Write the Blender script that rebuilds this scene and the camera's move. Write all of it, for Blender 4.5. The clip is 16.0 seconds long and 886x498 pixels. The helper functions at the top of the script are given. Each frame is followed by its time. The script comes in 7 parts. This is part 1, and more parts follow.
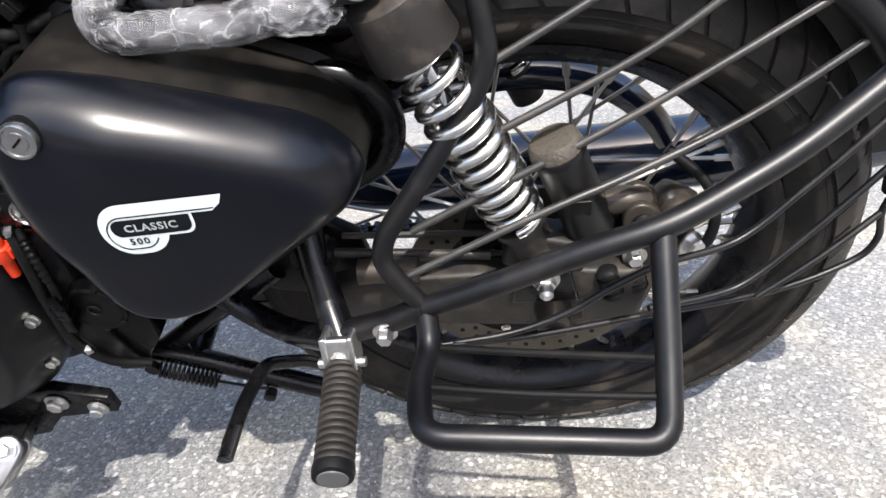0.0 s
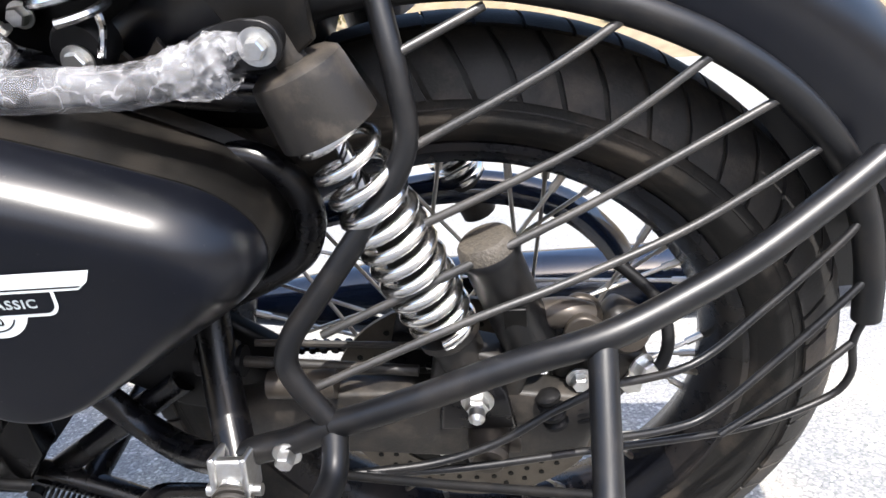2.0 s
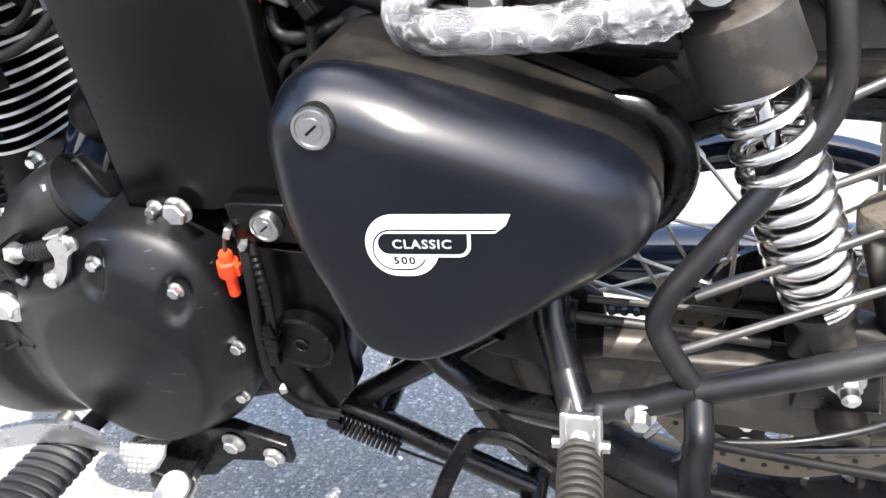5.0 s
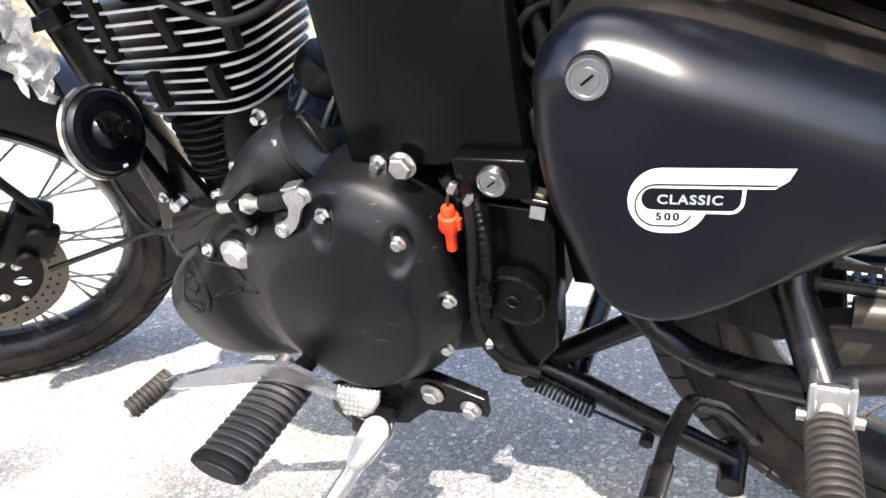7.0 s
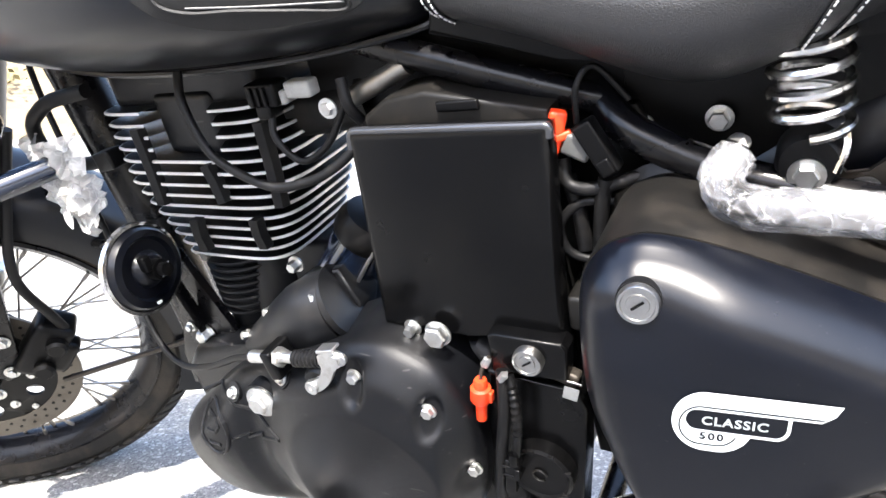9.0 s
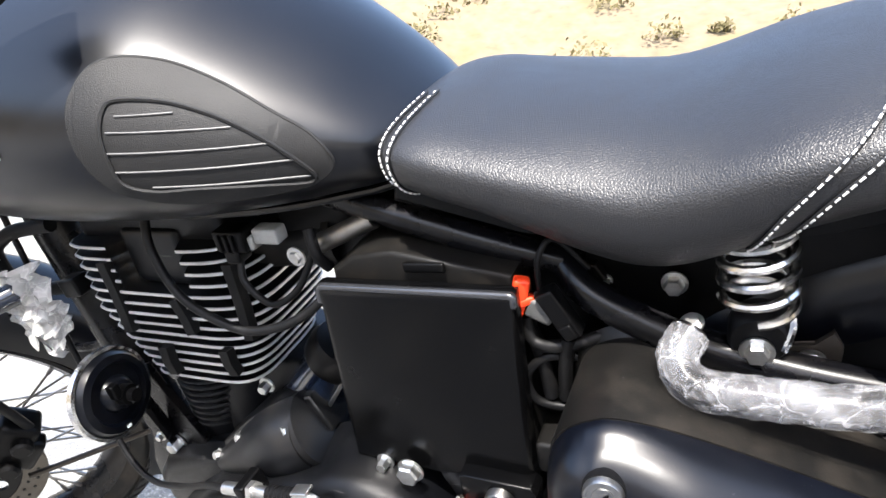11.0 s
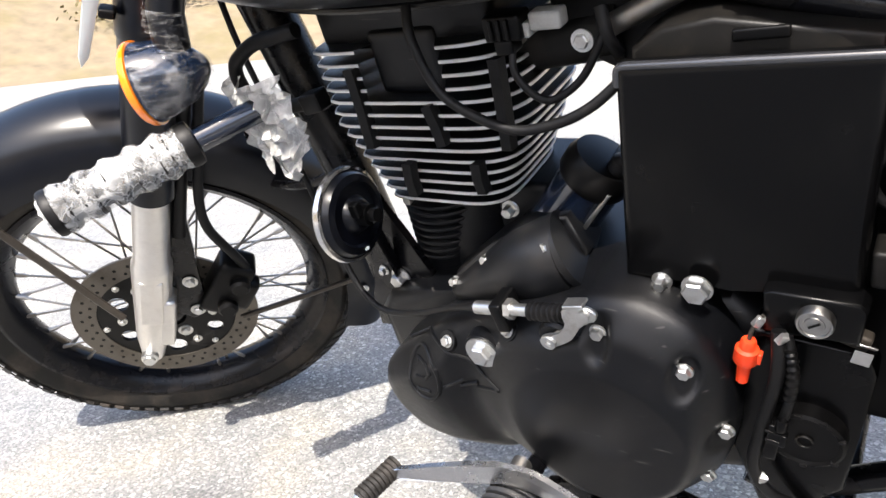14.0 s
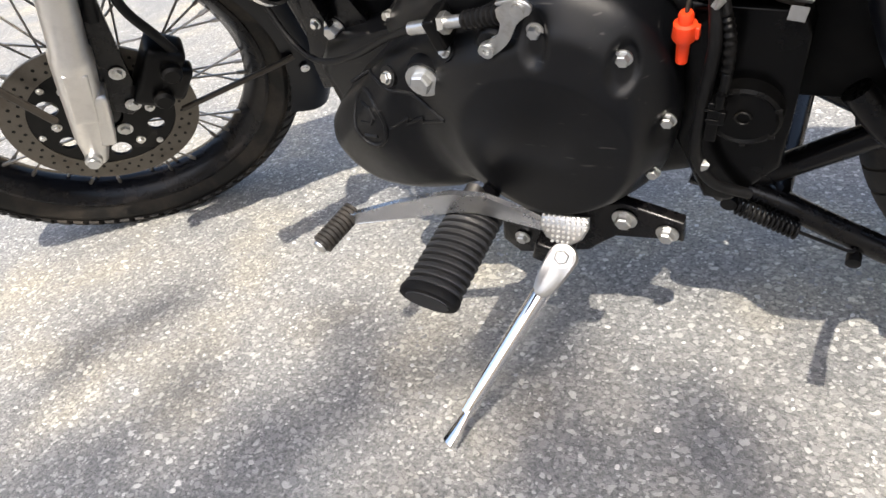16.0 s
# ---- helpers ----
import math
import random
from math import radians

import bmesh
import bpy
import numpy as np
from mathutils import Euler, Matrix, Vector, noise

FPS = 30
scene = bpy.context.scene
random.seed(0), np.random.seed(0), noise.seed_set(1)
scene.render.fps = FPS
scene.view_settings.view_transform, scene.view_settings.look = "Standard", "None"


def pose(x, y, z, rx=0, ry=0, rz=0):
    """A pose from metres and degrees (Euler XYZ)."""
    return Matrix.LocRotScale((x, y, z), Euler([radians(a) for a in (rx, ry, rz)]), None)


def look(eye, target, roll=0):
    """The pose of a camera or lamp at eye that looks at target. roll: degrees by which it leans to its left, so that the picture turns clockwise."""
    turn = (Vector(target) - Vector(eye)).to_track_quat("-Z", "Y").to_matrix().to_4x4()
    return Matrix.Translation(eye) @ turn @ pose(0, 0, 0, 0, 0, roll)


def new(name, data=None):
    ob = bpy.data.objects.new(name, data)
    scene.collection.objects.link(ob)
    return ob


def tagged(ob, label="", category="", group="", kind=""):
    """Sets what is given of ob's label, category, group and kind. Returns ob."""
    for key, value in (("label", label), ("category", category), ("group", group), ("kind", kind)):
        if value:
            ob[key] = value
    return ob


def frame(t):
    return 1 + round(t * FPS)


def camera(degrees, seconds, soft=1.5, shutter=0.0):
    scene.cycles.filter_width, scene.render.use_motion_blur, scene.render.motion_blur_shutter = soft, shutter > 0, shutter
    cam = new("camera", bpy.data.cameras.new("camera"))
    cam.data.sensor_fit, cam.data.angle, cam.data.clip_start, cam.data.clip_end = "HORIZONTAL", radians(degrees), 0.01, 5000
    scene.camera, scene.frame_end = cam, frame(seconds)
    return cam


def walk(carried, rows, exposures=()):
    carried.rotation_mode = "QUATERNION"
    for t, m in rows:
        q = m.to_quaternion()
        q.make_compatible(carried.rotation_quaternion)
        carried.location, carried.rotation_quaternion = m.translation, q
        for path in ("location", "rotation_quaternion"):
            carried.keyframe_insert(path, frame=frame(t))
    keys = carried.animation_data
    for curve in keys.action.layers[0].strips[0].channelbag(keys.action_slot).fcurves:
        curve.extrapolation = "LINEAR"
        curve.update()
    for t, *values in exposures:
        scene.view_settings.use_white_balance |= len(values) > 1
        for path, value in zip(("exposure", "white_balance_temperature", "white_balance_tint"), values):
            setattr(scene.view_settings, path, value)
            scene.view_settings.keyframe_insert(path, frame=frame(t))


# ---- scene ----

# ---------------------------------------------------------------- camera
cam = camera(65.0, 16.0)
PATH = [
    (0, (0.012, -0.665, 0.649), (-0.262, 1.082, -0.286), -7.9),
    (0.5, (0.008, -0.639, 0.564), (-0.258, 1.194, -0.19), -4.1),
    (1, (0.037, -0.623, 0.545), (-0.2, 1.244, -0.131), -4.1),
    (1.5, (0.054, -0.624, 0.556), (-0.159, 1.269, -0.054), -4.7),
    (2, (0.052, -0.62, 0.592), (-0.171, 1.291, 0.047), -4.3),
    (2.5, (0.045, -0.61, 0.602), (-0.195, 1.299, 0.056), -4.6),
    (3, (0.009, -0.606, 0.626), (-0.322, 1.291, 0.087), -4.4),
    (3.5, (-0.03, -0.615, 0.624), (-0.492, 1.253, 0.08), -4.3),
    (4, (-0.069, -0.618, 0.607), (-0.582, 1.222, 0.012), -3.7),
    (4.2, (-0.079, -0.622, 0.602), (-0.599, 1.218, 0.016), -3.7),
    (6.3, (-0.156, -0.654, 0.591), (-0.954, 1.043, -0.106), -5.4),
    (6.5, (-0.166, -0.657, 0.591), (-0.996, 1.027, -0.099), -5.7),
    (7, (-0.185, -0.665, 0.592), (-1.087, 0.983, -0.094), -5.9),
    (7.5, (-0.2, -0.675, 0.599), (-1.157, 0.959, -0.045), -5.2),
    (8, (-0.217, -0.674, 0.617), (-1.225, 0.963, 0.065), -4.3),
    (8.5, (-0.217, -0.666, 0.637), (-1.198, 1.006, 0.144), -3.4),
    (9, (-0.209, -0.664, 0.66), (-1.139, 1.051, 0.218), -2.6),
    (9.2, (-0.204, -0.661, 0.665), (-1.12, 1.06, 0.219), -2.8),
    (11.3, (-0.211, -0.652, 0.773), (-1.058, 1.114, 0.368), -3.6),
    (11.5, (-0.222, -0.651, 0.774), (-1.128, 1.083, 0.358), -4.7),
    (12, (-0.255, -0.661, 0.766), (-1.278, 0.995, 0.308), -5.4),
    (12.5, (-0.289, -0.679, 0.744), (-1.404, 0.893, 0.209), -5.5),
    (13, (-0.312, -0.686, 0.722), (-1.458, 0.863, 0.186), -4.8),
    (13.5, (-0.328, -0.69, 0.697), (-1.474, 0.842, 0.113), -4.9),
    (14, (-0.339, -0.688, 0.676), (-1.472, 0.834, 0.043), -5.2),
    (14.5, (-0.335, -0.692, 0.648), (-1.419, 0.82, -0.085), -5.7),
    (15, (-0.326, -0.694, 0.626), (-1.352, 0.754, -0.296), -8.1),
    (15.5, (-0.322, -0.705, 0.605), (-1.321, 0.66, -0.463), -10.9),
    (16, (-0.317, -0.706, 0.594), (-1.296, 0.65, -0.503), -11.3),
]
# stops and white balance of the clip's own automatic exposure
EXPOSURES = [(0.0, 1.12, 6550, 11), (1.0, 1.45, 6500, 11), (2.0, 1.58, 6450, 11), (3.3, 2.1, 6400, 10), (4.1, 2.2, 6450, 10), (6.3, 2.15, 6700, 11), (7.0, 2.0, 6750, 11), (8.0, 1.92, 6700, 11), (9.0, 2.4, 6550, 10), (11.5, 1.65, 6500, 10), (12.5, 1.62, 6700, 10), (13.5, 1.58, 6700, 11), (14.0, 1.46, 6750, 11), (15.0, 1.08, 6850, 11), (16.0, 1.06, 7000, 10)]
walk(cam, [(t, look(eye, target, roll)) for t, eye, target, roll in PATH], EXPOSURES)

# ---------------------------------------------------------------- daylight
SUN = Vector((0.22, -0.70, 1.0)).normalized()  # towards the sun
world = bpy.data.worlds.new("world")
scene.world = world
world.use_nodes = True
wn = world.node_tree.nodes
sky = wn.new("ShaderNodeTexSky")
sky.sky_type, sky.sun_disc = "NISHITA", False
sky.sun_elevation = math.asin(SUN.z)
sky.sun_rotation = math.atan2(SUN.x, SUN.y)
sky.dust_density = 2.6
wn["Background"].inputs["Strength"].default_value = 0.20
world.node_tree.links.new(sky.outputs[0], wn["Background"].inputs["Color"])
sun = new("sun", bpy.data.lights.new("sun", "SUN"))
sun.data.energy, sun.data.angle, sun.data.color = 4.1, radians(0.55), (1.0, 0.965, 0.915)
sun.matrix_world = look(SUN * 10, (0, 0, 0))


# ---------------------------------------------------------------- materials
def material(name, colour, rough=0.5, metal=0.0, grain=0.0, grain_scale=400.0, dirt=None, dirt_scale=14.0, dirt_amount=0.4,
             bump=0.0, coat=0.0, spec=0.5, rough_var=0.12, mottled=0.25, specks=0.0, scratches=0.0):
    """Principled material with fine grain, broad wear, dirt and relief; sizes in metres by object coordinates."""
    m = bpy.data.materials.new(name)
    m.use_nodes = True
    n, l = m.node_tree.nodes, m.node_tree.links
    b = n["Principled BSDF"]
    co = n.new("ShaderNodeTexCoord")
    fine, broad = n.new("ShaderNodeTexNoise"), n.new("ShaderNodeTexNoise")
    fine.inputs["Scale"].default_value, fine.inputs["Detail"].default_value = grain_scale, 4
    broad.inputs["Scale"].default_value, broad.inputs["Detail"].default_value = dirt_scale, 6
    broad.inputs["Roughness"].default_value = 0.65
    for t in (fine, broad):
        l.new(co.outputs["Object"], t.inputs["Vector"])
    dark = tuple(c * (1 - mottled) for c in colour)
    mix = n.new("ShaderNodeMix")
    mix.data_type = "RGBA"
    mix.inputs["A"].default_value, mix.inputs["B"].default_value = (*dark, 1), (*colour, 1)
    l.new(fine.outputs["Fac"], mix.inputs["Factor"])
    out = mix.outputs["Result"]
    if dirt:
        ramp = n.new("ShaderNodeMapRange")
        ramp.inputs["From Min"].default_value, ramp.inputs["From Max"].default_value = 0.48, 0.72
        ramp.inputs["To Max"].default_value = dirt_amount
        l.new(broad.outputs["Fac"], ramp.inputs["Value"])
        mix2 = n.new("ShaderNodeMix")
        mix2.data_type = "RGBA"
        mix2.inputs["B"].default_value = (*dirt, 1)
        l.new(ramp.outputs["Result"], mix2.inputs["Factor"])
        l.new(out, mix2.inputs["A"])
        out = mix2.outputs["Result"]
    for amount, scale, low, high, stretch in ((specks, 420, 0.735, 0.80, (1, 1, 1)), (scratches, 26, 0.700, 0.725, (1.0, 3.0, 9.0))):
        if amount:
            mp, tex, cut, mark = n.new("ShaderNodeMapping"), n.new("ShaderNodeTexNoise"), n.new("ShaderNodeMapRange"), n.new("ShaderNodeMix")
            mp.inputs["Scale"].default_value, mp.inputs["Rotation"].default_value = stretch, (0.3, 0.6, 0.2)
            tex.inputs["Scale"].default_value, tex.inputs["Detail"].default_value = scale, 2
            cut.inputs["From Min"].default_value, cut.inputs["From Max"].default_value, cut.inputs["To Max"].default_value = low, high, amount
            mark.data_type = "RGBA"
            mark.inputs["B"].default_value = (0.16, 0.15, 0.14, 1)
            l.new(co.outputs["Object"], mp.inputs["Vector"])
            l.new(mp.outputs["Vector"], tex.inputs["Vector"])
            l.new(tex.outputs["Fac"], cut.inputs["Value"])
            l.new(cut.outputs["Result"], mark.inputs["Factor"])
            l.new(out, mark.inputs["A"])
            out = mark.outputs["Result"]
    l.new(out, b.inputs["Base Color"])
    rr = n.new("ShaderNodeMapRange")
    rr.inputs["To Min"].default_value, rr.inputs["To Max"].default_value = max(rough - rough_var, 0.02), min(rough + rough_var, 1)
    l.new(broad.outputs["Fac"], rr.inputs["Value"])
    l.new(rr.outputs["Result"], b.inputs["Roughness"])
    b.inputs["Metallic"].default_value = metal
    b.inputs["Coat Weight"].default_value = coat
    b.inputs["Specular IOR Level"].default_value = spec
    if bump:
        bp = n.new("ShaderNodeBump")
        bp.inputs["Strength"].default_value, bp.inputs["Distance"].default_value = bump, 0.001
        l.new(fine.outputs["Fac"], bp.inputs["Height"])
        l.new(bp.outputs["Normal"], b.inputs["Normal"])
    return m


PAINT = material("satin_black_paint", (0.0012, 0.0018, 0.0040), 0.29, spec=0.39, specks=0.18, dirt=(0.005, 0.005, 0.006), dirt_amount=0.3, grain_scale=900, bump=0.03, rough_var=0.04)
TANKP = material("matte_black_tank_paint", (0.0024, 0.0029, 0.0044), 0.30, spec=0.48, specks=0.10, dirt=(0.006, 0.006, 0.007), dirt_amount=0.25, grain_scale=1200, bump=0.04, rough_var=0.04)
BOXP = material("flat_black_steel", (0.0018, 0.0018, 0.0020), 0.24, spec=0.17, dirt=(0.006, 0.006, 0.0057), dirt_amount=0.3, grain_scale=1500, bump=0.05)
FRAME = material("black_frame_paint", (0.0030, 0.0030, 0.0038), 0.27, spec=0.30, dirt=(0.020, 0.017, 0.014), dirt_amount=0.4, dirt_scale=22, bump=0.05)
PALEROD = material("paler_grey_black_rod_paint", (0.026, 0.0255, 0.0245), 0.40, spec=0.55, dirt=(0.075, 0.067, 0.058), dirt_amount=0.4, dirt_scale=30, bump=0.05)
DARKROD = material("dull_black_rod_paint", (0.006, 0.006, 0.006), 0.55, spec=0.14, dirt=(0.022, 0.019, 0.016), dirt_amount=0.4, dirt_scale=30, bump=0.05)
GUARDP = material("dusty_black_guard_paint", (0.0042, 0.0045, 0.0054), 0.40, specks=0.3, spec=0.36, dirt=(0.036, 0.031, 0.026), dirt_amount=0.30, dirt_scale=18, bump=0.04)
CASE = material("textured_black_crankcase", (0.0028, 0.0031, 0.0040), 0.36, spec=0.28, specks=0.25, scratches=0.22, dirt=(0.009, 0.0086, 0.0082), dirt_amount=0.45, dirt_scale=16, grain_scale=1600, bump=0.2)
DUSTY = material("dusty_black_plastic", (0.0056, 0.0052, 0.0047), 0.46, specks=0.35, spec=0.26, dirt=(0.026, 0.0215, 0.017), dirt_amount=0.60, dirt_scale=20, grain_scale=700, bump=0.12)
PLASTIC = material("black_plastic", (0.0018, 0.0018, 0.0020), 0.38, spec=0.16, dirt=(0.011, 0.010, 0.009), dirt_amount=0.4, dirt_scale=30)
RUBBER = material("black_rubber", (0.0044, 0.0044, 0.0048), 0.48, spec=0.22, dirt=(0.020, 0.018, 0.016), dirt_amount=0.4, dirt_scale=35, grain_scale=600, bump=0.15)
PEGRUB = material("dusty_ribbed_rubber", (0.024, 0.0215, 0.019), 0.58, spec=0.35, dirt=(0.060, 0.050, 0.041), dirt_amount=0.55, dirt_scale=45, grain_scale=600, bump=0.2)
TREAD = material("dusty_tread_rubber", (0.018, 0.0172, 0.0165), 0.62, spec=0.30, dirt=(0.075, 0.062, 0.050), dirt_amount=0.75, dirt_scale=16, grain_scale=420, bump=0.3)
TYRE = material("tyre_rubber", (0.0075, 0.0072, 0.0068), 0.58, specks=0.35, spec=0.24, dirt=(0.075, 0.060, 0.046), dirt_amount=0.6, dirt_scale=11, grain_scale=500, bump=0.25)
RIM = material("black_rim_paint", (0.004, 0.0045, 0.0065), 0.27, spec=0.22, dirt=(0.060, 0.047, 0.036), dirt_amount=0.4, dirt_scale=9)
CHROME = material("chrome", (0.86, 0.86, 0.87), 0.07, 1.0, mottled=0.04, rough_var=0.05, dirt=(0.5, 0.47, 0.43), dirt_amount=0.2, dirt_scale=40)
ZINC = material("zinc_plated_steel", (0.74, 0.74, 0.72), 0.36, 1.0, mottled=0.15, dirt=(0.36, 0.32, 0.27), dirt_amount=0.5, dirt_scale=60)
ALU = material("brushed_aluminium", (0.80, 0.775, 0.735), 0.40, 1.0, mottled=0.05, dirt=(0.5, 0.47, 0.43), dirt_amount=0.2, dirt_scale=70, rough_var=0.05)
LOCKM = material("dull_lock_alloy", (0.46, 0.455, 0.44), 0.34, 1.0, mottled=0.2, dirt=(0.3, 0.28, 0.25), dirt_amount=0.4, dirt_scale=90)
SPOKE = material("dull_spoke_steel", (0.42, 0.40, 0.37), 0.4, 1.0, mottled=0.2, dirt=(0.25, 0.2, 0.15), dirt_amount=0.6, dirt_scale=50)
POLISHED = material("polished_lever_steel", (0.80, 0.795, 0.78), 0.27, 1.0, mottled=0.06, dirt=(0.5, 0.47, 0.43), dirt_amount=0.25, dirt_scale=30)
STEEL = material("satin_bright_steel", (0.44, 0.435, 0.42), 0.32, 0.95, mottled=0.1, dirt=(0.55, 0.52, 0.48), dirt_amount=0.4, dirt_scale=30)
SPRING = material("satin_chrome_spring", (0.86, 0.85, 0.83), 0.22, 1.0, mottled=0.08, dirt=(0.55, 0.5, 0.44), dirt_amount=0.3, dirt_scale=40)
FINEDGE = material("machined_fin_edge", (0.66, 0.66, 0.65), 0.42, 0.6, mottled=0.1, dirt=(0.5, 0.47, 0.42), dirt_amount=0.4, dirt_scale=40)
DISCM = material("brake_disc_steel", (0.135, 0.122, 0.106), 0.42, 0.9, mottled=0.25, dirt=(0.075, 0.060, 0.046), dirt_amount=0.5, dirt_scale=30)
ORANGE = material("orange_plastic", (0.88, 0.055, 0.012), 0.4, mottled=0.1, dirt=(0.6, 0.08, 0.02), dirt_amount=0.3, dirt_scale=60)
AMBER = material("amber_lens", (0.9, 0.22, 0.01), 0.15, mottled=0.1, coat=0.5)
DECAL = material("pale_vinyl_decal", (0.60, 0.655, 0.66), 0.4, mottled=0.04)
GREY = material("grey_plastic", (0.085, 0.087, 0.086), 0.5, dirt=(0.1, 0.095, 0.085), dirt_amount=0.4, dirt_scale=50)
TAPE = material("crumpled_foil_tape", (0.55, 0.55, 0.54), 0.3, 0.8, grain_scale=200, bump=0.6)
BLUEB = material("blue_black_gloss_paint", (0.006, 0.011, 0.024), 0.13, spec=0.9, dirt=(0.03, 0.03, 0.04), dirt_amount=0.3, dirt_scale=20)
PAD = material("grained_rubber_pad", (0.013, 0.013, 0.013), 0.55, spec=0.30, grain_scale=1100, bump=0.35, dirt=(0.02, 0.019, 0.018), dirt_amount=0.4)
PADLINE = material("pad_groove_grey", (0.085, 0.085, 0.085), 0.55)
THREAD = material("white_thread", (0.75, 0.74, 0.72), 0.8)
REAR_BARE = material("bare_grey_steel", (0.070, 0.060, 0.050), 0.42, 0.6, dirt=(0.045, 0.036, 0.027), dirt_amount=0.6, dirt_scale=40)
DIRTY = material("road_grimed_black_steel", (0.014, 0.0125, 0.0110), 0.50, spec=0.38, dirt=(0.090, 0.074, 0.058), dirt_amount=0.60, dirt_scale=24, grain_scale=500, bump=0.15)
FOOTR = material("dark_grey_footrest_rubber", (0.017, 0.017, 0.0178), 0.46, spec=0.45, dirt=(0.03, 0.028, 0.026), dirt_amount=0.3, dirt_scale=30)
# paler full-gloss black that stands in for sky highlights along edges
EDGE_SHEEN = material("edge_highlight_gloss", (0.02, 0.021, 0.024), 0.24, spec=1.0)
GRIT = material("gritty_worn_cap", (0.085, 0.072, 0.055), 0.7, grain_scale=420, bump=1.0, mottled=0.75, dirt=(0.02, 0.018, 0.015), dirt_amount=0.7, dirt_scale=120)


# ---------------------------------------------------------------- mesh helpers
def holder(parent):
    """The parent itself, or the one above it where a fourth level would come about."""
    return parent.parent if parent.parent and parent.parent.parent else parent


def part(name, bm, mat, parent, label="", sharp=38):
    me = bpy.data.meshes.new(name)
    bmesh.ops.recalc_face_normals(bm, faces=bm.faces)
    for f in bm.faces:
        f.smooth = True
    bm.to_mesh(me)
    bm.free()
    me.set_sharp_from_angle(angle=radians(sharp))
    me.materials.append(mat)
    ob = new(name, me)
    if parent is not None:
        ob.parent = holder(parent)
    if label:
        ob["label"] = label
    return ob


def spline(pts, per=6):
    """A smooth line through the points."""
    p = [Vector(q) for q in pts]
    if len(p) < 3:
        return p
    out = []
    for i in range(len(p) - 1):
        a, b, c, d = p[max(i - 1, 0)], p[i], p[i + 1], p[min(i + 2, len(p) - 1)]
        for k in range(per):
            t = k / per
            out.append(0.5 * (2 * b + (c - a) * t + (2 * a - 5 * b + 4 * c - d) * t * t + (3 * b - a - 3 * c + d) * t ** 3))
    return out + [p[-1]]


def bent(pts, r, per=5):
    """A line of straight runs whose corners are rounded with radius r."""
    p = [Vector(q) for q in pts]
    out = [p[0]]
    for a, b, c in zip(p, p[1:], p[2:]):
        u, v = (a - b), (c - b)
        k = min(r, u.length * 0.48, v.length * 0.48)
        s, e = b + u.normalized() * k, b + v.normalized() * k
        for i in range(per + 1):
            t = i / per
            out.append((1 - t) ** 2 * s + 2 * t * (1 - t) * b + t * t * e)
    return out + [p[-1]]


def tube(bm, pts, r, n=10, m=None, flat=1.0):
    """A round bar along the points; r may be a number or a function of 0..1 along it."""
    p = [Vector(q) for q in pts]
    up, rings = None, []
    for i, q in enumerate(p):
        d = (p[min(i + 1, len(p) - 1)] - p[max(i - 1, 0)]).normalized()
        if up is None:
            up = d.orthogonal().normalized()
        up = (up - d * up.dot(d)).normalized()
        side = d.cross(up)
        rad = r(i / (len(p) - 1)) if callable(r) else r
        rings.append([bm.verts.new(q + (up * math.cos(a) + side * math.sin(a) * flat) * rad) for a in (2 * math.pi * k / n for k in range(n))])
    for a, b in zip(rings, rings[1:]):
        for k in range(n):
            bm.faces.new((a[k], a[(k + 1) % n], b[(k + 1) % n], b[k]))
    bm.faces.new(rings[0][::-1])
    bm.faces.new(rings[-1])
    if m is not None:
        bmesh.ops.transform(bm, matrix=m, verts=[v for ring in rings for v in ring])
    return bm


def lathe(bm, profile, n=32, m=None, closed=False):
    """Turns a profile of (radius, height) round z."""
    rings = []
    for r, h in profile:
        rings.append([bm.verts.new((r * math.cos(a), r * math.sin(a), h)) for a in (2 * math.pi * k / n for k in range(n))] if r > 1e-6 else [bm.verts.new((0, 0, h))])
    pairs = list(zip(rings, rings[1:])) + ([(rings[-1], rings[0])] if closed else [])
    for a, b in pairs:
        for k in range(n):
            k2 = (k + 1) % n
            if len(a) > 1 and len(b) > 1:
                bm.faces.new((a[k], a[k2], b[k2], b[k]))
            elif len(b) > 1:
                bm.faces.new((a[0], b[k2], b[k]))
            elif len(a) > 1:
                bm.faces.new((a[k], a[k2], b[0]))
    if not closed:
        for ring in (rings[0], rings[-1]):
            if len(ring) > 1:
                bm.faces.new(ring)
    if m is not None:
        bmesh.ops.transform(bm, matrix=m, verts=[v for ring in rings for v in ring])
    return bm


def box(bm, sx, sy, sz, m=None, bevel=0.0, seg=3):
    got = bmesh.ops.create_cube(bm, size=1.0)["verts"]
    bmesh.ops.scale(bm, vec=(sx, sy, sz), verts=got)
    if bevel:
        edges = list({e for v in got for e in v.link_edges})
        made = bmesh.ops.bevel(bm, geom=edges, offset=bevel, segments=seg, affect="EDGES", profile=0.6)
        got = list({v for f in made["faces"] for v in f.verts} | {v for v in got if v.is_valid})
    if m is not None:
        bmesh.ops.transform(bm, matrix=m, verts=got)
    return bm


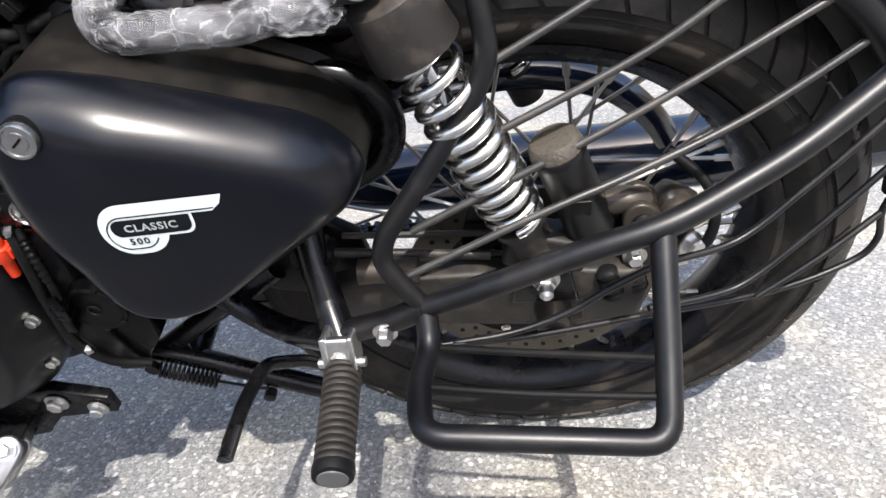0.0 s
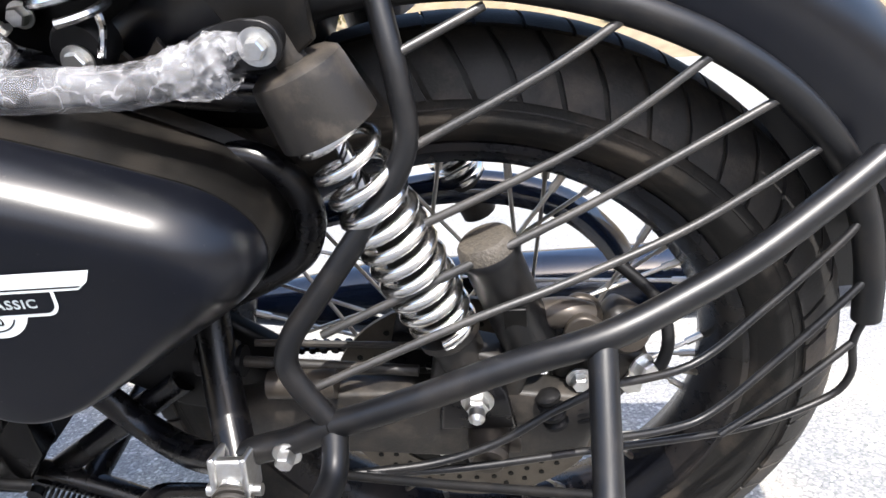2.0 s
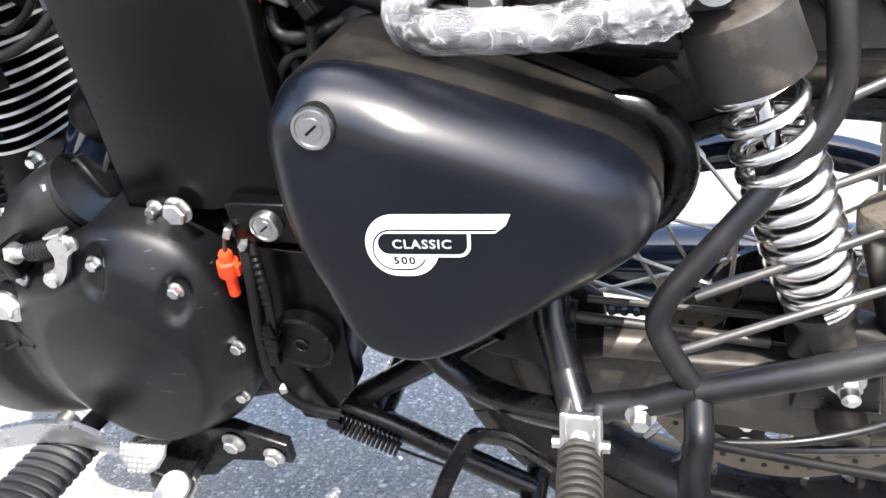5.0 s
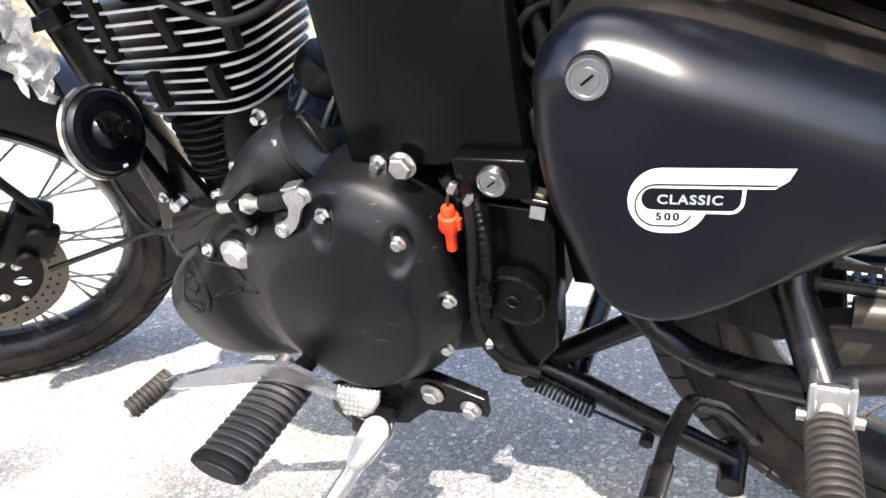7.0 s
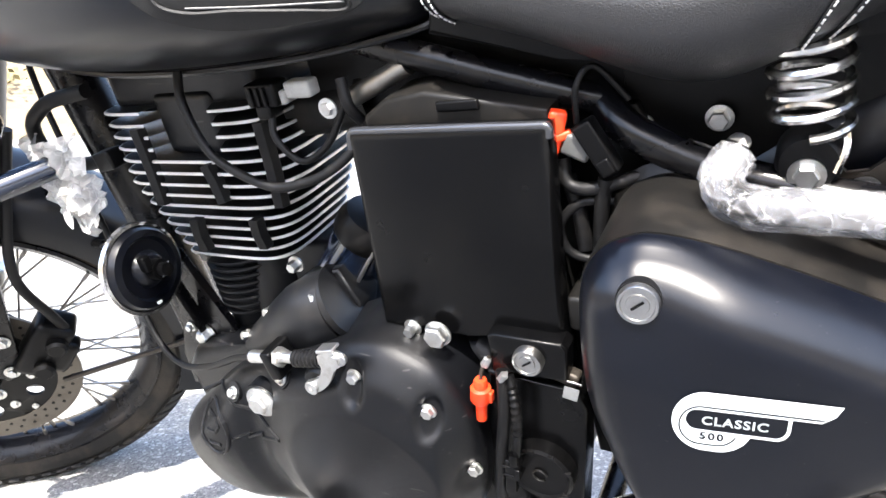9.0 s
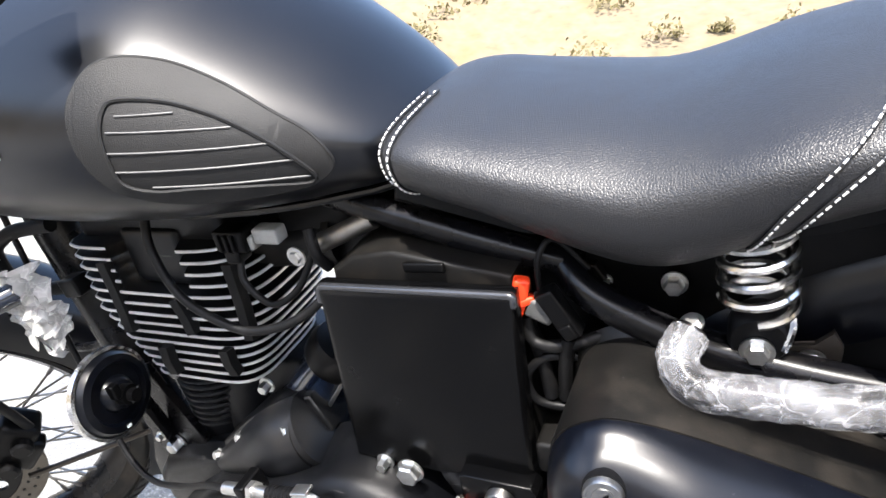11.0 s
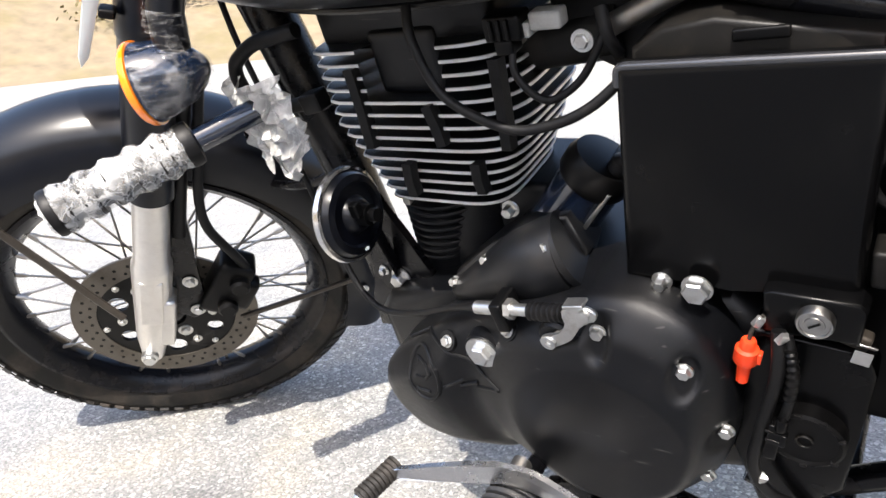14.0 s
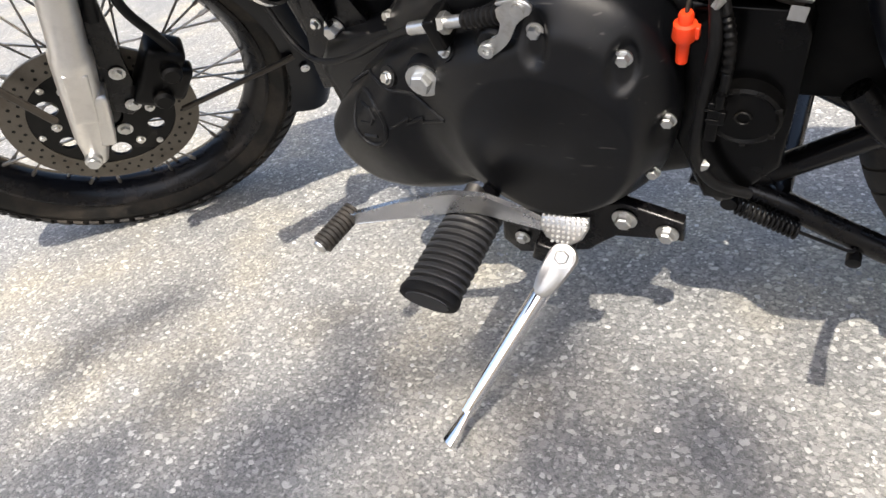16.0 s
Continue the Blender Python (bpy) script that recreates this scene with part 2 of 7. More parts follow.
def plate(bm, outline, y0, y1, bevel=0.0, m=None, tilt=None):
    """A plate with an outline in x and z, from y0 to y1."""
    a = [bm.verts.new((x, y0, z)) for x, z in outline]
    b = [bm.verts.new((x, y1, z)) for x, z in outline]
    fa = bm.faces.new(a)
    fb = bm.faces.new(b[::-1])
    k = len(a)
    for i in range(k):
        bm.faces.new((a[i], b[i], b[(i + 1) % k], a[(i + 1) % k]))
    got = a + b
    if bevel:
        edges = list(set(fa.edges) | set(fb.edges))
        made = bmesh.ops.bevel(bm, geom=edges, offset=bevel, segments=3, affect="EDGES", profile=0.5)
        got = list({v for f in made["faces"] for v in f.verts} | {v for v in got if v.is_valid})
    if m is not None:
        bmesh.ops.transform(bm, matrix=m, verts=got)
    return bm


def smooth2(outline, per=6):
    """A closed smooth outline through points (x, z)."""
    p = [Vector((*q, 0)) for q in outline]
    k, out = len(p), []
    for i in range(k):
        a, b, c, d = p[i - 1], p[i], p[(i + 1) % k], p[(i + 2) % k]
        for j in range(per):
            t = j / per
            v = 0.5 * (2 * b + (c - a) * t + (2 * a - 5 * b + 4 * c - d) * t * t + (3 * b - a - 3 * c + d) * t ** 3)
            out.append((v.x, v.y))
    return out


def along(p, d):
    """A pose at p whose z axis points along d."""
    return Matrix.Translation(p) @ Vector(d).to_track_quat("Z", "Y").to_matrix().to_4x4()


LEFT = (0, -1, 0)


def bolt(parent, p, r=0.006, h=0.006, d=LEFT, mat=None, washer=1.5, name="bolt"):
    bm = bmesh.new()
    m = along(p, d)
    if washer:
        lathe(bm, [(r * washer, 0), (r * washer, 0.0015), (0, 0.0015)], 20, m)
    prof = [(r, 0.001), (r, 0.001 + h * 0.8), (r * 0.86, 0.001 + h), (0, 0.001 + h)]
    lathe(bm, prof, 6, m)
    return part(name, bm, mat or ZINC, parent, sharp=25)


def coil(bm, p0, p1, r, wire, turns, n=8, per=22, m=None, ends=True):
    """A coil spring of radius r from p0 to p1."""
    a, b = Vector(p0), Vector(p1)
    q = along(a, b - a)
    length, pts = (b - a).length, []
    for i in range(int(turns * per) + 1):
        t = i / (turns * per)
        w = 2 * math.pi * turns * t
        pts.append(q @ Vector((r * math.cos(w), r * math.sin(w), length * t)))
    return tube(bm, pts, wire, n, m)


BIKE = pose(0, 0.0990, -0.0023, 17.74, 0, 0)
motorcycle = new("motorcycle")
motorcycle.matrix_world = BIKE
tagged(motorcycle, "matte black roadster motorcycle leaning on its chrome side stand on asphalt", "motorcycle")


def on_bike(name, bm, mat, label="", parent=None, sharp=38):
    return part(name, bm, mat, parent or motorcycle, label, sharp)


# ---------------------------------------------------------------- ground
def asphalt():
    m = bpy.data.materials.new("worn_asphalt")
    m.use_nodes = True
    n, l = m.node_tree.nodes, m.node_tree.links
    b = n["Principled BSDF"]
    co = n.new("ShaderNodeTexCoord")

    def noise_at(scale, detail=4, rough=0.6):
        t = n.new("ShaderNodeTexNoise")
        t.inputs["Scale"].default_value, t.inputs["Detail"].default_value, t.inputs["Roughness"].default_value = scale, detail, rough
        l.new(co.outputs["Object"], t.inputs["Vector"])
        return t

    def ramp(src, stops):
        r = n.new("ShaderNodeValToRGB")
        els = r.color_ramp.elements
        while len(els) < len(stops):
            els.new(0.5)
        for e, (at, c) in zip(els, stops):
            e.position, e.color = at, (*c, 1)
        l.new(src, r.inputs["Fac"])
        return r

    def mix(a, c, fac, how="MIX"):
        x = n.new("ShaderNodeMix")
        x.data_type, x.blend_type = "RGBA", how
        l.new(a, x.inputs["A"])
        l.new(c, x.inputs["B"])
        if isinstance(fac, float):
            x.inputs["Factor"].default_value = fac
        else:
            l.new(fac, x.inputs["Factor"])
        return x.outputs["Result"]

    warp = noise_at(60, 3)
    shift = n.new("ShaderNodeVectorMath")
    shift.operation = "MULTIPLY_ADD"
    l.new(warp.outputs["Color"], shift.inputs[0])
    shift.inputs[1].default_value = (0.018, 0.018, 0.018)
    l.new(co.outputs["Object"], shift.inputs[2])
    matrix = ramp(noise_at(210, 5, 0.7).outputs["Fac"], [(0.32, (0.10, 0.101, 0.103)), (0.52, (0.265, 0.262, 0.253)), (0.70, (0.42, 0.41, 0.39))])
    base, heights = matrix.outputs["Color"], []
    for scale, least, edge in ((175, 0.30, 0.42), (96, 0.48, 0.40)):
        v = n.new("ShaderNodeTexVoronoi")
        v.inputs["Scale"].default_value = scale
        l.new(shift.outputs[0], v.inputs["Vector"])
        tint = ramp(v.outputs["Color"], [(0.0, (0.07, 0.07, 0.072)), (0.22, (0.20, 0.198, 0.193)), (0.5, (0.31, 0.306, 0.297)), (0.75, (0.46, 0.45, 0.425)), (1.0, (0.74, 0.725, 0.69))])
        near = n.new("ShaderNodeMapRange")
        near.interpolation_type = "SMOOTHSTEP"
        near.inputs["From Min"].default_value, near.inputs["From Max"].default_value = edge + 0.07, edge - 0.07
        l.new(v.outputs["Distance"], near.inputs["Value"])
        chosen = n.new("ShaderNodeMath")
        chosen.operation = "GREATER_THAN"
        chosen.inputs[1].default_value = least
        parts_ = n.new("ShaderNodeSeparateColor")
        l.new(v.outputs["Color"], parts_.inputs["Color"])
        l.new(parts_.outputs["Green"], chosen.inputs[0])
        mask = n.new("ShaderNodeMath")
        mask.operation = "MULTIPLY"
        l.new(near.outputs["Result"], mask.inputs[0])
        l.new(chosen.outputs[0], mask.inputs[1])
        base = mix(base, tint.outputs["Color"], mask.outputs[0])
        heights.append(mask.outputs[0])
    # broad random tone; warm pale and cool dark ends also imitate sunlit and shaded ground
    patches = ramp(noise_at(3.1, 5, 0.55).outputs["Fac"], [(0.34, (0.62, 0.64, 0.665)), (0.50, (0.75, 0.75, 0.74)), (0.66, (1.02, 0.965, 0.83))])
    base = mix(base, patches.outputs["Color"], 1.0, "MULTIPLY")
    fine = noise_at(900, 3)
    speck = ramp(fine.outputs["Fac"], [(0.3, (0.75, 0.75, 0.75)), (0.7, (1.2, 1.2, 1.2))])
    base = mix(base, speck.outputs["Color"], 0.8, "MULTIPLY")
    l.new(base, b.inputs["Base Color"])
    b.inputs["Roughness"].default_value = 0.85
    tall = n.new("ShaderNodeMath")
    tall.operation = "MAXIMUM"
    l.new(heights[0], tall.inputs[0])
    l.new(heights[1], tall.inputs[1])
    bp = n.new("ShaderNodeBump")
    bp.inputs["Strength"].default_value, bp.inputs["Distance"].default_value = 0.45, 0.003
    l.new(tall.outputs[0], bp.inputs["Height"])
    bp2 = n.new("ShaderNodeBump")
    bp2.inputs["Strength"].default_value, bp2.inputs["Distance"].default_value = 0.5, 0.001
    l.new(fine.outputs["Fac"], bp2.inputs["Height"])
    l.new(bp.outputs["Normal"], bp2.inputs["Normal"])
    l.new(bp2.outputs["Normal"], b.inputs["Normal"])
    return m


bm = bmesh.new()
xs = [-400, -60, -12, -5] + [-3 + 0.1 * i for i in range(51)] + [4, 10, 60, 400]
ys = [-400, -60, -12, -4] + [-1.5 + 0.1 * i for i in range(41)] + [4, 6, 10, 60, 400]
grid = [[bm.verts.new((x, y, 0.004 * noise.noise((x * 1.3, y * 1.3, 0)) if abs(x) < 3.5 and abs(y) < 3 else 0)) for x in xs] for y in ys]
for r0, r1 in zip(grid, grid[1:]):
    for i in range(len(xs) - 1):
        bm.faces.new((r0[i], r0[i + 1], r1[i + 1], r1[i]))
ground = part("ground", bm, asphalt(), None)
tagged(ground, "worn grey asphalt with pale exposed stones", "asphalt", kind="structure")


def chips():
    """Stone chips that stand a little proud of the binder round the motorcycle."""
    rng = random.Random(21)
    m = bpy.data.materials.new("pale_stone_chips")
    m.use_nodes = True
    n, l = m.node_tree.nodes, m.node_tree.links
    geo, ramp, co, fine = n.new("ShaderNodeNewGeometry"), n.new("ShaderNodeValToRGB"), n.new("ShaderNodeTexCoord"), n.new("ShaderNodeTexNoise")
    els = ramp.color_ramp.elements
    els.new(0.45)
    els.new(0.8)
    for e, (at, c) in zip(els, ((0.0, (0.14, 0.138, 0.135)), (0.45, (0.25, 0.247, 0.24)), (0.8, (0.38, 0.372, 0.355)), (1.0, (0.60, 0.585, 0.555)))):
        e.position, e.color = at, (*c, 1)
    fine.inputs["Scale"].default_value = 700
    mix = n.new("ShaderNodeMix")
    mix.data_type, mix.blend_type = "RGBA", "OVERLAY"
    mix.inputs["Factor"].default_value = 0.35
    l.new(geo.outputs["Random Per Island"], ramp.inputs["Fac"])
    l.new(co.outputs["Object"], fine.inputs["Vector"])
    l.new(ramp.outputs["Color"], mix.inputs["A"])
    l.new(fine.outputs["Fac"], mix.inputs["B"])
    l.new(mix.outputs["Result"], n["Principled BSDF"].inputs["Base Color"])
    n["Principled BSDF"].inputs["Roughness"].default_value = 0.8
    verts, faces = [], []
    for _ in range(7500):
        x, y, r = rng.uniform(-1.75, 0.55), rng.uniform(-0.55, 0.75), 0.0022 + 0.0042 * rng.random() ** 2
        z = 0.004 * noise.noise((x * 1.3, y * 1.3, 0))
        k, sides, turn = len(verts), rng.randint(5, 7), rng.uniform(0, 6.28)
        long = rng.uniform(0.6, 1.0)
        for lift, s in ((-0.0012, 1.0), (0.0007, 0.80)):
            for i in range(sides):
                a = 2 * math.pi * i / sides
                q = r * s * (0.8 + 0.4 * noise.noise((x * 50 + i, y * 50, 0)))
                u, v = q * math.cos(a), q * math.sin(a) * long
                verts.append((x + u * math.cos(turn) - v * math.sin(turn), y + u * math.sin(turn) + v * math.cos(turn), z + lift))
        faces.append(tuple(range(k + sides, k + 2 * sides)))
        for i in range(sides):
            j = (i + 1) % sides
            faces.append((k + i, k + j, k + sides + j, k + sides + i))
    me = bpy.data.meshes.new("stone_chips")
    me.from_pydata(verts, [], faces)
    me.materials.append(m)
    return tagged(new("stone_chips", me), "pale stone chips embedded in the worn asphalt", "stone chips", kind="stuff")


chips()


# ---------------------------------------------------------------- wheels
def tyre_point(R, half, rim_r, across, theta, off):
    """A place on the tread: across -1..1, theta round the wheel."""
    a = across * math.pi / 2
    rr = R - (R - rim_r - 0.012) * (1 - abs(math.cos(a)) ** 0.75) + off * math.cos(a)
    y = half * math.sin(a) + off * math.sin(a)
    return Vector((rr * math.cos(theta), y, rr * math.sin(theta)))


def tread_block(bm, m, R, half, rim_r, th, wid, a0, a1, skew, off):
    """One raised block of tread that follows the tyre."""
    nu, nv = 3, 4
    rows = []
    for i in range(nu):
        for_row = []
        for j in range(nv):
            ac = a0 + (a1 - a0) * j / (nv - 1)
            t = th + wid * (i / (nu - 1) - 0.5) + skew * (ac - a0)
            edge = i in (0, nu - 1) or j in (0, nv - 1)
            for_row.append((bm.verts.new(m @ tyre_point(R, half, rim_r, ac, t, off)), bm.verts.new(m @ tyre_point(R, half, rim_r, ac, t, -0.002)) if edge else None))
        rows.append(for_row)
    for i in range(nu - 1):
        for j in range(nv - 1):
            bm.faces.new((rows[i][j][0], rows[i + 1][j][0], rows[i + 1][j + 1][0], rows[i][j + 1][0]))
    loop = [(i, 0) for i in range(nu)] + [(nu - 1, j) for j in range(1, nv)] + [(i, nv - 1) for i in range(nu - 2, -1, -1)] + [(0, j) for j in range(nv - 2, 0, -1)]
    for (i, j), (k, n) in zip(loop, loop[1:] + loop[:1]):
        bm.faces.new((rows[i][j][0], rows[k][n][0], rows[k][n][1], rows[i][j][1]))


def spoked_wheel(name, m, R, half, rim_r, rim_half, hub_r, hub_half, spokes, label, tread, knob, rise=0.0030):
    """A wheel whose axle is y and whose centre is the origin, put at m. Returns the hub, of which the rest are parts."""
    spin = pose(0, 0, 0, 90, 0, 0)
    bm = bmesh.new()
    lathe(bm, [(0.012, -hub_half - 0.02), (0.03, -hub_half - 0.012), (hub_r, -hub_half), (hub_r, -hub_half + 0.008), (hub_r * 0.72, -hub_half + 0.016),
               (hub_r * 0.68, hub_half - 0.016), (hub_r, hub_half - 0.008), (hub_r, hub_half), (0.03, hub_half + 0.012), (0.012, hub_half + 0.02)], 40, m @ spin)
    hub = on_bike(name, bm, FRAME, label)
    bm = bmesh.new()
    prof = []
    for k in range(29):
        ac = -0.93 + 1.86 * k / 28
        p = tyre_point(R, half, rim_r, ac, 0, 0)
        prof.append((p.x, p.y))
    bead = [(rim_r - 0.002, 0.88), (rim_r + 0.004, 0.96), (rim_r + 0.008, 1.02), (rim_r + 0.010, 1.05)]
    low = [(r, -min(rim_half * q, half * 0.97)) for r, q in bead] + [(rim_r + 0.022, -half * 0.985), (rim_r + 0.026, -half * 1.0), (rim_r + 0.028, -half * 0.985)]
    prof = low + prof[1:-1] + [(r, -y) for r, y in reversed(low)]
    lathe(bm, prof, 120, m @ spin, closed=True)
    on_bike("tyre", bm, TYRE, "dusty black treaded rubber tyre", hub)
    bm = bmesh.new()
    step = 2 * math.pi / tread
    for k in range(tread):
        th = k * step
        for side in (-1, 1):
            tread_block(bm, m, R, half, rim_r, th + (step / 2 if side > 0 else 0), step * knob, side * 0.24, side * 0.80, side * -0.16, rise)
        tread_block(bm, m, R, half, rim_r, th + step / 4, step * 0.92, -0.19, 0.19, 0.05, 0.0026)
    tagged(on_bike("tread", bm, TREAD, "", hub), kind="stuff")
    # raised lettering-free ribs round the side wall
    bm = bmesh.new()
    for side in (-1, 1):
        for rr, yy in ((rim_r + 0.034, 0.965), (rim_r + 0.046, 0.90)):
            tube(bm, [m @ Vector((rr * math.cos(a), side * half * yy, rr * math.sin(a))) for a in (2 * math.pi * k / 90 for k in range(91))], 0.0011, 5)
    on_bike("side_wall_rib", bm, TYRE, "", hub)
    bm = bmesh.new()
    prof = [(rim_r + 0.002, -rim_half), (rim_r + 0.003, -rim_half + 0.004), (rim_r - 0.012, -rim_half + 0.010), (rim_r - 0.016, -rim_half * 0.45), (rim_r - 0.026, 0),
            (rim_r - 0.016, rim_half * 0.45), (rim_r - 0.012, rim_half - 0.010), (rim_r + 0.003, rim_half - 0.004), (rim_r + 0.002, rim_half), (rim_r - 0.004, rim_half + 0.001),
            (rim_r - 0.018, rim_half - 0.010), (rim_r - 0.022, rim_half * 0.5), (rim_r - 0.031, 0.006), (rim_r - 0.031, -0.006), (rim_r - 0.022, -rim_half * 0.5), (rim_r - 0.018, -rim_half + 0.010), (rim_r - 0.004, -rim_half - 0.001)]
    lathe(bm, prof, 120, m @ spin, closed=True)
    on_bike("rim", bm, RIM, "black painted steel wheel rim", hub)
    for k in range(spokes):
        side = -1 if k % 2 else 1
        cross = 1 if (k // 2) % 2 else -1
        a = 2 * math.pi * (k + 0.3 * cross) / spokes
        a_hub = a + cross * radians(58)
        p0 = Vector((hub_r * 0.93 * math.cos(a_hub), side * (hub_half - 0.004), hub_r * 0.93 * math.sin(a_hub)))
        p1 = Vector(((rim_r - 0.028) * math.cos(a), side * 0.006, (rim_r - 0.028) * math.sin(a)))
        d = (p1 - p0).normalized()
        bm = bmesh.new()
        tube(bm, [p0, p1 - d * 0.014], 0.0019, 6, m)
        tube(bm, [p1 - d * 0.017, p1 + d * 0.004], 0.0034, 6, m)
        on_bike("spoke", bm, SPOKE, "", hub)
    return hub


def holed_sector(bm, m, r0, r1, a0, a1, hole, y0, y1, n=7):
    """A sector of a carrier plate with a round opening through its middle."""
    mid, rm = (a0 + a1) / 2, r0 + 0.60 * (r1 - r0)
    c = Vector((rm * math.cos(mid), 0, rm * math.sin(mid)))
    edge = [(r0, a0 + (a1 - a0) * k / n) for k in range(n)] + [(r0 + (r1 - r0) * k / n, a1) for k in range(n)]
    edge += [(r1, a1 + (a0 - a1) * k / n) for k in range(n)] + [(r1 + (r0 - r1) * k / n, a0) for k in range(n)]
    edge = [Vector((r * math.cos(a), 0, r * math.sin(a))) for r, a in edge]
    rim = [c + (p - c).normalized() * hole for p in edge]
    rows = [[bm.verts.new(m @ (p + Vector((0, y, 0)))) for p in line] for line, y in ((rim, y0), (edge, y0), (edge, y1), (rim, y1))]
    for a, b in zip(rows, rows[1:] + rows[:1]):
        for k in range(len(edge)):
            j = (k + 1) % len(edge)
            bm.faces.new((a[k], a[j], b[j], b[k]))
    bmesh.ops.recalc_face_normals(bm, faces=bm.faces)


def brake_disc(parent, m, R, y, inner, holes=36):
    """A drilled disc at the side y of a wheel at m, on a black carrier with round openings."""
    spin = pose(0, 0, 0, 90, 0, 0)
    bm = bmesh.new()
    lathe(bm, [(inner, -0.002), (R, -0.002), (R, 0.002), (inner, 0.002)], 80, m @ pose(0, y, 0) @ spin, closed=True)
    on_bike("brake_disc", bm, DISCM, "drilled rust-brown brake disc", parent)
    bm = bmesh.new()
    for k in range(holes):
        for j, rr in enumerate((0.26, 0.60)):
            a = 2 * math.pi * (k + 0.5 * j) / holes
            q = inner + (R - inner) * rr
            lathe(bm, [(0.0027, 0), (0.0027, 0.0052), (0, 0.0052)], 8, m @ pose(q * math.cos(a), y + 0.0026, q * math.sin(a)) @ spin)
    tagged(on_bike("drilled_hole", bm, PLASTIC, "", parent), kind="stuff")
    bm = bmesh.new()
    for k in range(6):
        holed_sector(bm, m, 0.028, inner + 0.006, 2 * math.pi * k / 6, 2 * math.pi * (k + 1) / 6, inner * (0.125 if k % 2 else 0.150), y - 0.0005, y + 0.0055)
    bmesh.ops.remove_doubles(bm, verts=bm.verts, dist=0.00002)
    on_bike("disc_carrier", bm, PLASTIC, "black disc carrier with round openings", parent)
    for k in range(6):
        a = 2 * math.pi * k / 6
        bolt(parent, m @ Vector((inner * 0.66 * math.cos(a), y - 0.001, inner * 0.72 * math.sin(a))), 0.005, 0.005, m.to_3x3() @ Vector(LEFT))
        bolt(parent, m @ Vector((inner * 0.93 * math.cos(a + 0.16), y - 0.001, inner * 0.93 * math.sin(a + 0.16))), 0.004, 0.003, m.to_3x3() @ Vector(LEFT), washer=1.3)


REAR = pose(0, 0, 0.325)
rear_wheel = spoked_wheel("rear_wheel", REAR, 0.3245, 0.058, 0.243, 0.042, 0.062, 0.05, 40, "black spoked rear wheel with dusty tyre", 58, 0.86)
brake_disc(rear_wheel, REAR, 0.122, -0.066, 0.088)
F_C = Vector((-1.3593, -0.0868, 0.3334))
FRONT = Matrix(((0.669, -0.643, 0.373, F_C.x), (0.693, 0.721, 0.001, F_C.y), (-0.269, 0.258, 0.928, F_C.z), (0, 0, 0, 1)))
front_wheel = spoked_wheel("front_wheel", FRONT, 0.318, 0.046, 0.255, 0.036, 0.045, 0.045, 40, "black spoked front wheel turned to full lock", 70, 0.60, 0.0060)
brake_disc(front_wheel, FRONT, 0.140, -0.062, 0.104)

# ---------------------------------------------------------------- film and other special surfaces
def film_material(name, low, high, stretch, colour, crease=0.22):
    """Clear film: thin where it lies close, milky along its creases."""
    m = bpy.data.materials.new(name)
    m.use_nodes = True
    n, l = m.node_tree.nodes, m.node_tree.links
    b = n["Principled BSDF"]
    b.inputs["Base Color"].default_value = (*colour, 1)
    b.inputs["Roughness"].default_value = 0.16
    co, mp = n.new("ShaderNodeTexCoord"), n.new("ShaderNodeMapping")
    mp.inputs["Scale"].default_value = stretch
    mp.inputs["Rotation"].default_value = (0.5, 0.7, 0.3)
    l.new(co.outputs["Object"], mp.inputs["Vector"])
    t = n.new("ShaderNodeTexNoise")
    t.inputs["Scale"].default_value, t.inputs["Detail"].default_value, t.inputs["Distortion"].default_value = 30, 3, 0.8
    t.inputs["Roughness"].default_value = 0.55
    l.new(mp.outputs["Vector"], t.inputs["Vector"])
    r = n.new("ShaderNodeMapRange")
    r.inputs["From Min"].default_value, r.inputs["From Max"].default_value = 0.34, 0.70
    r.inputs["To Min"].default_value, r.inputs["To Max"].default_value = low, high
    l.new(t.outputs["Fac"], r.inputs["Value"])
    # sharp creases: thin lines between large facets
    bend = n.new("ShaderNodeVectorMath")
    bend.operation = "MULTIPLY_ADD"
    l.new(t.outputs["Color"], bend.inputs[0])
    bend.inputs[1].default_value = (0.045, 0.045, 0.045)
    l.new(mp.outputs["Vector"], bend.inputs[2])
    v = n.new("ShaderNodeTexVoronoi")
    v.feature = "DISTANCE_TO_EDGE"
    v.inputs["Scale"].default_value = 48
    l.new(bend.outputs[0], v.inputs["Vector"])
    c = n.new("ShaderNodeMapRange")
    c.inputs["From Min"].default_value, c.inputs["From Max"].default_value = 0.0, 0.07
    c.inputs["To Min"].default_value, c.inputs["To Max"].default_value = crease, 0.0
    l.new(v.outputs["Distance"], c.inputs["Value"])
    total = n.new("ShaderNodeMath")
    total.operation, total.use_clamp = "ADD", True
    l.new(r.outputs["Result"], total.inputs[0])
    l.new(c.outputs["Result"], total.inputs[1])
    l.new(total.outputs[0], b.inputs["Alpha"])
    bp = n.new("ShaderNodeBump")
    bp.inputs["Strength"].default_value, bp.inputs["Distance"].default_value = 0.45, 0.004
    l.new(t.outputs["Fac"], bp.inputs["Height"])
    l.new(bp.outputs["Normal"], b.inputs["Normal"])
    return m


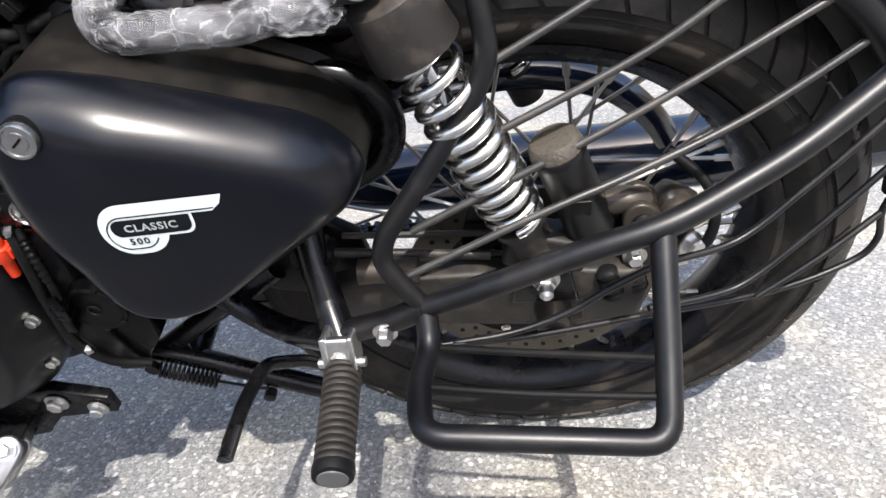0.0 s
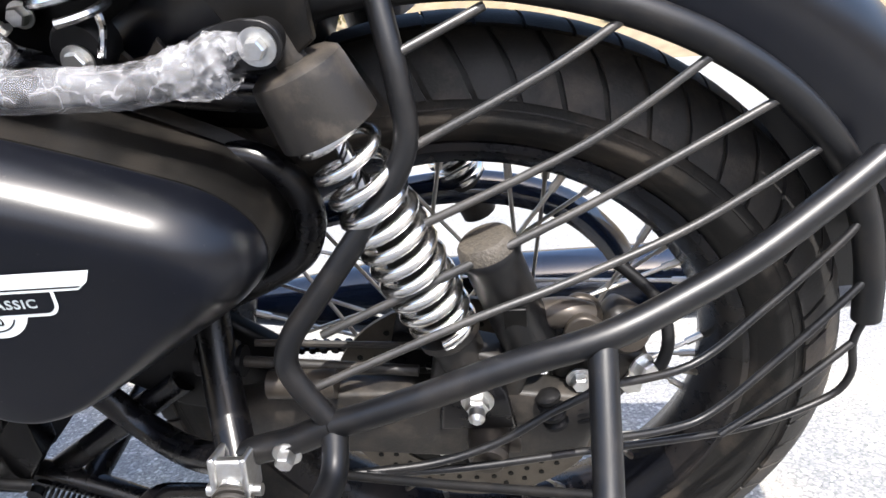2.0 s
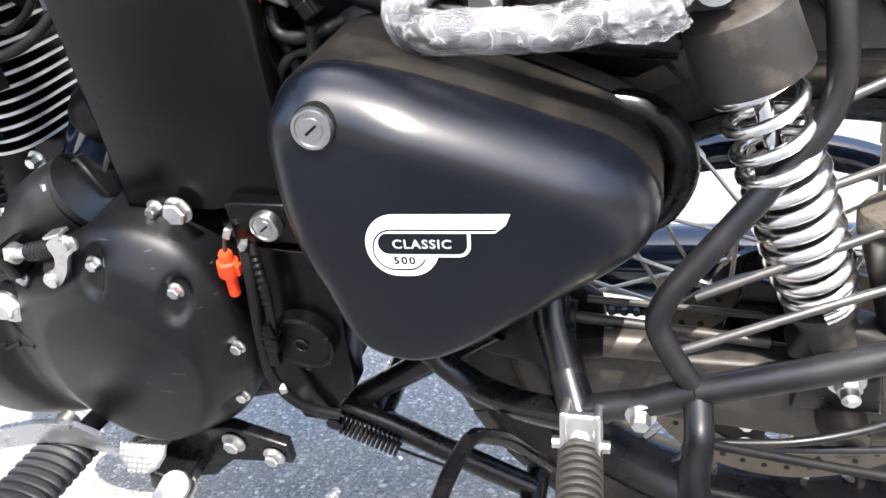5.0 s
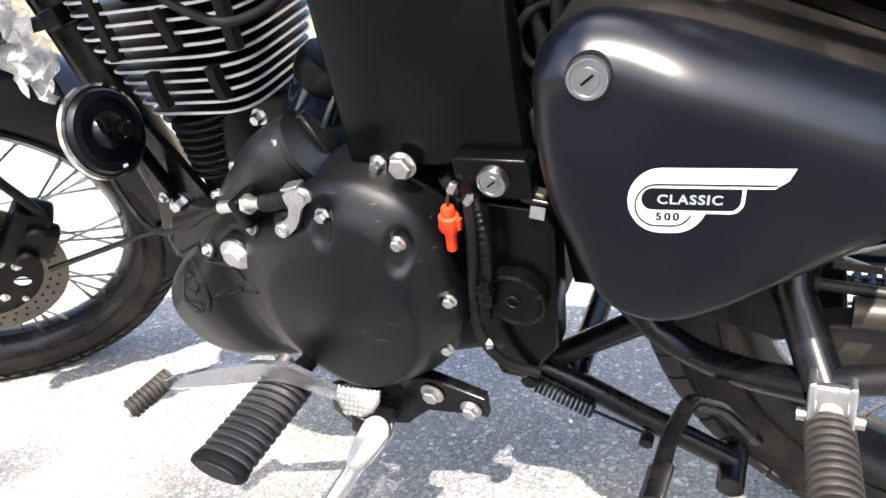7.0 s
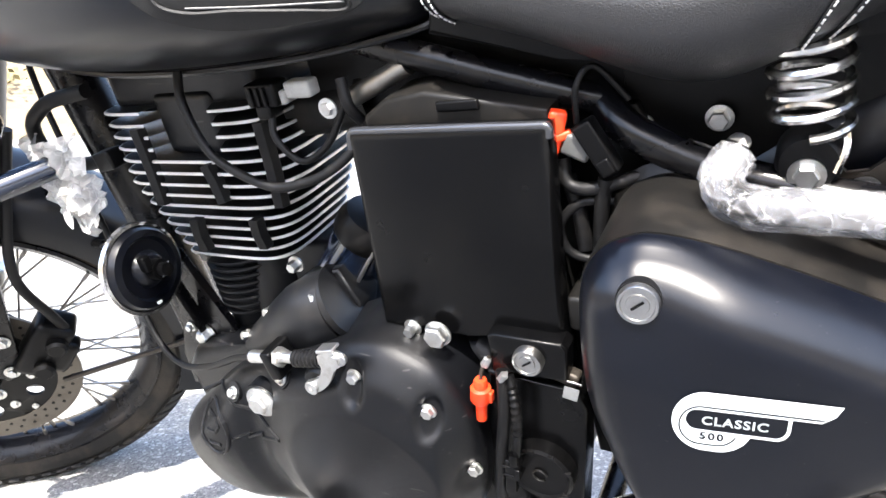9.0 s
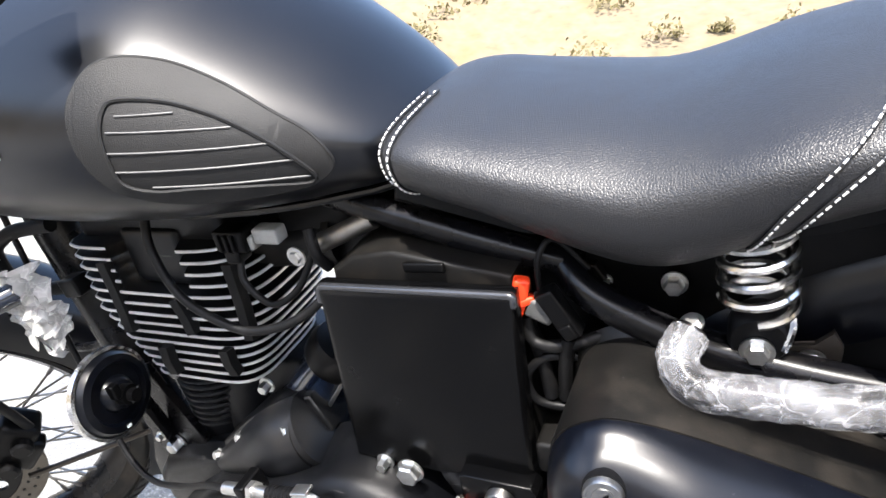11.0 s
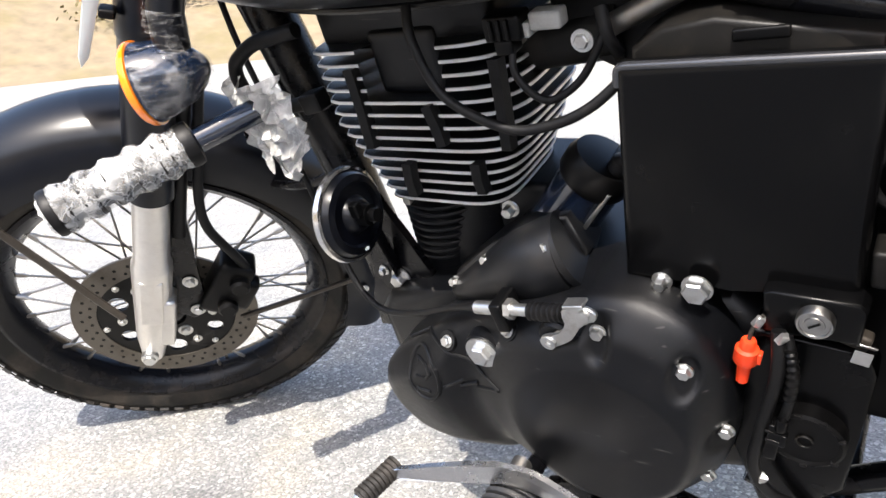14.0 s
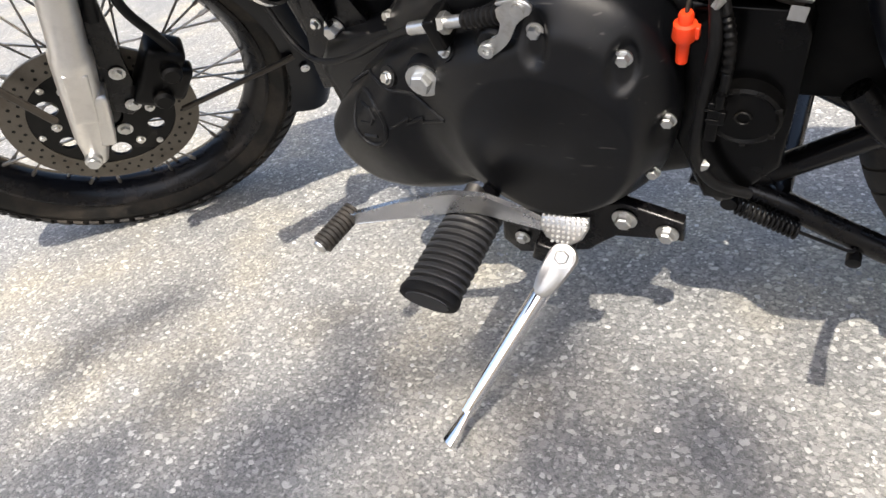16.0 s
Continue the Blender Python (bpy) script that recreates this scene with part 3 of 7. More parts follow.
def leather_material():
    m = material("grained_black_leatherette", (0.0125, 0.0128, 0.0142), 0.45, spec=0.64, dirt=(0.013, 0.0128, 0.0125), dirt_amount=0.4)
    n, l = m.node_tree.nodes, m.node_tree.links
    b = n["Principled BSDF"]
    co = n.new("ShaderNodeTexCoord")
    v = n.new("ShaderNodeTexVoronoi")
    v.feature = "DISTANCE_TO_EDGE"
    v.inputs["Scale"].default_value = 560
    l.new(co.outputs["Object"], v.inputs["Vector"])
    r = n.new("ShaderNodeMapRange")
    r.inputs["From Max"].default_value = 0.25
    l.new(v.outputs["Distance"], r.inputs["Value"])
    bp = n.new("ShaderNodeBump")
    bp.inputs["Strength"].default_value, bp.inputs["Distance"].default_value = 0.26, 0.0007
    l.new(r.outputs["Result"], bp.inputs["Height"])
    l.new(bp.outputs["Normal"], b.inputs["Normal"])
    return m


FILM = film_material("milky_plastic_film", 0.06, 0.38, (1, 1, 1), (0.60, 0.60, 0.62), 0.20)
FILMW = film_material("bright_plastic_film", 0.10, 0.56, (1.4, 1.4, 1.4), (0.70, 0.70, 0.69), 0.30)
TISSUE = film_material("crumpled_white_film", 0.45, 0.85, (1.2, 1.2, 1.2), (0.78, 0.77, 0.74), 0.2)
THIN = film_material("thin_clear_film", -0.10, 0.22, (0.35, 1.0, 2.2), (0.7, 0.69, 0.67), 0.12)
LEATHER = leather_material()


def wrapped(bm, pts, r, seed, n=18, rough=0.28, flat=1.0):
    """A crumpled sleeve of film round a bar."""
    p = spline(pts, 22)
    up, rings = None, []
    for i, q in enumerate(p):
        d = (p[min(i + 1, len(p) - 1)] - p[max(i - 1, 0)]).normalized()
        up = d.orthogonal().normalized() if up is None else (up - d * up.dot(d)).normalized()
        side = d.cross(up)
        ring, wide = [], r(i / (len(p) - 1)) if callable(r) else r
        for k in range(n):
            a = 2 * math.pi * k / n
            v = q + (up * math.cos(a) + side * math.sin(a)) * wide
            f = 1 + rough * (0.6 - 2.2 * abs(noise.noise(v * 120 + Vector((seed, 0, 0))))) + rough * (0.3 - 1.2 * abs(noise.noise(v * 170)))
            ring.append(bm.verts.new(q + (up * math.cos(a) + side * math.sin(a)) * wide * f))
        rings.append(ring)
    for a, b in zip(rings, rings[1:]):
        for k in range(n):
            bm.faces.new((a[k], a[(k + 1) % n], b[(k + 1) % n], b[k]))
    return bm


def lettering(text, size, m, mat, parent, name, depth=0.0003, spacing=1.0):
    """Raised writing in the built-in font; m: its pose, x along the line and z out of the surface."""
    cu = bpy.data.curves.new(name, "FONT")
    cu.body, cu.size, cu.extrude, cu.align_x, cu.align_y, cu.space_character, cu.resolution_u = text, size, depth, "CENTER", "CENTER", spacing, 3
    cu.offset = size * 0.026
    ob = new(name + "_curve", cu)
    dg = bpy.context.evaluated_depsgraph_get()
    me = bpy.data.meshes.new_from_object(ob.evaluated_get(dg))
    bpy.data.objects.remove(ob)
    bpy.data.curves.remove(cu)
    me.transform(m)
    me.materials.clear()
    me.materials.append(mat)
    out = new(name, me)
    out.parent = holder(parent)
    return out


# ---------------------------------------------------------------- side cover
COVER = [(-0.331, 0.610), (-0.3285, 0.636), (-0.318, 0.6525), (-0.303, 0.6605), (-0.287, 0.6625), (-0.256, 0.6545), (-0.210, 0.6355), (-0.163, 0.6135),
         (-0.138, 0.6005), (-0.1215, 0.586), (-0.1105, 0.568), (-0.1080, 0.551), (-0.1140, 0.5350), (-0.1300, 0.5215), (-0.152, 0.5090), (-0.190, 0.4875),
         (-0.2300, 0.4665), (-0.2490, 0.4605), (-0.2680, 0.4600), (-0.2880, 0.4680), (-0.3040, 0.4830), (-0.3140, 0.5020), (-0.3220, 0.525), (-0.3285, 0.550), (-0.3315, 0.578)]


def cover_y(x):
    return -0.2135 + 0.15 * (x + 0.25)


def inset_outline(out, d):
    """The outline moved inwards by d along its smoothed normals."""
    n, moved = len(out), []
    low, high = min(z for _, z in out), max(z for _, z in out)
    for i in range(n):
        (ax, az), (bx, bz) = out[i - n // 16], out[(i + n // 16) % n]
        t = Vector((bx - ax, bz - az)).normalized()
        e = d * max(0.5, min(1.0, (out[i][1] - low) / (high - low) * 2.0 + 0.35))
        moved.append((out[i][0] + t.y * e, out[i][1] - t.x * e))
    return moved


def pillow(bm, outline, cx, cz, back, radius, depth, face, per=5, inner=0.5, crown=0.0):
    """A cover with a rounded edge: outline in x and z; face(x) its outer plane; crown: further bulge in the middle."""
    out = smooth2(outline, per)
    area = sum(a[0] * b[1] - b[0] * a[1] for a, b in zip(out, out[1:] + out[:1]))
    if area > 0:
        out = out[::-1]
    rings = []
    steps = [(0.0, back), (0.0, depth)] + [(radius * (1 - math.cos(a)), depth * (1 - math.sin(a))) for a in (radians(11.25 * k) for k in range(1, 9))]
    for inset, b in steps:
        ring = inset_outline(out, inset) if inset else out
        rings.append([bm.verts.new((x, face(x) + b, z)) for x, z in ring])
    last = inset_outline(out, radius)
    for k in (0.8, 0.55, 0.28):
        rings.append([bm.verts.new((cx + (x - cx) * k, face(cx + (x - cx) * k) - crown * (1 - k * k), cz + (z - cz) * k)) for x, z in last])
    n = len(out)
    for a, b in zip(rings, rings[1:]):
        for i in range(n):
            bm.faces.new((a[i], a[(i + 1) % n], b[(i + 1) % n], b[i]))
    bm.faces.new(rings[-1])
    bm.faces.new(rings[0][::-1])
    return bm


bm = bmesh.new()
pillow(bm, COVER, -0.238, 0.550, 0.055, 0.030, 0.046, cover_y, per=7)
for v in bm.verts:  # dished seat of the lock
    k = max(0.0, 1 - math.hypot(v.co.x + 0.2895, v.co.z - 0.6395) / 0.055)
    if v.co.y < -0.185:
        v.co.y += 0.0095 * k * k * (3 - 2 * k)
cover = on_bike("side_cover", bm, PAINT, "satin black triangular side cover with pale badge", sharp=75)


def key_lock(parent, p, r, d):
    m = along(p, d)
    bm = bmesh.new()
    lathe(bm, [(r, -0.004), (r, 0.004), (r * 0.93, 0.006), (r * 0.80, 0.006), (r * 0.76, 0.0048), (r * 0.55, 0.0048), (r * 0.52, 0.0056), (0, 0.0056)], 36, m)
    lock = part("key_lock", bm, LOCKM, parent, "round brushed metal key lock")
    bm = bmesh.new()
    box(bm, r * 0.7, r * 0.12, 0.001, m @ pose(0, 0, 0.0058, 0, 0, 35))
    part("keyhole", bm, PLASTIC, lock)


bm = bmesh.new()
edge = smooth2(COVER, 5)
ring = inset_outline(edge[::-1], -0.0015)
tube(bm, [Vector((x, cover_y(x) + 0.0535, z)) for x, z in ring + ring[:1]], 0.0019, 8)
# the lip's paler gloss imitates the highlight line round the cover
part("cover_lip", bm, EDGE_SHEEN, cover)
key_lock(cover, (-0.2895, -0.2080, 0.6395), 0.0120, (0.1, -1, 0.12))
bm = bmesh.new()
lathe(bm, [(0.0128, -0.006), (0.0128, 0.001), (0.0112, 0.001)], 32, along((-0.2895, -0.2080, 0.6395), (0.1, -1, 0.12)))
part("lock_seal", bm, RUBBER, cover)

# badge: pale wing and disc, dark pill, two lines of writing; its pose has x along the line of writing
bx = Vector((1, 0.15, -0.080)).normalized()
bn = Vector((0.15, -1, 0)).normalized()
bz = bn.cross(bx).normalized()
BADGE = Matrix(((bx.x, bz.x, bn.x, -0.2355), (bx.y, bz.y, bn.y, cover_y(-0.2355) - 0.0008), (bx.z, bz.z, bn.z, 0.5655), (0, 0, 0, 1)))


def flat(bm, outline, lift, m):
    a = [bm.verts.new(m @ Vector((x, y, lift))) for x, y in outline]
    bm.faces.new(a)


def arc(cx, cy, r, a0, a1, n=14):
    return [(cx + r * math.cos(radians(a0 + (a1 - a0) * k / n)), cy + r * math.sin(radians(a0 + (a1 - a0) * k / n))) for k in range(n + 1)]


def band(bm, outer, inner, lift, m):
    """A narrow band between two lines of as many points."""
    a = [bm.verts.new(m @ Vector((x, y, lift))) for x, y in outer]
    b = [bm.verts.new(m @ Vector((x, y, lift))) for x, y in inner]
    for i in range(len(a) - 1):
        bm.faces.new((a[i], a[i + 1], b[i + 1], b[i]))


BADGE = BADGE @ Matrix.Diagonal((0.000283, 0.000345, 1, 1))
bm = bmesh.new()
flat(bm, [(168, 60), (-68, 60)] + arc(-68, -4, 64, 90, 270, 22) + arc(-42, -4, 64, 270, 339, 10) + [(62, -27)] + arc(62, -2, 25, 270, 360, 6)[1:] + [(87, 22), (136, 22), (158, 38)], 0.0, BADGE)
badge = part("badge", bm, DECAL, cover, "pale winged badge with dark writing")
bm = bmesh.new()
flat(bm, [(80, 22)] + arc(-84, 1, 21, 90, 270, 12) + [(60, -20)] + arc(60, 0, 20, 270, 360, 6)[1:], 0.0003, BADGE)
part("badge_panel", bm, PAINT, badge)
bm = bmesh.new()
band(bm, [(144, 30.5)] + arc(-76, -12, 42.5, 90, 268, 20) + arc(-46, -12, 42.5, 270, 335, 10), [(138, 27.5)] + arc(-76, -12, 39.5, 90, 268, 20) + arc(-46, -12, 39.5, 270, 335, 10), 0.0003, BADGE)
part("badge_line", bm, PAINT, badge)
lettering("CLASSIC", 25.5, BADGE @ pose(-14, 0, 0.0006) @ Matrix.Diagonal((1.16, 1, 0.00001, 1)), DECAL, badge, "badge_writing", 0.0002, 1.14)
lettering("500", 22, BADGE @ pose(-54, -34, 0.0006) @ Matrix.Diagonal((1.2, 1, 0.00001, 1)), PAINT, badge, "badge_number", 0.0002, 1.25)

bm = bmesh.new()
rim_ = inset_outline(edge[::-1], 0.0012)
rows_ = [[bm.verts.new((x, y, z)) for (x, z), y in zip(line, ys)] for line, ys in (
    (rim_, [cover_y(x) + 0.046 for x, _ in rim_]), (rim_, [cover_y(x) + 0.080 for x, _ in rim_]), (rim_, [-0.094] * len(rim_)),
    (inset_outline(edge[::-1], 0.008), [-0.088] * len(rim_)))]
for a, b in zip(rows_, rows_[1:]):
    for k in range(len(a)):
        bm.faces.new((a[k], a[(k + 1) % len(a)], b[(k + 1) % len(a)], b[k]))
bm.faces.new(rows_[0])
bm.faces.new(rows_[-1][::-1])
bmesh.ops.recalc_face_normals(bm, faces=bm.faces)
air_box = on_bike("air_box", bm, DUSTY, "dusty black air box")
bm = bmesh.new()
tube(bm, spline([(-0.25, -0.082, 0.635), (-0.200, -0.086, 0.612), (-0.160, -0.088, 0.597), (-0.122, -0.090, 0.589), (-0.102, -0.090, 0.570), (-0.095, -0.090, 0.546), (-0.101, -0.090, 0.522), (-0.116, -0.089, 0.504), (-0.155, -0.086, 0.482), (-0.20, -0.082, 0.46)], 6), 0.0115, 14)
part("rear_hoop", bm, FRAME, air_box, "smooth black hoop behind the air box")
bm = bmesh.new()
plate(bm, [(-0.250, 0.632), (-0.200, 0.611), (-0.160, 0.596), (-0.124, 0.587), (-0.105, 0.568), (-0.098, 0.546), (-0.104, 0.524), (-0.119, 0.507), (-0.155, 0.485), (-0.200, 0.463), (-0.250, 0.470)], -0.086, -0.080, 0.001)
part("back_panel", bm, PLASTIC, air_box)

# ---------------------------------------------------------------- toolbox
bm = bmesh.new()
plate(bm, [(-0.5385, 0.5235), (-0.5250, 0.7055), (-0.3630, 0.7075), (-0.3705, 0.5305), (-0.455, 0.5250)], -0.119, -0.098, 0.0075)
toolbox = on_bike("toolbox", bm, BOXP, "flat black sheet steel toolbox")
# bead added along the lid to imitate the bevel's sky reflection
bm = bmesh.new()
tube(bm, bent([(-0.5253, -0.1145, 0.690), (-0.5240, -0.1145, 0.7040), (-0.3645, -0.1145, 0.7060), (-0.3650, -0.1145, 0.698)], 0.006), 0.0034, 10)
part("highlight_bead", bm, EDGE_SHEEN, toolbox, "glossy bead added as the bright highlight on the lid's edge")
bm = bmesh.new()
plate(bm, [(-0.532, 0.530), (-0.520, 0.709), (-0.499, 0.722), (-0.464, 0.727), (-0.370, 0.711), (-0.374, 0.536)], -0.0975, -0.03, 0.004)
back = part("box_body", bm, DUSTY, toolbox, "dusty black box body")
bm = bmesh.new()
box(bm, 0.034, 0.004, 0.008, pose(-0.436, -0.1000, 0.7165, 0, -2, 0), 0.002)
part("latch_tab", bm, PLASTIC, toolbox)
bm = bmesh.new()
plate(bm, [(-0.430, 0.5385), (-0.431, 0.502), (-0.368, 0.503), (-0.3645, 0.5335), (-0.369, 0.5385), (-0.424, 0.541)], -0.133, -0.112, 0.003)
lock_plate = part("lock_plate", bm, BOXP, toolbox)
key_lock(toolbox, (-0.3955, -0.135, 0.5225), 0.0125, LEFT)
bm = bmesh.new()
box(bm, 0.020, 0.012, 0.013, pose(-0.372, -0.118, 0.498, 0, 20, 0), 0.003)
part("bracket", bm, REAR_BARE, toolbox)

# ---------------------------------------------------------------- engine
PRIM = [(-0.822, 0.380), (-0.801, 0.400), (-0.7765, 0.4180), (-0.7455, 0.4400), (-0.716, 0.461), (-0.668, 0.484), (-0.622, 0.499), (-0.583, 0.512), (-0.555, 0.5235), (-0.5265, 0.5255), (-0.502, 0.519),
        (-0.4805, 0.507), (-0.466, 0.492), (-0.4555, 0.4735), (-0.449, 0.4525), (-0.4465, 0.425), (-0.4485, 0.396), (-0.4555, 0.365), (-0.468, 0.335), (-0.492, 0.305), (-0.530, 0.281), (-0.572, 0.267),
        (-0.606, 0.267), (-0.630, 0.283), (-0.660, 0.291), (-0.695, 0.280), (-0.745, 0.271), (-0.797, 0.275), (-0.830, 0.302), (-0.842, 0.336), (-0.836, 0.361)]
PRIM_LINE = np.array(smooth2(PRIM, 8))
SCREWS = ((-0.5467, 0.5015), (-0.4803, 0.4757), (-0.4545, 0.4055), (-0.4720, 0.3420))


def ease(a, b, v):
    t = min(max((v - a) / (b - a), 0.0), 1.0)
    return t * t * (3 - 2 * t)


def prim_y(x, z):
    """The cast surface of the primary cover: rounded towards its edge, a flat-faced clutch dome behind a nose, a valley between."""
    a, b = PRIM_LINE, np.roll(PRIM_LINE, -1, 0)
    p, d = np.array((x, z)), b - a
    t = np.clip(((p - a) * d).sum(1) / np.maximum((d * d).sum(1), 1e-12), 0, 1)
    far = float(np.sqrt((((a + d * t[:, None]) - p) ** 2).sum(1).min()))
    y = -0.138 - 0.025 * math.sqrt(1 - (1 - min(far / 0.034, 1)) ** 2)
    r = math.hypot(x + 0.556, (z - 0.386) / 1.0)
    g = min(max((0.150 - r) / 0.066, 0.0), 1.0)
    y -= 0.022 * (g ** 1.5 * (1.0 + 0.25 * (1 - g))) * ease(0.0, 0.030, far)
    y -= 0.0030 * max(0.0, 1 - (r / 0.084) ** 2)
    y -= 0.018 * ease(0.105, 0.0, math.hypot(x + 0.745, (z - 0.365) * 0.9)) * ease(0.0, 0.03, far)
    y += 0.005 * ease(0.030, 0.0, abs(r - 0.140)) * ease(-0.60, -0.67, x) * ease(0.0, 0.03, far)
    y += 0.010 * ease(0.036, 0.0, math.hypot(x + 0.652, (z - 0.300) * 1.1)) * ease(0.0, 0.012, far)
    for sx, sz in SCREWS:
        y += 0.0055 * ease(0.0135, 0.0075, math.hypot(x - sx, (z - sz + 0.006) / 1.6)) * ease(0.0, 0.012, far)
    return y


bm = bmesh.new()
n = len(PRIM_LINE)
rings = [[bm.verts.new((x, -0.070, z)) for x, z in PRIM_LINE]]
for k in range(56):
    q = 1 - (k / 55) ** 1.2
    rings.append([])
    for x, z in PRIM_LINE:
        cx = min(max(x, -0.72), -0.545)
        px, pz = cx + (x - cx) * q, 0.385 + (z - 0.385) * q
        rings[-1].append(bm.verts.new((px, prim_y(px, pz), pz)))
for a, b in zip(rings, rings[1:]):
    for i in range(n):
        bm.faces.new((a[i], a[(i + 1) % n], b[(i + 1) % n], b[i]))
bmesh.ops.remove_doubles(bm, verts=rings[-1], dist=0.0004)
bm.faces.new(rings[0][::-1])
primary = on_bike("primary_cover", bm, CASE, "black textured engine primary cover", sharp=60)


def prim_out(x, z):
    """The outward direction of the primary cover's surface."""
    h = 0.004
    return Vector(((prim_y(x + h, z) - prim_y(x - h, z)) / (2 * h), -1.0, (prim_y(x, z + h) - prim_y(x, z - h)) / (2 * h))).normalized()


def on_primary(pts, lift=0.0):
    return [Vector((x, prim_y(x, z) - lift, z)) for x, z in pts]


bm = bmesh.new()
tube(bm, on_primary([(-0.751 + 0.0215 * math.cos(a), 0.3975 + 0.0270 * math.sin(a)) for a in (2 * math.pi * k / 32 for k in range(33))]), 0.0025, 8)
tube(bm, on_primary([(-0.7595, 0.4140), (-0.7595, 0.3800)]), 0.0026, 6)
tube(bm, on_primary([(-0.7595, 0.4130), (-0.7445, 0.4130), (-0.7405, 0.4035), (-0.7460, 0.3975), (-0.7590, 0.3975)]), 0.0022, 6)
tube(bm, on_primary([(-0.7590, 0.3825), (-0.7430, 0.3825)]), 0.0022, 6)
tube(bm, on_primary([(q.x, q.y) for q in spline([(-0.770, 0.430, 0), (-0.738, 0.438, 0), (-0.702, 0.430, 0), (-0.655, 0.410, 0)])]), 0.0022, 8)
tube(bm, on_primary([(-0.725, 0.392), (-0.704, 0.401), (-0.707, 0.394), (-0.686, 0.403), (-0.688, 0.397), (-0.655, 0.410)]), 0.0020, 8)
part("crest", bm, CASE, primary, "raised round cast crest")
for p in ((-0.6360, 0.4790), (-0.7135, 0.4450)):
    bm = bmesh.new()
    y = prim_y(*p)
    lathe(bm, [(0.0125, -0.03), (0.0105, 0.002), (0.0, 0.002)], 20, along((p[0], y, p[1]), prim_out(*p)))
    part("screw_boss", bm, CASE, primary)
    bolt(primary, (p[0], y - 0.0015, p[1]), 0.0052, 0.005, prim_out(*p), washer=1.25)
for p in SCREWS:
    bolt(primary, (p[0], prim_y(*p) - 0.0003, p[1]), 0.0056, 0.006, washer=1.3)
bolt(primary, (-0.4775, -0.127, 0.5300), 0.0105, 0.009, washer=1.15, name="flange_bolt")
bolt(primary, (-0.5075, -0.118, 0.5255), 0.0052, 0.010, washer=1.6, name="flange_bolt")
bm = bmesh.new()
lathe(bm, [(0.0215, -0.030), (0.0190, 0.006), (0.0, 0.006)], 28, along((-0.667, prim_y(-0.665, 0.4535), 0.4510), (0.05, -1, 0.05)))
part("filler_boss", bm, CASE, primary)
bolt(primary, (-0.667, prim_y(-0.665, 0.4535) - 0.0062, 0.4510), 0.0105, 0.008, (0.05, -1, 0.05), washer=1.6, name="filler_bolt")
bm = bmesh.new()
plate(bm, [(-0.86, 0.29), (-0.87, 0.40), (-0.845, 0.43), (-0.74, 0.455), (-0.60, 0.485), (-0.46, 0.505), (-0.39, 0.45), (-0.40, 0.30), (-0.6, 0.235), (-0.8, 0.235)], -0.10, 0.12, 0.02)
crankcase = on_bike("crankcase", bm, CASE, "black engine crankcase")

# barrel with rounded-square fins; bright machined edges

def fin(z, wx, wy, cx, cy, thick, power=4.6, gap=None):
    bm = bmesh.new()
    n = 64
    rings = []
    for h, k in ((0, 0.55), (0, 0.985), (0.0004, 1.0), (thick - 0.0004, 1.0), (thick, 0.985), (thick, 0.55)):
        ring = []
        for i in range(n):
            a = 2 * math.pi * i / n
            c, s = math.cos(a), math.sin(a)
            p = power if c > 0 else power * 2.2
            q = (abs(c) ** p + abs(s) ** p) ** (-1 / p)
            ring.append(bm.verts.new((cx + wx * k * q * c, cy + wy * k * q * s, z + h)))
        rings.append(ring)
    for j, (a, b) in enumerate(zip(rings, rings[1:])):
        for i in range(n):
            x = (a[i].co.x + a[(i + 1) % n].co.x) / 2
            if gap and gap[0] < x < gap[1] and a[i].co.y < cy:
                continue
            f = bm.faces.new((a[i], a[(i + 1) % n], b[(i + 1) % n], b[i]))
            f.material_index = 1 if j in (1, 2, 3) else 0
    return bm


bm = bmesh.new()
lathe(bm, [(0.056, 0.40), (0.056, 0.47), (0.060, 0.55), (0.062, 0.70), (0.055, 0.74)], 36, pose(-0.742, 0, 0))
tube(bm, [(-0.792, -0.024, 0.43), (-0.762, -0.024, 0.555)], lambda t: 0.034 + 0.012 * t, 32)
box(bm, 0.13, 0.10, 0.13, pose(-0.700, 0.01, 0.490), 0.008)
cylinder = on_bike("cylinder", bm, CASE, "black cylinder with bright-edged cooling fins")
for k in range(8):
    bm = bmesh.new()
    z = 0.463 + 0.0108 * k
    w = 0.0400 + 0.0019 * k
    lathe(bm, [(w - 0.008, z - 0.004), (w - 0.003, z), (w, z + 0.0028), (w - 0.0005, z + 0.005), (w - 0.005, z + 0.0075), (w - 0.008, z + 0.009)], 40, pose(-0.7865 + 0.0030 * k, -0.026, 0))
    part("barrel_rib", bm, CASE, cylinder)
for k in range(14):
    z = 0.557 + k * 0.0122
    t = min(k / 7.0, 1)
    wx, wy = 0.070 + 0.0365 * t, 0.066 + 0.010 * t
    bm = fin(z, wx, wy, -0.731 + 0.0025 * t, -0.020, 0.0033, gap=(-0.775, -0.69) if k > 9 else None)
    ob = part("cooling_fin", bm, CASE, cylinder, sharp=30)
    ob.data.materials.append(FINEDGE)
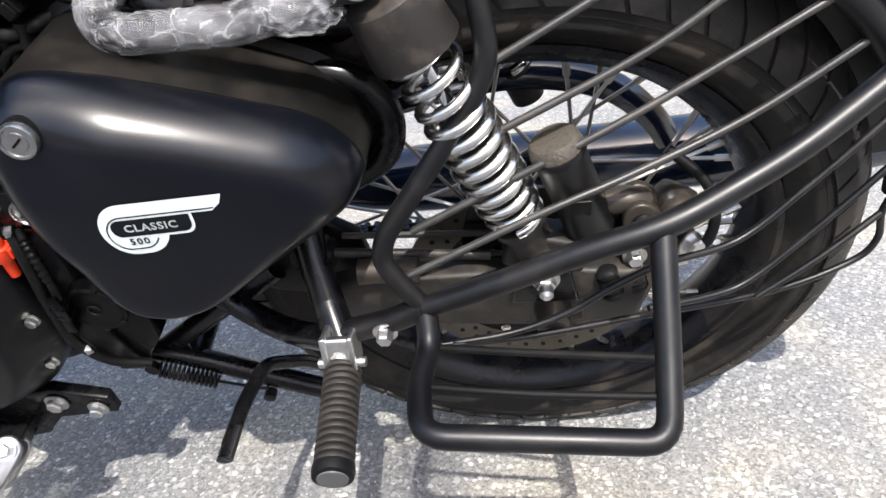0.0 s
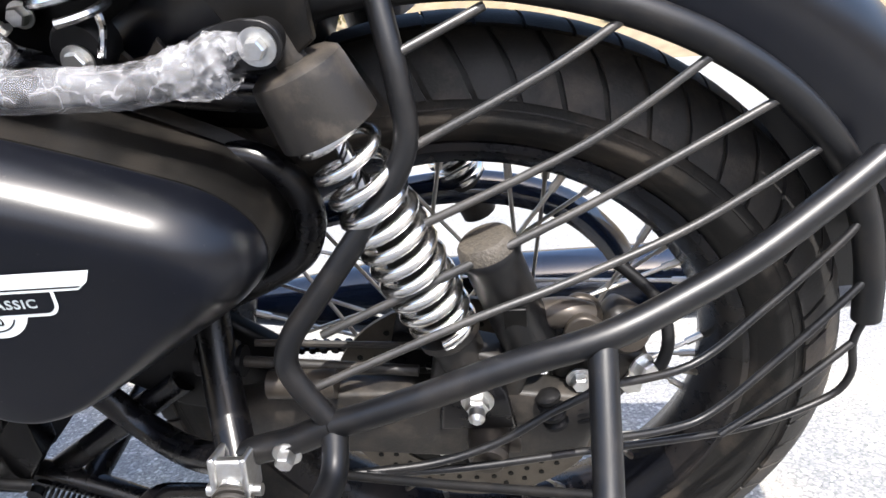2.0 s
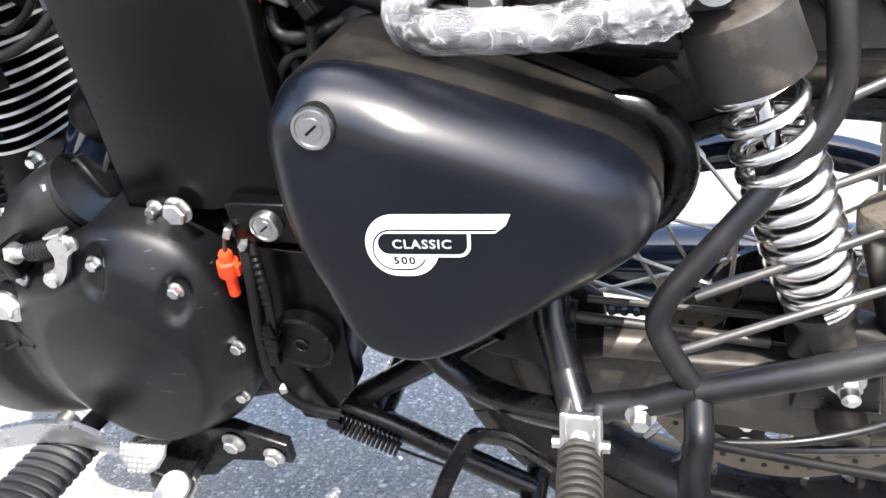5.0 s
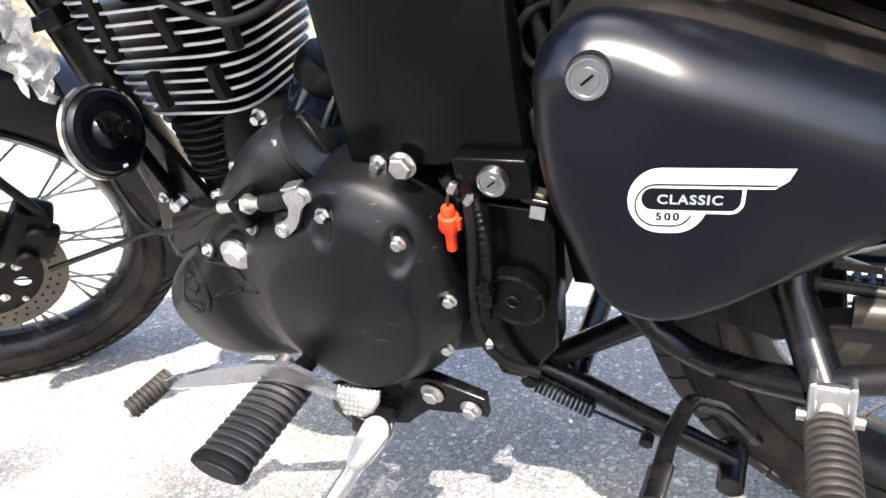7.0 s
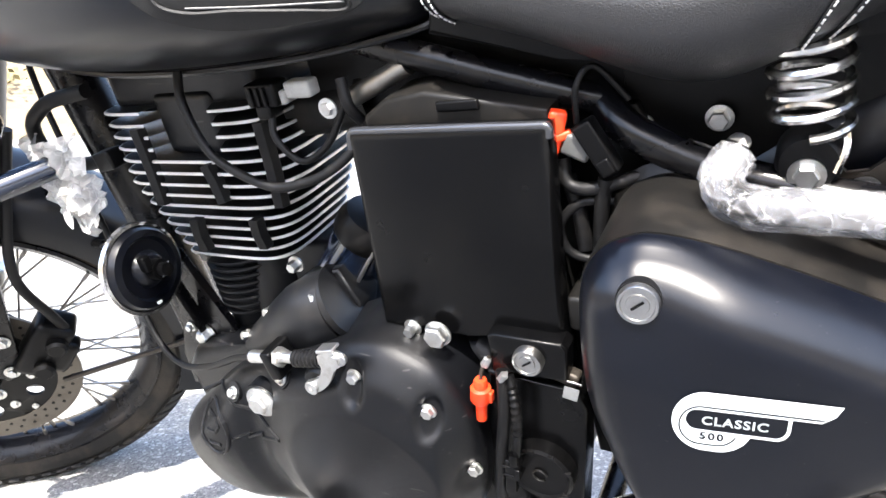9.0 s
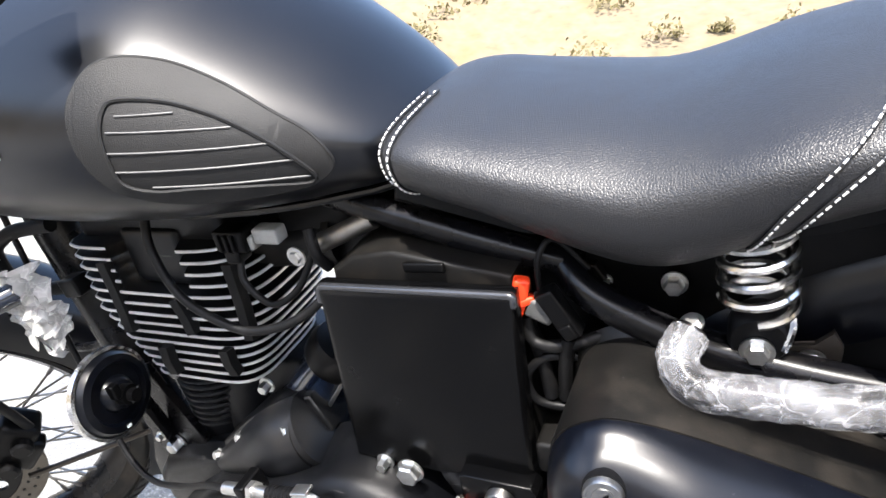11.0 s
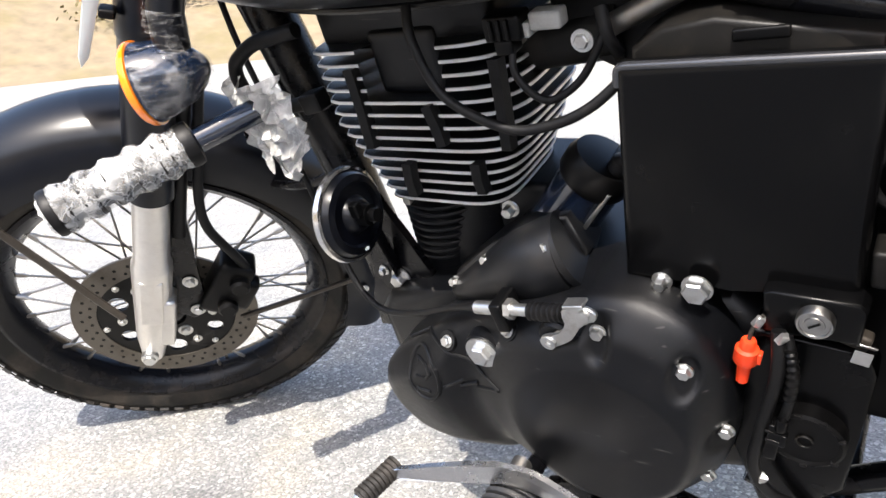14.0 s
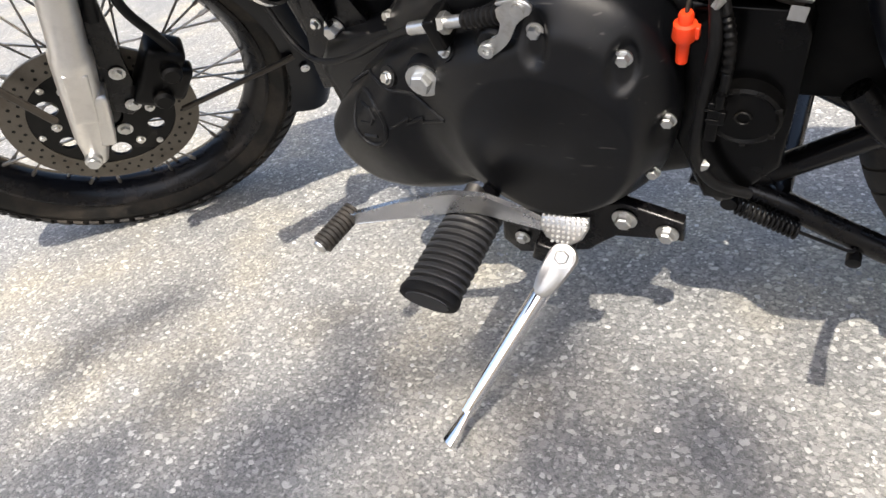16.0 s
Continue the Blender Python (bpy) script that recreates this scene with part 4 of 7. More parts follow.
for (xa, za), (xb, zb) in (((-0.7827, 0.7035), (-0.7870, 0.6226)), ((-0.706, 0.668), (-0.700, 0.629)), ((-0.6335, 0.7044), (-0.6395, 0.6224)), ((-0.748, 0.609), (-0.756, 0.570)), ((-0.6725, 0.6106), (-0.6768, 0.5763))):
    bm = bmesh.new()
    y = -0.0985 + 0.010 * ((xa + 0.735) / 0.105) ** 2
    tube(bm, [(xa, y, za), ((xa + xb) / 2, y + 0.001, (za + zb) / 2), (xb, y + 0.006 * (za < 0.62), zb)], 0.0075, 4, flat=0.6)
    part("damper_strap", bm, RUBBER, cylinder, "black rubber fin damper")
bm = bmesh.new()
box(bm, 0.19, 0.15, 0.05, pose(-0.735, 0, 0.735), 0.012)
box(bm, 0.075, 0.12, 0.06, pose(-0.732, -0.02, 0.70), 0.008)
part("cylinder_head", bm, CASE, cylinder)
for p in ((-0.6690, -0.066, 0.5440), (-0.788, -0.066, 0.548)):
    bolt(cylinder, p, 0.006, 0.010, washer=1.5)

# starter gear case and motor
bm = bmesh.new()
bulb = [(-0.738, -0.098, 0.456), (-0.726, -0.102, 0.463), (-0.702, -0.106, 0.476), (-0.677, -0.108, 0.491), (-0.655, -0.108, 0.503), (-0.637, -0.108, 0.512), (-0.621, -0.106, 0.518), (-0.609, -0.103, 0.523), (-0.597, -0.100, 0.527)]
width = (0.006, 0.013, 0.0185, 0.024, 0.030, 0.035, 0.037, 0.0375, 0.0365)
tube(bm, bulb, lambda t: width[round(t * 8)], 32)
tube(bm, [(-0.598, -0.098, 0.526), (-0.592, -0.096, 0.529)], 0.038, 32)
plate(bm, [(-0.750, 0.445), (-0.742, 0.470), (-0.690, 0.512), (-0.640, 0.545), (-0.600, 0.556), (-0.585, 0.520), (-0.60, 0.480), (-0.66, 0.455)], -0.088, -0.05, 0.004)
starter_case = on_bike("starter_gear_case", bm, GUARDP, "rounded black starter gear case", sharp=75)
for p in ((-0.603, -0.122, 0.546), (-0.675, -0.114, 0.516), (-0.726, -0.108, 0.476)):
    bolt(starter_case, p, 0.005, 0.007, (-0.3, -0.8, 0.4), washer=1.3)
bm = bmesh.new()
M_ST = along((-0.640, -0.052, 0.505), (0.60, 0.10, 0.79))
lathe(bm, [(0.02, -0.012), (0.033, -0.008), (0.034, 0.006), (0.031, 0.010), (0.0305, 0.012), (0.0305, 0.082), (0.032, 0.085), (0.032, 0.100), (0.026, 0.106), (0.0, 0.106)], 40, M_ST)
box(bm, 0.058, 0.052, 0.008, M_ST @ pose(0.004, 0.0, 0.012), 0.004)
starter = on_bike("starter_motor", bm, BLUEB, "gloss black starter motor")
bm = bmesh.new()
lathe(bm, [(0.0315, 0.080), (0.0335, 0.084), (0.0335, 0.098), (0.029, 0.108), (0.012, 0.111), (0.0, 0.111)], 36, M_ST)
part("end_cover", bm, PLASTIC, starter, "black end cover")
SIDE = (M_ST.to_3x3().inverted() @ Vector((0.62, -0.75, -0.20))).normalized()
ST_BOLT = ((SIDE.x * 0.033, SIDE.y * 0.033), (-SIDE.x * 0.033, -SIDE.y * 0.033))
for k in range(2):
    bm = bmesh.new()
    tube(bm, [M_ST @ Vector((ST_BOLT[k][0], ST_BOLT[k][1], 0.006)), M_ST @ Vector((ST_BOLT[k][0], ST_BOLT[k][1], 0.094))], 0.0022, 8)
    part("through_bolt", bm, ZINC, starter)
bm = bmesh.new()
box(bm, 0.03, 0.03, 0.022, M_ST @ pose(0.01, -0.02, 0.106), 0.006)
lathe(bm, [(0.010, 0), (0.010, 0.016), (0.006, 0.020), (0, 0.020)], 16, M_ST @ pose(-0.012, -0.012, 0.104))
part("terminal", bm, RUBBER, starter)

# clutch arm, cable adjuster and cable
bm = bmesh.new()
plate(bm, smooth2([(-0.596, 0.489), (-0.590, 0.498), (-0.577, 0.503), (-0.569, 0.512), (-0.566, 0.522), (-0.568, 0.530), (-0.558, 0.536), (-0.546, 0.538), (-0.538, 0.533), (-0.541, 0.525), (-0.550, 0.522), (-0.556, 0.513), (-0.563, 0.502), (-0.576, 0.490), (-0.587, 0.483), (-0.595, 0.484)], 3), -0.1800, -0.1755, 0.0012)
for v in bm.verts:
    v.co.y += 0.010 * max(0, min(1, (0.500 - v.co.z) / 0.014)) * 0.4
lathe(bm, [(0.0062, 0), (0.0062, 0.006), (0.003, 0.006), (0.003, 0.003), (0, 0.003)], 20, along((-0.586, -0.1745, 0.4915), LEFT))
lathe(bm, [(0.0055, 0), (0.0055, 0.006), (0, 0.007)], 16, along((-0.548, -0.178, 0.531), LEFT))
box(bm, 0.018, 0.012, 0.003, pose(-0.556, -0.176, 0.5385, 0, -12, 0), 0.001)
clutch_arm = on_bike("clutch_arm", bm, ZINC, "bright clutch release arm")
bm = bmesh.new()
lathe(bm, [(0.016, -0.02), (0.0155, 0.010), (0.013, 0.013), (0.0, 0.013)], 24, along((-0.584, -0.160, 0.492), LEFT))
part("shaft_boss", bm, CASE, clutch_arm)
bm = bmesh.new()
tube(bm, [(-0.662, -0.165, 0.503), (-0.640, -0.166, 0.507)], 0.0062, 12)
tube(bm, [(-0.628, -0.166, 0.509), (-0.604, -0.167, 0.513)], 0.0055, 12)
lathe(bm, [(0.0095, 0), (0.0095, 0.006), (0, 0.006)], 6, along((-0.628, -0.166, 0.509), (1, 0, 0.15)))
part("cable_adjuster", bm, ZINC, clutch_arm)
bm = bmesh.new()
b0, b1 = Vector((-0.606, -0.167, 0.512)), Vector((-0.564, -0.171, 0.522))
lathe(bm, [(0.0048 if k % 3 == 0 else 0.0082, (b1 - b0).length * k / 24) for k in range(25)], 16, along(b0, b1 - b0))
part("cable_boot", bm, RUBBER, clutch_arm)
bm = bmesh.new()
box(bm, 0.013, 0.03, 0.030, pose(-0.636, -0.158, 0.500, 0, -10, 0), 0.003)
part("cable_bracket", bm, PLASTIC, clutch_arm)


def cable(name, pts, r, mat=RUBBER, label="", parent=None):
    bm = bmesh.new()
    tube(bm, spline(pts, 8), r, 10)
    return on_bike(name, bm, mat, label, parent)


cable("clutch_cable", [(-0.66, -0.165, 0.503), (-0.70, -0.155, 0.486), (-0.765, -0.14, 0.452), (-0.825, -0.13, 0.437), (-0.862, -0.12, 0.462), (-0.895, -0.10, 0.53), (-0.93, -0.08, 0.62), (-0.98, -0.05, 0.72), (-1.0, -0.03, 0.8)], 0.0036, label="black clutch cable")
cable("throttle_cable", [(-0.698, -0.10, 0.755), (-0.692, -0.112, 0.728), (-0.669, -0.120, 0.686), (-0.618, -0.122, 0.660), (-0.580, -0.118, 0.661), (-0.545, -0.110, 0.675), (-0.51, -0.09, 0.705)], 0.0042, label="black hose looped below the tank")
cable("sensor_lead", [(-0.615, -0.092, 0.712), (-0.612, -0.100, 0.695), (-0.5975, -0.102, 0.678), (-0.581, -0.102, 0.6747), (-0.558, -0.096, 0.690), (-0.540, -0.085, 0.722)], 0.0032)
bm = bmesh.new()
CREAM = material("white_nylon", (0.42, 0.42, 0.40), 0.5, dirt=(0.2, 0.19, 0.17), dirt_scale=90)
box(bm, 0.026, 0.016, 0.014, pose(-0.588, -0.078, 0.729), 0.003)
box(bm, 0.008, 0.018, 0.012, pose(-0.604, -0.080, 0.724), 0.002)
throttle = on_bike("throttle_sensor", bm, CREAM, "white plastic throttle sensor")
bm = bmesh.new()
box(bm, 0.032, 0.022, 0.020, pose(-0.620, -0.084, 0.728), 0.003)
box(bm, 0.016, 0.018, 0.012, pose(-0.620, -0.088, 0.714), 0.003)
for k in range(3):
    box(bm, 0.003, 0.004, 0.016, pose(-0.628 + 0.007 * k, -0.096, 0.728), 0.001)
part("connector", bm, PLASTIC, throttle)
bolt(throttle, (-0.5584, -0.088, 0.714), 0.0058, 0.004)
bm = bmesh.new()
tube(bm, [(-0.548, -0.068, 0.715), (-0.490, -0.066, 0.739)], 0.0085, 14)
on_bike("fuel_pipe", bm, SPOKE, "dull metal fuel pipe")
bm = bmesh.new()
lathe(bm, [(0.026, -0.05), (0.026, 0.03), (0.030, 0.032), (0.030, 0.04), (0.0, 0.04)], 28, along((-0.585, -0.03, 0.700), (1, 0, 0.1)))
on_bike("throttle_body", bm, DUSTY, "dark throttle body")
cable("wire", [(-0.545, -0.08, 0.735), (-0.540, -0.086, 0.715), (-0.535, -0.08, 0.70)], 0.005)

# frame in front of the engine, horn, mounts
bm = bmesh.new()
tube(bm, bent([(-0.975, -0.01, 0.83), (-0.914, -0.03, 0.62), (-0.900, -0.033, 0.55), (-0.886, -0.035, 0.44), (-0.888, -0.035, 0.28)], 0.05), 0.0285, 18)
frame_part = on_bike("front_down_tube", bm, FRAME, "black tubular frame")
bm = bmesh.new()
plate(bm, [(-0.868, 0.540), (-0.836, 0.550), (-0.826, 0.522), (-0.812, 0.494), (-0.795, 0.452), (-0.780, 0.400), (-0.845, 0.352), (-0.905, 0.345), (-0.900, 0.395), (-0.876, 0.440), (-0.869, 0.478)], -0.072, -0.062, 0.002)
part("engine_mount", bm, FRAME, frame_part)
bolt(frame_part, (-0.838, -0.073, 0.436), 0.009, 0.012)
bolt(frame_part, (-0.862, -0.073, 0.4424), 0.0045, 0.006)
bm = bmesh.new()
HORN = along((-0.820, -0.128, 0.562), (-0.99, -0.04, -0.06))
lathe(bm, [(0.0, -0.017), (0.013, -0.017), (0.017, -0.014), (0.020, -0.008), (0.031, -0.007), (0.034, -0.012), (0.041, -0.010), (0.045, -0.003), (0.0465, 0.004), (0.0, 0.006)], 48, HORN)
horn = on_bike("horn", bm, PAINT, "round black horn with a bright rim")
bm = bmesh.new()
lathe(bm, [(0.0455, -0.004), (0.0488, -0.003), (0.0496, 0.002), (0.047, 0.006), (0.0455, 0.003)], 48, HORN, closed=True)
part("rim", bm, SPRING, horn, "bright horn rim")
bm = bmesh.new()
lathe(bm, [(0.011, 0), (0.011, 0.012), (0.007, 0.012), (0.007, 0.02), (0, 0.02)], 18, HORN @ pose(0, 0, -0.017, 180, 0, 0))
box(bm, 0.010, 0.016, 0.010, HORN @ pose(0.010, 0.012, -0.022), 0.002)
part("terminal", bm, PLASTIC, horn)
bm = bmesh.new()
tube(bm, bent([HORN @ Vector((0, 0, -0.034)), (-0.83, -0.095, 0.535), (-0.835, -0.08, 0.47), (-0.84, -0.07, 0.42)], 0.012), 0.009, 6, flat=0.35)
part("horn_bracket", bm, FRAME, horn)
bm = bmesh.new()
box(bm, 0.006, 0.003, 0.0006, HORN @ pose(0.008, -0.036, -0.0122, 0, 0, 10))
part("stamp", bm, DECAL, horn)
bm = bmesh.new()
tube(bm, bent([(-0.835, -0.095, 0.742), (-0.895, -0.100, 0.735), (-0.940, -0.100, 0.712), (-0.934, -0.100, 0.672), (-0.895, -0.096, 0.664), (-0.845, -0.090, 0.669)], 0.018), 0.0075, 10)
on_bike("breather_hose", bm, RUBBER, "black breather hose")
bm = bmesh.new()
box(bm, 0.026, 0.02, 0.020, pose(-0.850, -0.090, 0.669, 0, -10, 0), 0.003)
on_bike("hose_clip", bm, PLASTIC)

# ---------------------------------------------------------------- plate behind the engine, wires
bm = bmesh.new()
plate(bm, [(-0.438, 0.498), (-0.362, 0.490), (-0.356, 0.470), (-0.364, 0.400), (-0.371, 0.335), (-0.412, 0.284), (-0.437, 0.286), (-0.458, 0.36)], -0.128, -0.10, 0.004)
sprocket_cover = on_bike("sprocket_cover", bm, BOXP, "black cover plate behind the engine")
bm = bmesh.new()
lathe(bm, [(0.029, -0.010), (0.029, 0.006), (0.0265, 0.008), (0.024, 0.006), (0.0, 0.006)], 40, along((-0.399, -0.135, 0.402), LEFT))
cap = part("round_cap", bm, PLASTIC, sprocket_cover, "round black cap")
bm = bmesh.new()
tube(bm, [(-0.399 + 0.006 * math.cos(a), -0.1425, 0.402 + 0.006 * math.sin(a)) for a in (2 * math.pi * k / 16 for k in range(15))], 0.001, 6)
part("ring", bm, DUSTY, cap)
for a in (0.35, 1.1, 1.75, 2.5, 4.7, 5.6):
    bm = bmesh.new()
    box(bm, 0.005, 0.003, 0.003, along((-0.399 + 0.0275 * math.cos(a), -0.1425, 0.402 + 0.0275 * math.sin(a)), LEFT))
    part("notch", bm, RUBBER, cap)
cable("wire", [(-0.418, -0.140, 0.512), (-0.417, -0.150, 0.478), (-0.427, -0.152, 0.423), (-0.435, -0.150, 0.367), (-0.423, -0.142, 0.324), (-0.395, -0.13, 0.300)], 0.0052, label="thick black wiring loom")
wire2 = cable("wire", [(-0.412, -0.140, 0.508), (-0.406, -0.150, 0.480), (-0.409, -0.152, 0.45), (-0.413, -0.152, 0.432)], 0.0038)
bm = bmesh.new()
box(bm, 0.0125, 0.012, 0.022, pose(-0.417, -0.152, 0.418, 0, 8, 0), 0.002)
box(bm, 0.010, 0.010, 0.020, pose(-0.421, -0.152, 0.398, 0, 8, 0), 0.002)
lathe(bm, [(0.0042, 0.0), (0.0042, 0.010), (0.0030, 0.012), (0.0, 0.012)], 12, along((-0.4135, -0.1575, 0.428), (0.15, -0.1, 1)))
for dz in (0.004, -0.006):
    box(bm, 0.0150, 0.0135, 0.0022, pose(-0.417, -0.152, 0.418 + dz, 0, 8, 0), 0.0006)
box(bm, 0.0045, 0.004, 0.013, pose(-0.4115, -0.158, 0.416, 0, 8, 0), 0.001)
part("connector", bm, BOXP, wire2, "ribbed black wiring connector")
bm = bmesh.new()
tube(bm, spline([(-0.4100, -0.1440, 0.500), (-0.4065, -0.1500, 0.482), (-0.4085, -0.1520, 0.455)], 22), lambda t: 0.0043 + 0.0007 * math.sin(t * 50), 12)
part("tape_wrap", bm, PLASTIC, wire2, "spiral wrap of black tape")
for p, r in (((-0.432, -0.138, 0.516), 30), ((-0.4145, -0.147, 0.511), 25), ((-0.428, -0.150, 0.352), 5)):
    bm = bmesh.new()
    box(bm, 0.0055, 0.005, 0.009, pose(*p, 10, r, 25), 0.0012)
    for v in bm.verts:
        v.co += Vector((noise.noise(v.co * 300), noise.noise(v.co * 310 + Vector((5, 0, 0))), noise.noise(v.co * 290))) * 0.002
    on_bike("foil_tape", bm, TAPE, "scrap of bright foil tape")


bm = bmesh.new()
box(bm, 0.012, 0.0010, 0.011, pose(-0.3665, -0.1300, 0.490, -8, 14, 6), 0.0004)
box(bm, 0.012, 0.0010, 0.008, pose(-0.3640, -0.1265, 0.498, 50, 14, 6), 0.0004)
for v in bm.verts:
    v.co.y += 0.002 * noise.noise(v.co * 140)
on_bike("foil_tape", bm, TAPE, "folded scrap of bright foil tape")


def orange_plug(m, s=1.0):
    bm = bmesh.new()
    lathe(bm, [(0.0045, 0.012), (0.0055, 0.010), (0.0055, 0.004), (0.0082, 0.003), (0.0088, -0.008), (0.0078, -0.010), (0.0050, -0.011), (0.0044, -0.030), (0.0, -0.030)], 18, m @ Matrix.Scale(s, 4))
    box(bm, 0.004 * s, 0.006 * s, 0.010 * s, m @ pose(0.0085 * s, 0, -0.003 * s), 0.001)
    plug = on_bike("cable_plug", bm, ORANGE, "orange rubber cable plug")
    bm = bmesh.new()
    tube(bm, spline([m @ Vector((0, 0, 0.010)), m @ Vector((0.001, 0.002, 0.022)), m @ Vector((0.006, 0.006, 0.034))]), 0.0016, 8)
    part("lead", bm, REAR_BARE, plug)
    return plug


orange_plug(pose(-0.4395, -0.142, 0.4880, 0, 8, 0), 1.05)
bm = bmesh.new()
box(bm, 0.012, 0.010, 0.019, pose(-0.365, -0.098, 0.701, 0, 16, 20), 0.003)
box(bm, 0.009, 0.008, 0.016, pose(-0.369, -0.099, 0.684, 0, 22, 20), 0.0025)
box(bm, 0.016, 0.008, 0.006, pose(-0.363, -0.099, 0.692, 0, -14, 20), 0.002)
on_bike("fuse_plug", bm, ORANGE, "orange plastic fuse plug beside the toolbox")
bm = bmesh.new()
box(bm, 0.020, 0.014, 0.016, pose(-0.352, -0.095, 0.684, 0, 25, 0), 0.003)
plugs = on_bike("grey_connector", bm, GREY, "grey plastic wiring connector")
bm = bmesh.new()
box(bm, 0.014, 0.014, 0.040, pose(-0.338, -0.098, 0.684, 0, -28, 0), 0.002)
box(bm, 0.010, 0.016, 0.012, pose(-0.332, -0.099, 0.672, 0, -28, 0), 0.002)
part("black_connector", bm, PLASTIC, plugs)
cable("wire", [(-0.366, -0.09, 0.672), (-0.362, -0.095, 0.655), (-0.345, -0.096, 0.652), (-0.32, -0.09, 0.657), (-0.30, -0.08, 0.66)], 0.0050, label="black taped wiring")
cable("wire", [(-0.335, -0.095, 0.66), (-0.340, -0.095, 0.635), (-0.345, -0.09, 0.60)], 0.0055)
cable("wire", [(-0.332, -0.09, 0.64), (-0.355, -0.095, 0.640), (-0.371, -0.097, 0.622), (-0.366, -0.097, 0.600), (-0.345, -0.092, 0.592), (-0.33, -0.09, 0.60)], 0.0035)
cable("wire", [(-0.352, -0.095, 0.700), (-0.350, -0.095, 0.725), (-0.34, -0.085, 0.735), (-0.32, -0.08, 0.71)], 0.0022)
cable("wire", [(-0.364, -0.09, 0.66), (-0.358, -0.09, 0.63), (-0.356, -0.09, 0.600)], 0.0060)
bm = bmesh.new()
plate(bm, [(-0.372, 0.55), (-0.372, 0.70), (-0.32, 0.70), (-0.30, 0.66), (-0.33, 0.55)], -0.06, -0.045, 0.003)
on_bike("inner_panel", bm, PLASTIC, "black inner panel")
bm = bmesh.new()
plate(bm, [(-0.392, 0.56), (-0.22, 0.57), (-0.20, 0.40), (-0.24, 0.362), (-0.33, 0.350), (-0.375, 0.352)], -0.056, -0.046, 0.004)
on_bike("splash_panel", bm, PLASTIC, "black splash panel behind the side cover")
bm = bmesh.new()
box(bm, 0.03, 0.04, 0.03, pose(-0.352, -0.095, 0.555), 0.004)
on_bike("regulator", bm, DUSTY, "dusty black regulator block")

# ---------------------------------------------------------------- gear lever, pegs, stands
bm = bmesh.new()
plate(bm, smooth2([(-0.7570, 0.3467), (-0.7324, 0.3550), (-0.6879, 0.3632), (-0.6485, 0.3641), (-0.6246, 0.3622), (-0.6008, 0.3580), (-0.5768, 0.3516), (-0.5493, 0.3430), (-0.5300, 0.3400), (-0.5300, 0.3310), (-0.5527, 0.3279), (-0.5833, 0.3264), (-0.6061, 0.3263), (-0.6302, 0.3288), (-0.6587, 0.3302), (-0.6988, 0.3319), (-0.7429, 0.3327), (-0.7590, 0.3338)], 3), -0.0028, 0.0028, 0.0014)
for v in bm.verts:
    v.co.y += float(np.interp(v.co.x, (-0.758, -0.74, -0.70, -0.65, -0.612, -0.575, -0.53), (-0.258, -0.255, -0.243, -0.225, -0.218, -0.221, -0.227))) + 0.15 * (v.co.z - 0.345)
    mid = float(np.interp(v.co.x, (-0.757, -0.70, -0.65, -0.62, -0.58, -0.53), (0.3415, 0.3485, 0.3500, 0.3480, 0.3405, 0.3355)))
    v.co.z = mid + 0.62 * (v.co.z - mid)
gear_lever = on_bike("gear_lever", bm, POLISHED, "polished heel-and-toe gear lever")
bm = bmesh.new()
lathe(bm, [(0.0, -0.018), (0.0098, -0.018), (0.0098, -0.006), (0.0070, -0.004), (0.0070, 0.0)], 24, along((-0.632, -0.219, 0.343), LEFT))
part("gear_shaft", bm, SPOKE, gear_lever, "dull splined gear shaft")
bm = bmesh.new()
lathe(bm, [(0.0058, -0.001), (0.0058, 0.0012), (0.0042, 0.0012), (0.0036, -0.001), (0.0, -0.001)], 18, along((-0.6335, -0.2215, 0.3475), LEFT))
part("clamp_hole", bm, FRAME, gear_lever)
bm = bmesh.new()
pa, pb = Vector((-0.756, -0.246, 0.340)), Vector((-0.7675, -0.2985, 0.3405))
prof = [(0.006, 0.0)]
for k in range(10):
    z = (pb - pa).length * (0.05 + 0.095 * k)
    prof += [(0.0085, z - 0.0022), (0.0112, z - 0.0014), (0.0112, z + 0.0014), (0.0085, z + 0.0022)]
lathe(bm, prof + [(0.007, (pb - pa).length)], 18, along(pa, pb - pa))
part("toe_rubber", bm, PEGRUB, gear_lever, "ribbed black rubber on the lever")
bm = bmesh.new()
lathe(bm, [(0.008, 0), (0.007, 0.002), (0.0, 0.002)], 14, along(pb, pb - pa))
part("end_cap", bm, ZINC, gear_lever)
bm = bmesh.new()
HEEL = Matrix.Translation((-0.527, -0.232, 0.344)) @ pose(0, 0, 0, -42, 4, 4)
plate(bm, [(-0.023, 0.010), (0.020, 0.012), (0.0205, 0.002), (0.015, -0.009), (0.006, -0.0145), (-0.006, -0.0145), (-0.017, -0.010), (-0.024, -0.001)], -0.0025, 0.0025, 0.002, HEEL)
heel = part("heel_pad", bm, STEEL, gear_lever, "dimpled metal heel pad")
bm = bmesh.new()
for i in range(9):
    for j in range(6):
        x, z = -0.0205 + 0.0048 * i, -0.0125 + 0.0045 * j
        if abs(x + 0.002) < 0.0205 - max(0, -z) * 0.9:
            lathe(bm, [(0.0017, 0.0), (0.0009, 0.0013), (0.0, 0.0013)], 6, HEEL @ pose(x, -0.0025, z, 90, 0, 0))
part("stud", bm, ALU, heel)


